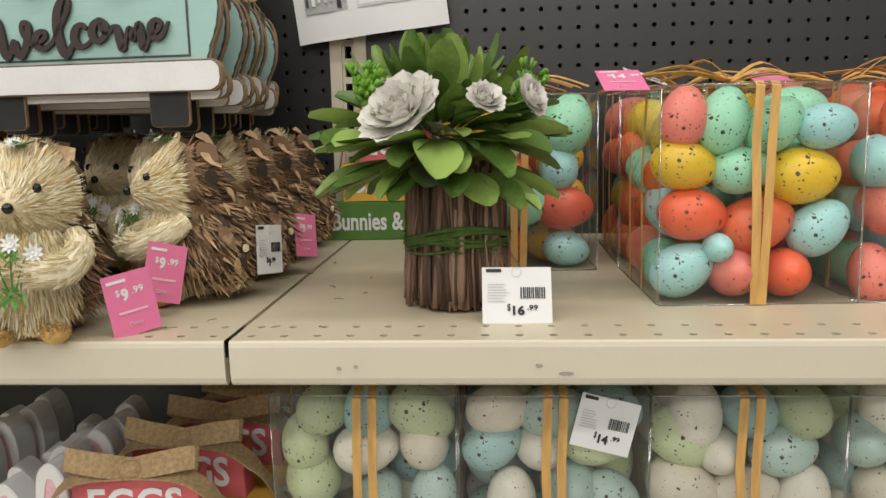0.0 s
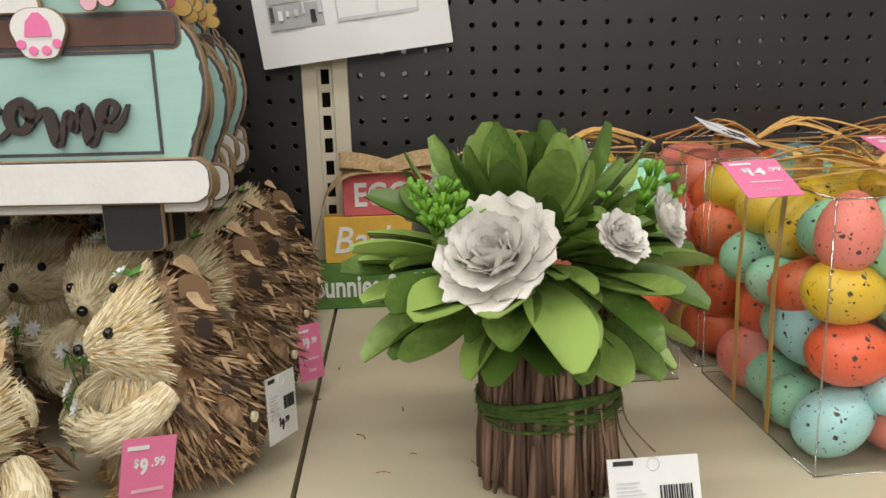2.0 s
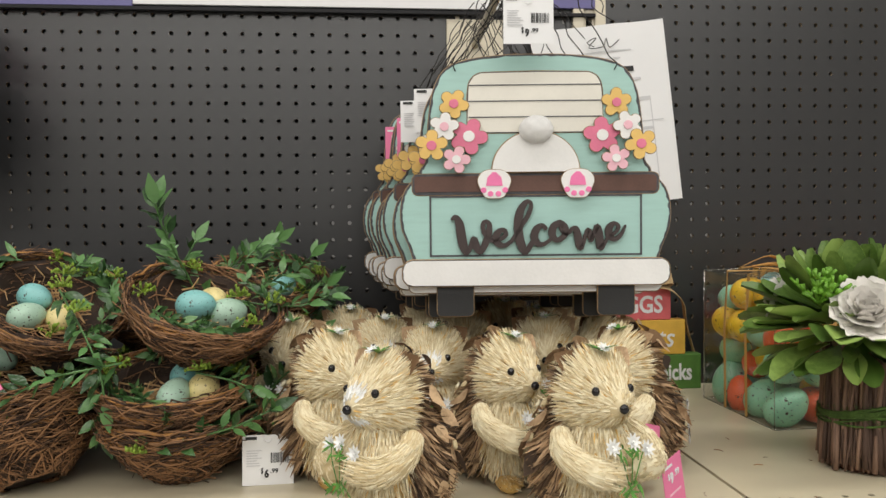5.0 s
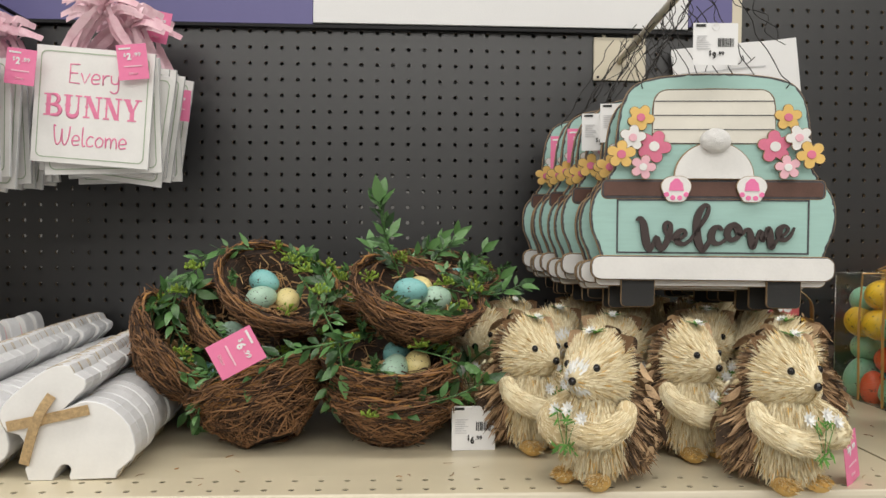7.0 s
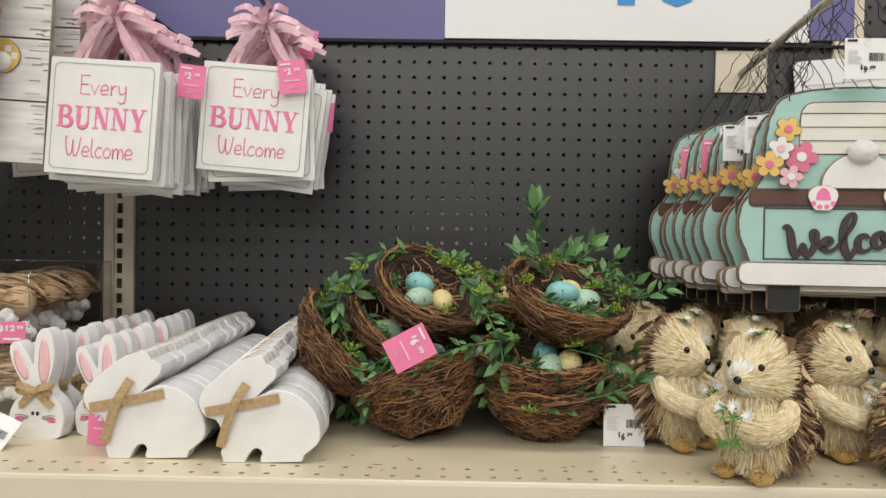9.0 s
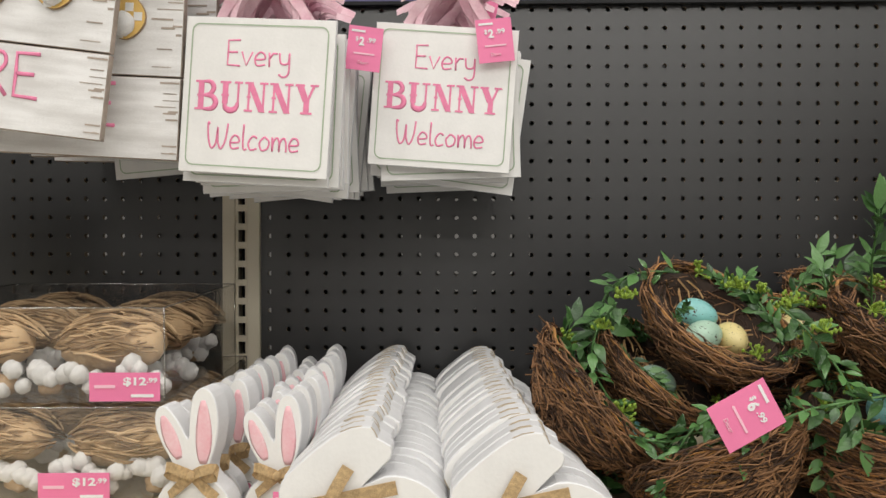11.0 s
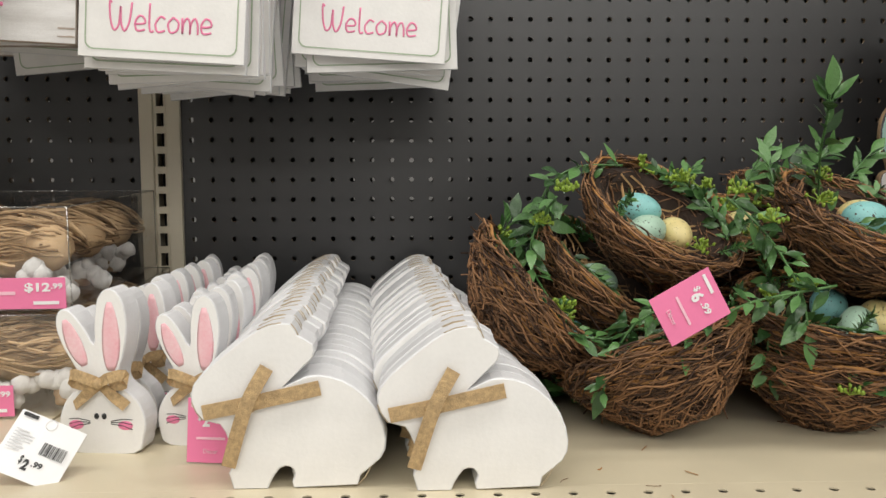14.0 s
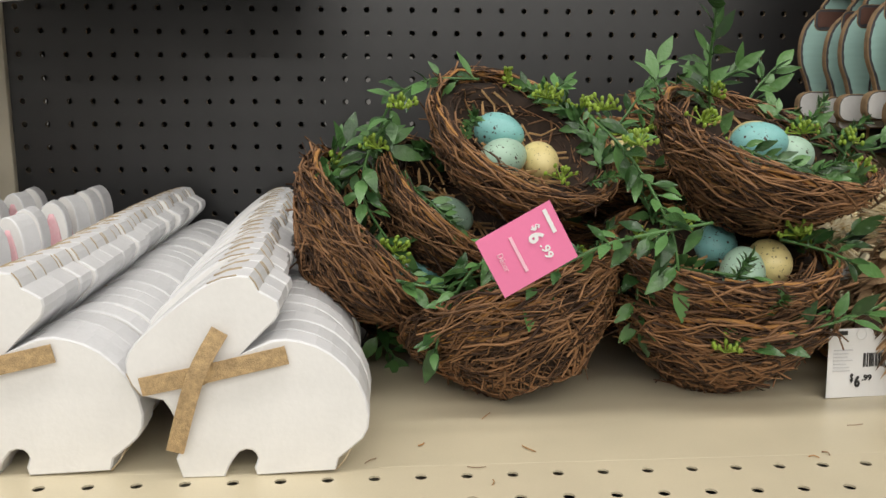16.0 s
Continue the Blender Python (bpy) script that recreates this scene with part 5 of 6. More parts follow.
# ---- straw hedgehog figurines: one mesh each ----
M["straw"] = mat("pale_straw_fibre", (0.74, 0.60, 0.35), 0.85, vary=0.12, scale=70, second=(0.87, 0.79, 0.57), island=0.9, bump=0.15)
M["ochre"] = mat("ochre_straw_fibre", (0.60, 0.38, 0.12), 0.85, vary=0.25, scale=60, island=0.8, bump=0.15)
M["bristle"] = mat("brown_twig_bristle", (0.20, 0.11, 0.052), 0.8, vary=0.55, scale=50, second=(0.52, 0.34, 0.19), island=1.0)
M["dryleaf"] = mat("dry_brown_leaf", (0.26, 0.14, 0.06), 0.75, vary=0.4, scale=60, second=(0.62, 0.43, 0.25), island=0.9)
M["bark"] = mat("dark_bark_chip", (0.07, 0.045, 0.030), 0.85, vary=0.4, scale=90, island=0.6)
M["bead"] = mat("black_glass_bead", (0.010, 0.009, 0.010), 0.12, vary=0.1, bump=0.0)
M["petal"] = mat("white_fabric_petal", (0.80, 0.80, 0.77), 0.7, vary=0.08, scale=90)
M["sprig"] = mat("bright_green_sprig", (0.10, 0.27, 0.045), 0.5, vary=0.3, scale=80, island=0.6)


def sphere_dirs(count, seed):
    rnd = random.Random(seed)
    return [Vector((math.sqrt(1 - z * z) * math.cos(a), math.sqrt(1 - z * z) * math.sin(a), z)) for z, a in ((rnd.uniform(-1, 1), rnd.uniform(0, 6.2832)) for _ in range(count))]


def daisy(g, c, n, r, mi, core):
    c, n = Vector(c), Vector(n).normalized()
    a = n.orthogonal().normalized()
    b = n.cross(a)
    for ring, (k, rr, lift) in enumerate(((9, r, 0.25), (7, r * 0.65, 0.75))):
        for j in range(k):
            t = 2 * math.pi * (j + 0.5 * ring) / k
            d = a * math.cos(t) + b * math.sin(t) + n * lift
            g.leaf(c + n * 0.001, d, n, rr, r * 0.42, mi, 0.3, -0.1, 3)
    g.blob(c + n * 0.0025, (r * 0.16,) * 3, None, 8, 6, core)


def hedgehog_mesh(seed):
    random.seed(seed)
    rnd = random.Random(seed)
    g = Geo()
    STRAW, OCHRE, BRIS, LEAF, CHIP, BEAD, PETAL, GREEN = range(8)
    bc, br = Vector((0, 0.010, 0.058)), Vector((0.046, 0.046, 0.056))
    hc, hr = Vector((0, -0.012, 0.120)), Vector((0.033, 0.030, 0.033))
    nose, ruff = Vector((0, -0.060, 0.113)), Vector((0, -0.014, 0.119))

    def face(t, a, k=1.0):
        """A point of the fanned face: t runs from the nose to the ruff, a goes round."""
        r = 0.0035 + 0.0355 * t ** 0.66 * k
        c = nose + (ruff - nose) * (0.04 + 0.96 * t)
        return c + Vector((r * math.cos(a), 0, r * 0.97 * math.sin(a)))

    def jit(a):
        return Vector((rnd.uniform(-a, a), rnd.uniform(-a, a), rnd.uniform(-a, a)))

    g.blob(bc, br * 0.93, None, 22, 16, BRIS, 0.06)
    g.blob((0, -0.016, 0.052), (0.036, 0.034, 0.050), None, 20, 14, STRAW, 0.06)
    g.blob(hc, hr * 0.90, None, 20, 14, STRAW, 0.04)
    g.blob(hc + Vector((0, 0.014, 0.002)), hr * 0.98, None, 18, 12, BRIS, 0.06)
    g.grid([[face(k / 9, 2 * math.pi * j / 18, 0.94) for j in range(18)] for k in range(10)], STRAW, True, True, True)
    for d in sphere_dirs(2300, seed + 1):
        p = bc + Vector((d.x * br.x, d.y * br.y, d.z * br.z))
        if (p.y < -0.006 - 0.018 * abs(d.x) and abs(p.x) < 0.042) or p.z < 0.010:
            continue
        way = d * 0.55 + Vector((0, 0.45, -0.75)) + jit(0.3)
        L = rnd.uniform(0.016, 0.032)
        if p.z + way.normalized().z * L < 0.002:
            way.z = abs(way.z) * 0.1
        g.strand(p - d * 0.004, way, L, rnd.choice((0.0008, 0.0012, 0.0017, 0.0022)), BRIS if rnd.random() < 0.93 else CHIP)
    for d in sphere_dirs(1000, seed + 2):
        if d.y < -0.02:
            continue
        p = hc + Vector((d.x * hr.x, d.y * hr.y + 0.012, d.z * hr.z + 0.002))
        g.strand(p - d * 0.003, d * 0.8 + Vector((0, 0.7, -0.35)) + jit(0.3), rnd.uniform(0.012, 0.022), rnd.uniform(0.0007, 0.0013), BRIS)
    for k in range(3000):
        t, a = rnd.random() ** 0.55 * 0.97, rnd.uniform(0, 6.2832)
        p0 = face(t, a, 0.97)
        way = face(min(t + 0.12, 1.1), a) - p0
        out = Vector((math.cos(a), -0.25, math.sin(a)))
        pale = t < 0.22 and seed == 5 and math.cos(a) < 0.75
        g.strand(p0, way.normalized() + out * (0.10 + 0.10 * t) + jit(0.13), rnd.uniform(0.010, 0.019) * (0.45 + 0.65 * t), rnd.uniform(0.0006, 0.0011), PETAL if pale else (STRAW if rnd.random() < 0.95 else OCHRE))
    for k in range(1700):
        a, z = rnd.uniform(-1.7, 1.7), rnd.uniform(0.010, 0.104)
        w = math.sqrt(max(0.08, 1 - ((z - 0.052) / 0.056) ** 2))
        p = Vector((0.0365 * w * math.sin(a), -0.016 - 0.0345 * w * math.cos(a), z))
        g.strand(p, Vector((math.sin(a) * 0.35, -math.cos(a) * 0.35, -1)) + jit(0.25), rnd.uniform(0.008, 0.018) if z > 0.025 else 0.007, rnd.uniform(0.0005, 0.0010), STRAW if rnd.random() < 0.9 else OCHRE)
    for s in (-1, 1):
        path = smooth_path([(s * 0.038, -0.010, 0.084), (s * 0.045, -0.032, 0.072), (s * 0.034, -0.056, 0.062), (s * 0.010, -0.068, 0.061 + 0.004 * s)], 5)
        n = len(path)
        rad = [0.0098 + 0.0028 * math.sin(3.0 * j / n) - (0.004 if j > n - 3 else 0) for j in range(n)]
        g.tube(path, rad, 12, STRAW)
        for k in range(900):
            i = rnd.randrange(0, n - 1)
            u = jit(1.0).normalized()
            dd = (path[i + 1] - path[i]).normalized()
            u = (u - dd * u.dot(dd)).normalized()
            g.strand(path[i] + u * rad[i] * 0.98, dd + u * 0.16 + jit(0.08), rnd.uniform(0.006, 0.014), rnd.uniform(0.0004, 0.0007), STRAW)
        g.blob((s * 0.022, -0.040, 0.0095), (0.012, 0.016, 0.0090), None, 14, 10, OCHRE, 0.12)
        for k in range(420):
            a = rnd.uniform(0, 6.28)
            b = rnd.uniform(0.2, 1)
            g.strand((s * 0.022 + 0.0115 * math.cos(a) * b, -0.040 + 0.0155 * math.sin(a) * b, 0.004 + 0.0135 * math.sqrt(1.05 - b * b)), (math.cos(a) * 0.5, math.sin(a) * 0.4 - 0.8, 0.05), rnd.uniform(0.004, 0.009), 0.0006, OCHRE if rnd.random() < 0.6 else STRAW)
        g.blob(face(0.36, math.pi / 2 - s * 1.02, 1.03), (0.0040, 0.0042, 0.0042), None, 12, 8, BEAD)
        g.leaf((s * 0.024, -0.006, 0.143), (s * 0.75, -0.10, 0.6), (0, -1, 0.3), 0.022, 0.024, LEAF, 0.5, 0.2)
    g.blob(nose + Vector((0, -0.001, 0)), (0.0046, 0.0042, 0.0044), None, 14, 10, BEAD)
    for k in range(150):
        d = sphere_dirs(1, seed * 77 + k)[0]
        if d.y < -0.10 or d.z < -0.75:
            continue
        p = bc + Vector((d.x * br.x, d.y * br.y, d.z * br.z)) * rnd.uniform(1.12, 1.26) if k < 122 else hc + Vector((d.x * hr.x, d.y * hr.y + 0.014, d.z * hr.z)) * 1.0 + d * 0.012
        way = Vector((rnd.uniform(-0.5, 0.5), 0.4, -0.8))
        way = way - d * way.dot(d) * 0.75
        if p.z < 0.035:
            way.z = abs(way.z) * 0.2
        L = rnd.uniform(0.014, 0.032)
        g.leaf(p, way, d + jit(0.5), L, L * rnd.uniform(0.5, 0.85), LEAF if k % 5 else CHIP, rnd.uniform(-0.4, 0.6), rnd.uniform(-0.3, 0.4), 4)
        if k % 7 == 0:
            g.tube([p + d * 0.002, p + d * 0.005], 0.0040, 8, STRAW)
    for k in range(5):
        a = k * 1.257 + seed
        g.leaf((0.002, -0.020, 0.158), (math.cos(a), math.sin(a) * 0.8, 0.5), (0, 0, 1), 0.017, 0.006, GREEN, 0.3, 0.2)
    daisy(g, (0.0, -0.026, 0.160), (0, -0.5, 0.8), 0.0075, PETAL, PETAL)
    for x, z, y in ((-0.017, 0.082, -0.066), (0.002, 0.086, -0.070), (0.018, 0.078, -0.068)):
        daisy(g, (x, y, z), (x * 6, -1, 0.45), 0.0085, PETAL, PETAL)
        g.tube(smooth_path([(x, y + 0.002, z), (x * 0.6, -0.072, 0.073), (x * 0.15, -0.072, 0.050)], 4), 0.0007, 4, GREEN)
    for k in range(26):
        a = rnd.uniform(0, 6.28)
        z = rnd.choice((0.045, 0.050, 0.076, 0.082))
        g.leaf((rnd.uniform(-0.012, 0.012), -0.072, z), (math.cos(a), -0.5, math.sin(a) * 0.8 - 0.2), (0, -1, 0), rnd.uniform(0.006, 0.013), 0.0026, GREEN, 0.2, 0.2, 3)
    return g.mesh("straw_hedgehog", [M[k] for k in ("straw", "ochre", "bristle", "dryleaf", "bark", "bead", "petal", "sprig")])


HEDGEHOGS = [hedgehog_mesh(5), hedgehog_mesh(11)]
HL = "straw hedgehog figurine with twig bristles, holding white flowers"
hedgehog_spots = [(0.890, -0.531, -46), (1.004, -0.438, 26), (1.061, -0.548, 16), (1.140, -0.420, -62), (0.830, -0.405, 32), (0.945, -0.350, -10), (1.075, -0.310, -10), (1.152, -0.310, -58), (0.790, -0.290, -12), (0.890, -0.265, 8),
                  (0.990, -0.235, -6), (1.095, -0.205, -20), (1.150, -0.205, -58), (0.850, -0.150, 6), (0.955, -0.130, -8), (1.060, -0.110, 5), (1.150, -0.100, -50)]
for k, (x, y, rz) in enumerate(hedgehog_spots):
    solid("straw_hedgehog", HEDGEHOGS[int(k not in (0, 5, 9, 13))], None, HL, "hedgehog figurine", on_shelf(x, y, rz) @ Matrix.Diagonal((0.88, 0.88, 0.94, 1)) @ Matrix.Scale((1.0, 0.98, 1.0, 0.99)[k % 4], 4), "straw hedgehogs")
pink_tag(on_shelf(1.143, -0.482, 48, 0.062, -6, 16), "9", "99", "pink price card on a straw hedgehog", 0.036, 0.050)
pink_tag(on_shelf(1.134, -0.550, 44, 0.050, -4, -8), "9", "99", "pink price card on a straw hedgehog", 0.038, 0.050)
pink_tag(on_shelf(1.216, -0.290, 62, 0.065, -10, 10), "9", "99", "pink price card on a straw hedgehog", 0.034, 0.046)
white_tag(on_shelf(1.209, -0.405, 66, 0.068, -4, 6), "9", "99", "white price card on a straw hedgehog", 0.0, 0.036, 0.046)
random.seed(77)

# ---- twig nests with eggs and greenery ----
M["twig"] = mat("dark_brown_twig", (0.095, 0.045, 0.022), 0.7, vary=0.5, scale=50, second=(0.32, 0.165, 0.075), island=1.0)
M["tantwig"] = mat("tan_vine_twig", (0.38, 0.185, 0.055), 0.7, vary=0.3, scale=50, island=0.6)
M["nestbase"] = mat("nest_gap_shade", (0.030, 0.017, 0.010), 0.9, vary=0.4, scale=120)
M["ivy"] = mat("glossy_green_leaf", (0.040, 0.115, 0.030), 0.30, vary=0.45, scale=60, second=(0.105, 0.230, 0.070), island=0.9, bump=0.5, fine=220)
M["berry"] = mat("yellow_green_berry", (0.20, 0.30, 0.03), 0.5, vary=0.25, scale=90, island=0.5)
M["shaving"] = mat("wood_shaving", (0.66, 0.42, 0.20), 0.8, vary=0.2, scale=80, island=0.5)


def bowl_point(a, s, inner=False):
    r = 0.074 * (0.36 + 0.64 * math.sin(min(s, 1.0) * 1.45) / math.sin(1.45)) - (0.014 if inner else 0)
    return Vector((r * math.cos(a), r * math.sin(a), -0.030 + 0.060 * s + (0.010 * (1 - s) if inner else 0)))


def nest_meshes(seed):
    rnd = random.Random(seed)
    # Filler bowl, near-black so its colour gives the gaps between twigs their shade.
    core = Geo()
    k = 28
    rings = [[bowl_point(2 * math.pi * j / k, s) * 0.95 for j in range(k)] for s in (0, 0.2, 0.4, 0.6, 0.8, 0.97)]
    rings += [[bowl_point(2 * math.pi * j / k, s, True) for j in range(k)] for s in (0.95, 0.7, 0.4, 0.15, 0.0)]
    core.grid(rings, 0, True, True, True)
    weave, rim = Geo(), Geo()
    for n in range(1300):
        inner = rnd.random() < 0.2
        a, s = rnd.uniform(0, 6.2832), rnd.uniform(-0.02, 1.06) ** 0.8 if not inner else rnd.uniform(0.2, 1)
        if isinstance(s, complex):
            s = 0.02
        span, ds = rnd.uniform(0.35, 1.3) * rnd.choice((-1, 1)), rnd.uniform(-0.6, 0.6)
        lift0, lift1, wob = rnd.uniform(0.96, 1.07), rnd.uniform(0.96, 1.10), rnd.uniform(0, 6.28)
        pts = []
        for q in range(8):
            t = q / 7
            ss = min(max(s + ds * (t - 0.5) + 0.05 * math.sin(wob + 5 * t), 0.0), 1.08)
            p = bowl_point(a + span * t, ss, inner)
            f = lift0 + (lift1 - lift0) * t + 0.015 * math.sin(wob + 9 * t)
            pts.append(Vector((p.x * f, p.y * f, p.z * (1.03 if not inner else 1) + rnd.uniform(-0.0012, 0.0012))))
        if not inner and rnd.random() < 0.10:
            d = (pts[-1] - pts[-2]).normalized()
            pts.append(pts[-1] + d * 0.012 + Vector((pts[-1].x, pts[-1].y, 0)).normalized() * 0.006)
        weave.tube(pts, rnd.choice((0.0004, 0.0005, 0.0006, 0.0009)), 4, 0, cap=False)
    for n in range(34):
        a, span = rnd.uniform(0, 6.2832), rnd.uniform(0.8, 2.4)
        s0 = rnd.uniform(0.55, 1.08)
        pts = [bowl_point(a + span * q / 10, min(s0 + 0.03 * math.sin(q + n), 1.1)) * rnd.uniform(0.985, 1.03) for q in range(11)]
        rim.tube(pts, rnd.choice((0.0006, 0.0008, 0.0010, 0.0015)), 5, 0, cap=False)
    fill = Geo()
    for n in range(90):
        a, r = rnd.uniform(0, 6.2832), rnd.uniform(0, 0.045)
        p = Vector((r * math.cos(a), r * math.sin(a), -0.006 + 0.010 * rnd.random() + 0.4 * r))
        b = rnd.uniform(0, 6.28)
        fill.ribbon([p, p + Vector((math.cos(b), math.sin(b), 0.3)) * 0.010, p + Vector((math.cos(b + 0.6), math.sin(b + 0.6), 0.4)) * 0.022], 0.0018, 0.0003, 0, (0, 0, 1))
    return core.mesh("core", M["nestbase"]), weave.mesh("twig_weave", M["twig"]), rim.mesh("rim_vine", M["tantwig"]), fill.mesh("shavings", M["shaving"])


NESTS = [nest_meshes(2), nest_meshes(9)]
NEST_EGGS = {}


def leafy(g, pts, rnd, size, step=2, mi=0, stem=0.0011):
    """A vine: a thin stem with pairs of pointed leaves along it."""
    path = smooth_path(pts, 7)
    g.tube(path, stem, 5, mi)
    for i in range(1, len(path), step):
        d = (path[min(i + 1, len(path) - 1)] - path[i - 1]).normalized()
        out = d.orthogonal().normalized()
        for s in (-1, 1):
            turn = Matrix.Rotation(rnd.uniform(0, 6.28), 3, d)
            way = (turn @ out) * 0.85 + d * 0.7 + Vector((0, -0.25, 0.15))
            L = size * rnd.uniform(0.5, 1.05)
            stalk = path[i] + way.normalized() * size * 0.2
            g.tube([path[i], stalk], stem * 0.6, 4, mi, cap=False)
            g.leaf(stalk, way, Vector((rnd.uniform(-0.5, 0.5), -0.6, 0.8)), L, L * rnd.uniform(0.38, 0.52), mi, 0.25, rnd.uniform(-0.1, 0.35), 5)
    g.leaf(path[-1], path[-1] - path[-3], (0, -1, 0.3), size * 1.2, size * 0.5, mi, 0.2, 0.1, 5)


def berries(g, c, rnd, n=16, r=0.011):
    c = Vector(c)
    for d in sphere_dirs(n, rnd.randrange(9999)):
        tip = c + Vector((d.x, d.y, abs(d.z) * 0.9)) * r * rnd.uniform(0.7, 1.2)
        g.tube([c, tip], 0.0005, 4, 0, cap=False)
        g.blob(tip, (0.0014, 0.0014, 0.0020), None, 7, 5, 0)


PILE = Vector((0.003, 0.014, 0.011))


def nest(x, y, z, axis, spin, variant, eggs, seed, scale=1.0):
    rnd = random.Random(seed)
    q = Vector((0, 0, 1)).rotation_difference(Vector(axis).normalized())
    m = Matrix.Translation(Vector((x, y, z)) + PILE) @ q.to_matrix().to_4x4() @ pose(0, 0, 0, 0, 0, spin) @ Matrix.Scale(scale, 4)
    ob = thing("twig_nest", "round brown twig nest with speckled eggs and leafy greenery", "nest", m, "piled twig nests")
    core, weave, rim, fill = NESTS[variant]
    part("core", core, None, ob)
    tagged(part("twig_weave", weave, None, ob, "loose woven dark twigs"), kind="stuff")
    tagged(part("rim_vine", rim, None, ob, "tan vine wound round the rim"), kind="stuff")
    tagged(part("wood_shaving", fill, None, ob, "curled wood shavings"), kind="stuff")
    for ex, ey, ez, colour, rot in eggs:
        if colour not in NEST_EGGS:
            NEST_EGGS[colour] = egg_mesh(EGG_NEST[colour])
        e = part("egg", NEST_EGGS[colour], None, ob, "speckled " + {"blue": "blue", "cream": "pale yellow", "green": "pale green"}[colour] + " egg")
        e.matrix_basis = pose(ex, ey, ez + 0.008, *rot) @ Matrix.Scale(0.0300, 4)
    g = Geo()
    for k in range(3):
        a = rnd.uniform(0, 6.28)
        pts = [bowl_point(a + 0.35 * j, 1.0, True) * (1.02 + 0.02 * j) + Vector((0, 0, 0.004 * rnd.random())) for j in range(4)]
        leafy(g, pts, rnd, 0.015)
    for k in range(3):
        a = rnd.uniform(0, 6.28)
        c = bowl_point(a, 0.95, True)
        d = Vector((math.cos(a + rnd.uniform(-0.9, 0.9)) * 0.6, math.sin(a) * 0.6, 0.9))
        leafy(g, [c, c + d * 0.012, c + d * 0.024 + Vector((0, 0, -0.002)), c + d * 0.034 + Vector((0, 0, -0.005))], rnd, 0.0075, 1, 0, 0.0006)
    tagged(part("greenery", g, M["ivy"], ob, "glossy artificial leaves"), kind="stuff")
    g = Geo()
    for k in range(3):
        berries(g, bowl_point(rnd.uniform(0, 6.28), 1.0, True) + Vector((0, 0, 0.006)), rnd)
    tagged(part("berry_sprig", g, M["berry"], ob, "yellow-green berry sprig"), kind="stuff")
    return ob


trio = [(-0.018, 0.006, 0.012, "blue", (20, 70, 0)), (-0.014, -0.024, 0.010, "green", (0, 80, 40)), (0.016, -0.012, 0.010, "cream", (70, 20, 0))]
n1 = nest(0.531, -0.412, 1.1035, (-0.30, 0.34, 0.88), 40, 0, [], 1, 1.06)
n2 = nest(0.529, -0.345, 1.224, (0.34, -0.50, 0.80), 0, 1, trio, 2, 0.98)
n3 = nest(0.412, -0.352, 1.152, (0.72, -0.10, 0.68), 60, 0, [(0.025, -0.035, 0.016, "blue", (20, 70, 0))], 3, 1.06)
n4 = nest(0.478, -0.325, 1.172, (0.55, -0.30, 0.78), 10, 1, [(-0.01, -0.02, 0.014, "green", (20, 70, 0))], 4, 0.95)
n5 = nest(0.697, -0.390, 1.217, (0.24, -0.34, 0.90), 20, 0, [(-0.010, -0.004, 0.020, "blue", (20, 70, 0)), (0.022, -0.006, 0.014, "green", (10, 80, 20)), (0.012, 0.020, 0.012, "cream", (60, 0, 0))], 5, 1.03)
n6 = nest(0.670, -0.400, 1.138, (0.04, -0.20, 0.97), 70, 1, [(0.0, -0.034, 0.018, "cream", (0, 84, 10)), (0.026, 0.0, 0.016, "blue", (0, 80, 0)), (-0.024, -0.016, 0.016, "green", (0, 60, 0))], 6, 1.03)
n7 = nest(0.675, -0.392, deck(-0.392) + 0.0235, (0.02, -0.08, 1.0), 130, 0, [(-0.02, -0.02, 0.012, "blue", (0, 84, 10))], 7, 1.08)
n8 = nest(0.632, -0.255, 1.205, (0.05, -0.25, 0.95), 15, 1, [(0.0, -0.02, 0.022, "cream", (0, 84, 10))], 8, 1.0)
n9 = nest(0.640, -0.240, 1.135, (0.0, 0.0, 1.0), 99, 0, [], 9, 1.0)
n10 = nest(0.650, -0.235, deck(-0.235) + 0.020, (0.0, 0.0, 1.0), 140, 1, [], 10, 1.05)
n11 = nest(0.745, -0.165, 1.225, (0.15, -0.3, 0.94), 50, 0, [(0.0, -0.02, 0.018, "blue", (0, 84, 10))], 11, 1.0)
n12 = nest(0.745, -0.150, 1.160, (0.0, -0.05, 1.0), 10, 1, [], 12, 1.0)
n13 = nest(0.740, -0.150, deck(-0.15) + 0.020, (0.0, 0.0, 1.0), 80, 0, [], 13, 1.05)
n14 = nest(0.450, -0.245, deck(-0.245) + 0.020, (0.0, 0.0, 1.0), 20, 0, [], 14, 1.0)
n15 = nest(0.520, -0.205, 1.130, (0.0, 0.1, 1.0), 120, 1, [], 15, 1.0)


def hang_vine(owner, pts, size, seed, n_berries=0):
    """A vine of a nest, given along its course in the place."""
    rnd = random.Random(seed)
    g = Geo()
    pts = [Vector(q) + PILE for q in pts]
    leafy(g, pts, rnd, size)
    inv = owner.matrix_basis.inverted()
    part("vine", g, M["ivy"], owner, "trailing glossy green leaves", inv)
    for k in range(n_berries):
        b = Geo()
        berries(b, Vector(pts[min(k, len(pts) - 1)]) + Vector((0.006, -0.01, 0.004)), rnd, 20)
        tagged(part("berry_sprig", b, M["berry"], owner, "yellow-green berry sprig", inv), kind="stuff")


def level(y, flat):
    return [(x, y, z) for x, z in flat]


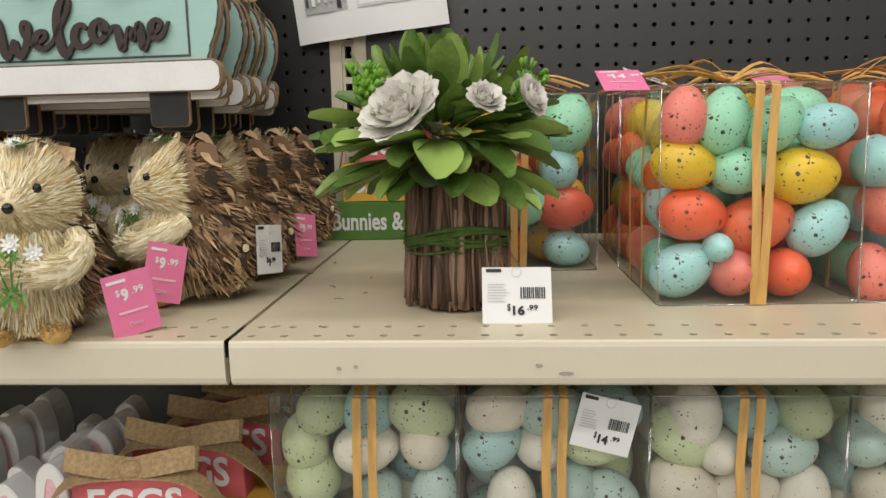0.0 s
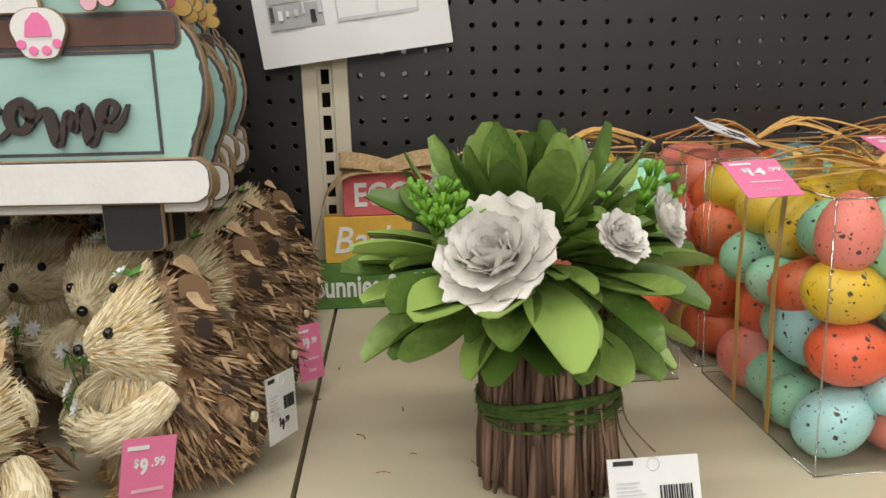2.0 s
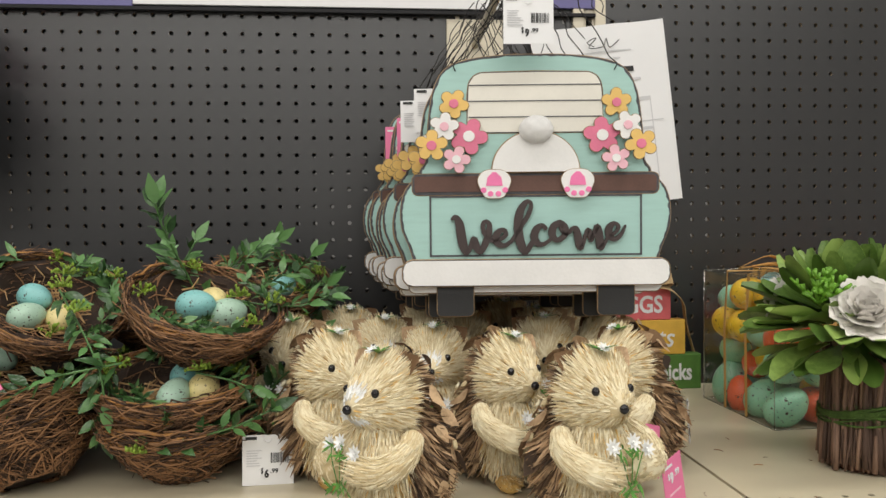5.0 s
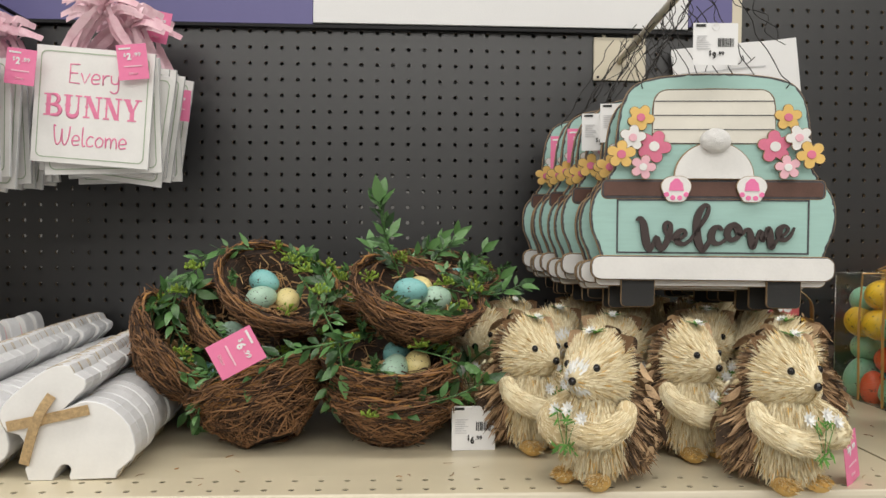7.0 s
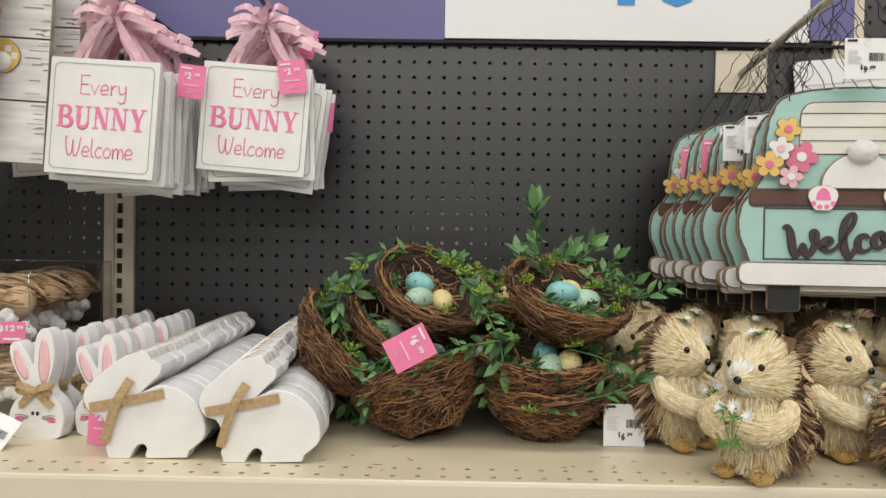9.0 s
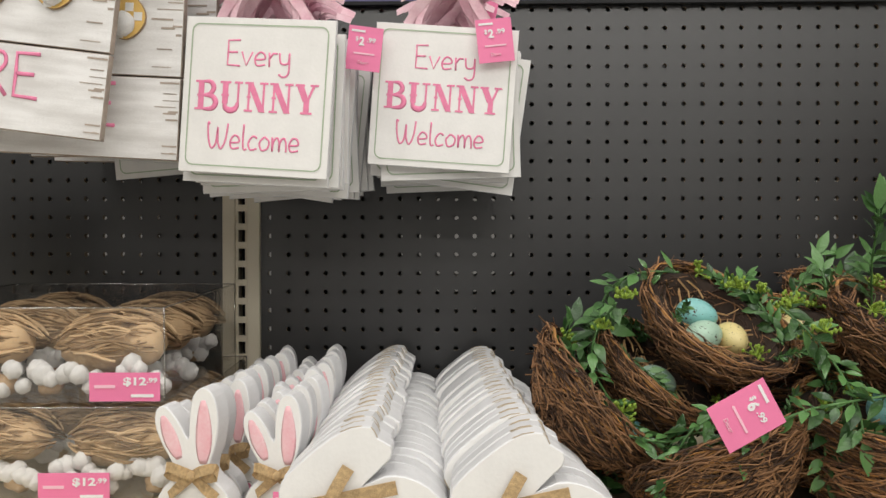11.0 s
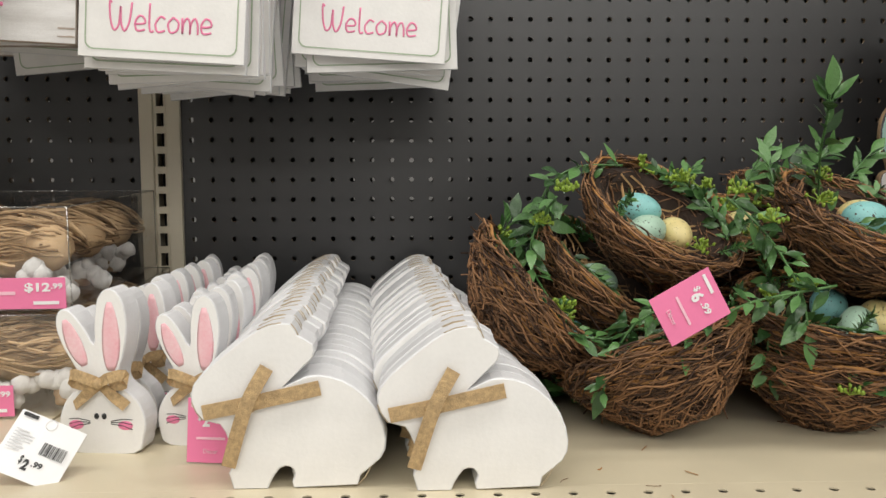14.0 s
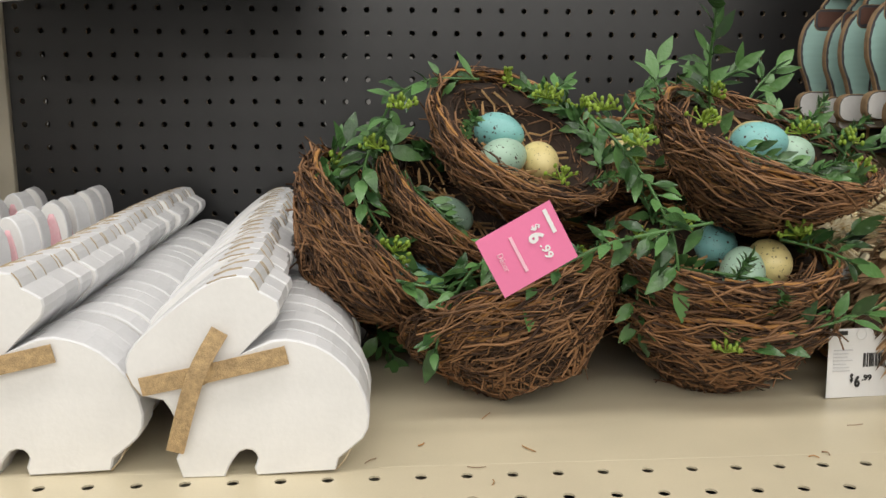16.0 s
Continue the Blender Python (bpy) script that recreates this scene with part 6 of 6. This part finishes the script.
hang_vine(n3, level(-0.345, [(0.505, 1.288), (0.466, 1.287), (0.440, 1.272), (0.428, 1.245), (0.415, 1.222), (0.398, 1.212)]), 0.023, 1, 0)
hang_vine(n3, level(-0.380, [(0.440, 1.262), (0.422, 1.235), (0.418, 1.205), (0.430, 1.180), (0.442, 1.165)]), 0.021, 2, 2)
hang_vine(n3, level(-0.350, [(0.395, 1.228), (0.412, 1.240), (0.436, 1.236)]), 0.024, 3, 0)
hang_vine(n5, [(0.690, -0.335, 1.225), (0.680, -0.355, 1.265), (0.668, -0.380, 1.300), (0.662, -0.400, 1.325), (0.659, -0.41, 1.346)], 0.026, 4, 1)
hang_vine(n5, [(0.700, -0.330, 1.235), (0.730, -0.320, 1.280), (0.752, -0.310, 1.300)], 0.022, 5, 1)
hang_vine(n5, [(0.730, -0.380, 1.245), (0.766, -0.380, 1.238), (0.801, -0.375, 1.237), (0.828, -0.365, 1.246)], 0.021, 6, 2)
hang_vine(n5, [(0.680, -0.330, 1.240), (0.655, -0.330, 1.262), (0.648, -0.320, 1.290)], 0.022, 7, 0)
hang_vine(n5, [(0.735, -0.300, 1.240), (0.770, -0.270, 1.262), (0.790, -0.250, 1.262)], 0.022, 8, 0)
hang_vine(n2, [(0.570, -0.425, 1.262), (0.589, -0.445, 1.240), (0.604, -0.455, 1.216), (0.617, -0.462, 1.188), (0.622, -0.465, 1.158)], 0.024, 9, 2)
hang_vine(n2, [(0.548, -0.350, 1.270), (0.562, -0.345, 1.282), (0.570, -0.340, 1.285)], 0.015, 19, 1)
hang_vine(n1, level(-0.470, [(0.640, 1.196), (0.599, 1.189), (0.570, 1.182), (0.542, 1.168), (0.521, 1.152)]), 0.023, 10, 0)
hang_vine(n1, level(-0.455, [(0.510, 1.178), (0.488, 1.163), (0.474, 1.140), (0.465, 1.112)]), 0.021, 11, 1)
hang_vine(n1, level(-0.440, [(0.440, 1.155), (0.470, 1.150), (0.500, 1.158), (0.530, 1.150)]), 0.021, 12, 0)
hang_vine(n3, level(-0.345, [(0.425, 1.115), (0.428, 1.092), (0.440, 1.072)]), 0.022, 13, 0)
hang_vine(n3, level(-0.315, [(0.440, 1.110), (0.450, 1.088), (0.470, 1.075)]), 0.022, 23, 0)
hang_vine(n7, level(-0.465, [(0.645, 1.108), (0.704, 1.122), (0.742, 1.132), (0.774, 1.146)]), 0.024, 14, 1)
hang_vine(n6, level(-0.440, [(0.700, 1.180), (0.731, 1.172), (0.756, 1.162)]), 0.020, 15, 1)
hang_vine(n6, level(-0.430, [(0.622, 1.185), (0.610, 1.165), (0.606, 1.140), (0.610, 1.120)]), 0.022, 16, 1)
hang_vine(n8, [(0.625, -0.27, 1.240), (0.650, -0.265, 1.272), (0.670, -0.26, 1.305)], 0.023, 17, 1)
hang_vine(n8, [(0.600, -0.29, 1.245), (0.585, -0.300, 1.262), (0.575, -0.31, 1.272)], 0.018, 18, 2)
for k, (x, y, z) in enumerate(((0.70, -0.22, 1.275), (0.74, -0.20, 1.290), (0.78, -0.18, 1.270), (0.80, -0.22, 1.235), (0.72, -0.12, 1.285), (0.79, -0.25, 1.180), (0.80, -0.28, 1.13), (0.79, -0.33, 1.10), (0.77, -0.36, 1.16))):
    hang_vine(n11, [(x - 0.02, y + 0.01, z - 0.035), (x, y, z - 0.008), (x + 0.022, y - 0.012, z + 0.012)], 0.023, 40 + k, k % 3 == 0)
pink_tag(pose(0.5405, -0.487, 1.209, 0, 62, 0) @ pose(0, 0, 0, -6), "6", "99", "pink price card on the piled nests", 0.038, 0.050)
white_tag(on_shelf(0.771, -0.418, 6, 0.0497, -4, 1), "6", "99", "white price card standing before the nests", 0.0, 0.050, 0.0495)
random.seed(78)

# ---- twig vase with leaves and white flowers ----
M["bouq_leaf"] = mat("olive_green_leaf", (0.115, 0.215, 0.035), 0.40, vary=0.30, scale=25, second=(0.30, 0.43, 0.105), random=0.9, bump=0.12, fine=250)
M["bouq_petal"] = mat("white_wood_petal", (0.78, 0.75, 0.70), 0.65, vary=0.07, scale=40, bump=0.2)
M["moss"] = mat("green_moss_twine", (0.055, 0.105, 0.015), 0.9, vary=0.4, scale=150, bump=0.7, fine=900)
M["stick"] = mat("brown_birch_stick", (0.135, 0.075, 0.050), 0.72, vary=0.45, scale=40, second=(0.28, 0.17, 0.115), random=1.1, stretch=(1, 1, 0.2), bump=0.3)
M["lime"] = mat("lime_green_sprig", (0.14, 0.32, 0.025), 0.5, vary=0.25, scale=80)
M["kernel"] = mat("terracotta_core", (0.14, 0.055, 0.03), 0.8, vary=0.3)
vase = thing("twig_vase_arrangement", "bound twig vase filled with green leaves and white flowers", "flower arrangement", on_shelf(1.389, -0.440, 0, 0.001) @ Matrix.Scale(0.95, 4))
g = Geo()
g.grid([[(0.037 * math.cos(2 * math.pi * k / 24), 0.037 * math.sin(2 * math.pi * k / 24), z) for k in range(24)] for z in (0.0, 0.128)], 0, True, True, True)
part("inner_pot", g, M["kernel"], vase)
for k in range(210):
    a = 2 * math.pi * k / 105 + random.uniform(-0.03, 0.03)
    r = (0.0400 if k < 105 else 0.0432) + random.uniform(-0.002, 0.0035)
    lean = random.uniform(-0.16, 0.16)
    z0, z1 = random.uniform(0.0, 0.010), random.uniform(0.112, 0.140)
    g = Geo()
    n = 5
    pts = [(r * (1.06 - 0.10 * min(1, j / n * 1.3) + 0.0 * j) * math.cos(a + lean * j / n), r * (1.06 - 0.10 * min(1, j / n * 1.3)) * math.sin(a + lean * j / n), z0 + (z1 - z0) * j / n) for j in range(n + 1)]
    pts = [(x + random.uniform(-0.0014, 0.0014), y + random.uniform(-0.0014, 0.0014), z) for x, y, z in pts]
    g.tube(pts, random.choice((0.0010, 0.0013, 0.0017, 0.0022, 0.0030)), 6)
    part("stick", g, M["stick"], vase)
for k in range(7):
    g = Geo()
    z, w = 0.054 + 0.0022 * k, random.uniform(0, 6)
    g.tube([(0.0480 * math.cos(a), 0.0480 * math.sin(a), z + 0.004 * math.sin(a * 2 + w) + 0.004 * math.cos(a + 1)) for a in (2 * math.pi * j / 40 for j in range(41))], random.uniform(0.0012, 0.0022), 6)
    part("moss_twine", g, M["moss"], vase, "green moss twine")
g = Geo()
for k in range(420):
    a = random.uniform(0, 6.28)
    z = 0.061 + 0.004 * math.sin(a * 2) + random.uniform(-0.009, 0.009)
    g.strand((0.0485 * math.cos(a), 0.0485 * math.sin(a), z), (-math.sin(a) + 0.4 * math.cos(a), math.cos(a) + 0.4 * math.sin(a), random.uniform(-0.6, 0.6)), random.uniform(0.004, 0.010), 0.0003)
tagged(part("moss_fibre", g, M["moss"], vase), kind="stuff")


def big_leaf(base, way, nrm, L, W, cup, droop):
    """A broad leaf with a narrow foot and a rounded end, folded along its middle rib."""
    base, d = Vector(base), Vector(way).normalized()
    w = d.cross(Vector(nrm))
    w = w.normalized() if w.length > 1e-3 else d.orthogonal().normalized()
    u = w.cross(d)
    twist = random.uniform(-0.4, 0.4)
    top = []
    for i in range(10):
        t = i / 9
        h = W / 2 * max(0.03, math.sin(math.pi * min(t, 0.975) ** 1.75)) ** 0.55
        ww = w * math.cos(twist * t) + u * math.sin(twist * t)
        uu = u * math.cos(twist * t) - w * math.sin(twist * t)
        c = base + d * (L * t) - u * (droop * L * t * t)
        top.append([c - ww * h + uu * cup * h, c - ww * h * 0.5 + uu * cup * h * 0.35, c - uu * 0.0006, c + ww * h * 0.5 + uu * cup * h * 0.35, c + ww * h + uu * cup * h])
    g = Geo()
    g.grid(top, 0, False, True)
    g.grid([[p - u * 0.0005 for p in r[::-1]] for r in top], 0, False, True)
    return part("leaf", g, M["bouq_leaf"], vase)


crown = Vector((-0.016, 0.004, 0.150))
for ring, (count, elev, L, spread) in enumerate(((24, -22, 0.078, 0.024), (28, -4, 0.088, 0.022), (26, 16, 0.084, 0.020), (22, 38, 0.076, 0.018), (17, 60, 0.070, 0.014), (10, 80, 0.064, 0.010))):
    for k in range(count):
        a = 2 * math.pi * (k + 0.5 * (ring % 2)) / count + random.uniform(-0.12, 0.12)
        e = radians(elev + random.uniform(-9, 9))
        d = Vector((math.cos(a) * math.cos(e), math.sin(a) * math.cos(e), math.sin(e)))
        base = crown + Vector((math.cos(a), math.sin(a), 0)) * spread + Vector((0, 0, -0.012 if ring == 0 else 0.004 * ring))
        LL = L * random.uniform(0.80, 1.12) * (1.04 if d.x > 0.3 else 1.0)
        if d.y < -0.3 and ring in (2, 3):
            LL *= 0.72
        nrm = Vector((-d.x * d.z, -d.y * d.z, 1.0)) if ring < 3 else Vector((d.x, d.y, 0.3))
        big_leaf(base + d * 0.010, d, nrm, LL, LL * random.uniform(0.33, 0.46), random.uniform(0.1, 0.55), random.uniform(-0.12, 0.22))
for k in range(26):
    a = random.uniform(-2.9, -0.2)
    e = radians(random.uniform(-15, 35))
    d = Vector((math.cos(a) * math.cos(e), math.sin(a) * math.cos(e), math.sin(e)))
    big_leaf(crown + d * 0.035 + Vector((0, 0, random.uniform(-0.012, 0.02))), d + Vector((0, 0, -0.1)), Vector((0, -0.4, 1)), random.uniform(0.035, 0.055), random.uniform(0.016, 0.024), 0.4, 0.15)


def wood_flower(c, n, r, seed):
    rnd = random.Random(seed)
    c, n = Vector(c), Vector(n).normalized()
    a0 = n.orthogonal().normalized()
    b0 = n.cross(a0)
    f = part("white_flower", Geo_flower_heart(c, n, r), M["bouq_petal"], vase, "white shaved-wood flower")
    for ring, (count, rr, lift, base) in enumerate(((9, 1.0, 0.25, 0.20), (8, 0.94, 0.62, 0.16), (7, 0.86, 1.15, 0.12), (6, 0.74, 2.0, 0.08), (4, 0.62, 3.5, 0.04))):
        for k in range(count):
            t = 2 * math.pi * (k + 0.5 * (ring % 2)) / count + rnd.uniform(-0.15, 0.15)
            d = (a0 * math.cos(t) + b0 * math.sin(t) + n * lift).normalized()
            side = (a0 * -math.sin(t) + b0 * math.cos(t))
            up = side.cross(d)
            if up.dot(n) < 0:
                up = -up
            g = Geo()
            rows_p = []
            L, W = r * rr * rnd.uniform(0.9, 1.1), r * rr * 0.95
            for i in range(6):
                u = i / 5
                h = W / 2 * (0.30 + 0.78 * math.sin(min(1.0, u * 1.12) * 1.75)) * (1 - 0.35 * max(0, u - 0.75) / 0.25)
                row = []
                for j in range(7):
                    v = j / 6 * 2 - 1
                    edge = 0.09 * rnd.uniform(-1, 1) * L if i == 5 else 0
                    row.append(c + (a0 * math.cos(t) + b0 * math.sin(t)) * r * base + d * (L * u + edge - 0.10 * L * v * v * u) + side * (h * v) + up * (0.20 * h * v * v + 0.16 * L * u * u))
                rows_p.append(row)
            g.grid(rows_p, 0, False, True)
            g.grid([[p - up * 0.0006 for p in row[::-1]] for row in rows_p], 0, False, True)
            part("petal", g, M["bouq_petal"], f)
    return f


def Geo_flower_heart(c, n, r):
    g = Geo()
    g.blob(c + n * r * 0.05, (r * 0.10, r * 0.10, r * 0.10), None, 10, 8, 0, 0.2)
    return g


wood_flower((-0.040, -0.062, 0.172), (-0.35, -0.62, 0.70), 0.034, 1)
wood_flower((0.028, -0.070, 0.184), (0.35, -0.60, 0.65), 0.0155, 2)
wood_flower((0.066, -0.030, 0.186), (0.75, -0.50, 0.40), 0.017, 3)
wood_flower((-0.060, 0.055, 0.182), (-0.7, 0.6, 0.4), 0.028, 4)
for x, y, z, s in ((-0.076, -0.034, 0.203, 1), (0.056, -0.006, 0.205, 2)):
    g = Geo()
    rnd = random.Random(s)
    for k in range(13 if s == 1 else 5):
        a, tilt = rnd.uniform(0, 6.28), rnd.uniform(0.1, 0.9)
        d = Vector((math.cos(a) * tilt, math.sin(a) * tilt - 0.2, 1 - tilt * 0.6)).normalized()
        p = [Vector((x, y, z - 0.02)) + d * 0.030 * q / 3 for q in range(4)]
        g.tube(p, 0.0013, 5)
        for q in (1, 2, 3):
            for b in range(3):
                o = Vector((rnd.uniform(-1, 1), rnd.uniform(-1, 1), rnd.uniform(0, 1))).normalized()
                g.tube([p[q], p[q] + (o + d) * 0.0055], 0.0017, 5)
    tagged(part("green_sprig", g, M["lime"], vase, "bright lime plastic sprig"), kind="stuff")
for k in range(3):
    g = Geo()
    a = -1.0 + 0.35 * k
    g.tube(smooth_path([(0.050 * math.cos(a), 0.050 * math.sin(a), 0.066), (0.054 * math.cos(a), 0.055 * math.sin(a), 0.045), (0.066 * math.cos(a) + 0.004 * k, 0.066 * math.sin(a), 0.022)], 4), 0.0007, 4)
    part("loose_twig", g, M["stick"], vase)
white_tag(on_shelf(1.440, -0.503, 4, 0.0425, -22, 1), "16", "99", "white price card leaning on the twig vase", 0.0, 0.056, 0.046)

# ---- clear boxes of straw bunnies at the far end ----
M["straw_box"] = mat("golden_straw", (0.42, 0.26, 0.12), 0.8, vary=0.35, scale=80, second=(0.66, 0.46, 0.26), island=0.9, bump=0.3)


def straw_box(x, y, z, seed, label, label_x):
    rnd = random.Random(seed)
    w, d, h = 0.285, 0.295, 0.0925
    ob = thing("straw_bunny_box", label, "gift box", pose(x, y, z, 1.3, 0, 3), "stacked clear boxes")
    for quad in ([(0, 0, 0), (w, 0, 0), (w, 0, h), (0, 0, h)], [(w, 0, 0), (w, d, 0), (w, d, h), (w, 0, h)], [(0, 0, 0), (0, d, 0), (0, d, h), (0, 0, h)], [(0, 0, h), (w, 0, h), (w, d, h), (0, d, h)], [(0, d, 0), (w, d, 0), (w, d, h), (0, d, h)], [(0, 0, 0.0005), (w, 0, 0.0005), (w, d, 0.0005), (0, d, 0.0005)]):
        g = Geo()
        g.v += quad
        g.face((0, 1, 2, 3))
        part("film_panel", g, M["film_gloss"], ob, "clear plastic panel").visible_shadow = False
    ends = [(0, 0), (w, 0), (w, d), (0, d)]
    for k in range(4):
        (ax, ay), (bx, by) = ends[k], ends[(k + 1) % 4]
        for path in ([(ax, ay, 0.001), (ax, ay, h)], [(ax, ay, h), (bx, by, h)]):
            g = Geo()
            g.tube(path, 0.0007, 6, 0, 1.0, (0.3, 0.4, 0.86))
            part("film_fold", g, M["film_edge"], ob, "folded plastic edge").visible_shadow = False
    for r in range(3):
        for c in range(2):
            bx, by = 0.075 + 0.135 * c, 0.055 + 0.095 * r
            g = Geo()
            g.blob((bx, by, 0.046), (0.050, 0.036, 0.026), None, 16, 10, 0, 0.15)
            g.blob((bx + 0.042, by - 0.012, 0.052), (0.022, 0.022, 0.022), None, 14, 9, 0, 0.15)
            for k in range(150):
                v, fat = rnd.uniform(-0.25, 3.4), rnd.uniform(0.98, 1.16)
                wave, phase = rnd.uniform(0.05, 0.16), rnd.uniform(0, 6.28)
                x0, x1 = sorted((rnd.uniform(-1.12, 1.10), rnd.uniform(-1.12, 1.10)))
                line = []
                for q in range(9):
                    u = x0 + (x1 - x0) * q / 8
                    rr = math.sqrt(max(0.10, 1.2 - u * u)) * fat
                    ang = v + wave * math.sin(phase + 5 * u)
                    line.append((bx + 0.012 + u * 0.056, by + 0.036 * rr * math.cos(ang), min(0.048 + 0.030 * rr * math.sin(ang), h - 0.004)))
                g.tube(line, rnd.uniform(0.0007, 0.0016), 4, 0, cap=False)
            part("straw_bunny", g, M["straw_box"], ob, "bound golden straw bunny")
            for k in range(18):
                b = Geo()
                b.blob((bx - 0.056 + 0.0072 * k, by - 0.036 + rnd.uniform(-0.006, 0.004), 0.013 + rnd.uniform(-0.003, 0.022)), (rnd.uniform(0.007, 0.011),) * 3, None, 10, 7, 0, 0.25)
                part("white_pompom", b, M["pompom"], ob, "white fluffy ball")
            for k in range(2):
                b = Geo()
                b.blob((bx - 0.045 + 0.09 * k, by - 0.030, 0.014), (0.013, 0.012, 0.011), None, 10, 7, 0, 0.3)
                part("brown_foot", b, M["dryleaf"], ob)
    for px, pz, py in ((label_x, 0.002, -0.0012),):
        g = Geo()
        g.box(px, py - 0.0006, pz, px + 0.068, py, pz + 0.028, bev=0.0002)
        lab = part("price_label", g, M["pink"], ob, "pink price label")
        part("price_figure", fit_text("$12", 0.022, 0.009, M["card"], bold=0.0015), None, lab, "", pose(px + 0.044, py - 0.001, pz + 0.019))
        part("price_cents", fit_text(".99", 0.010, 0.005, M["card"], bold=0.001), None, lab, "", pose(px + 0.0605, py - 0.001, pz + 0.0205))
        part("logo_bar", bar(px + 0.040, pz + 0.004, px + 0.062, pz + 0.007, py - 0.0008), M["card"], lab)
        part("name_bar", bar(px + 0.005, pz + 0.013, px + 0.025, pz + 0.016, py - 0.0008), M["palepink"], lab)
    return ob


SBL = "clear box of straw bunnies and white pompoms, pink price label"
straw_box(-0.252, -0.352, deck(-0.36) + 0.001, 1, SBL, 0.150)
straw_box(-0.270, -0.344, deck(-0.35) + 0.0955, 2, SBL, 0.213)

# ---- scraps on the shelf ----
for k in range(26):
    x = random.choice((random.uniform(0.42, 0.80), random.uniform(0.45, 0.75), random.uniform(1.23, 1.36), random.uniform(1.10, 1.25)))
    y = random.uniform(-0.55, -0.44) if x < 1 else random.uniform(-0.54, -0.12)
    a, L = random.uniform(0, 3.14), random.uniform(0.003, 0.014)
    g = Geo()
    g.tube(smooth_path([(0, 0, 0.0007), (L * 0.5, random.uniform(-0.002, 0.002), 0.001), (L, 0, 0.0007)], 3), random.uniform(0.00025, 0.0005), 4)
    solid("fallen_twig", g, M["twig"] if k % 3 else M["tantwig"], "small fallen twig scrap on the shelf", "debris", on_shelf(x, y, math.degrees(a)), "fallen scraps")
for k, (x, w) in enumerate(((1.475, 0.012), (1.455, 0.006), (1.305, 0.004), (1.318, 0.003), (0.31, 0.005), (0.92, 0.004))):
    g = Geo()
    n = 7
    g.prism([(w * (j / n - 0.5), -0.001 - 0.0012 * math.sin(3.1 * j / n) * random.uniform(0.5, 1.2)) for j in range(n + 1)] + [(w * (0.5 - j / n), 0.001 * random.uniform(0.3, 1)) for j in range(1, n)], -0.0004, 0.0, 0, 0, 0.0001)
    solid("paint_chip_mark", g, M["plankworn"], "brown chipped paint mark on the shelf lip", "scuff", pose(x, -0.5722, 1.056 + random.uniform(-0.006, 0.004)), "paint chips")
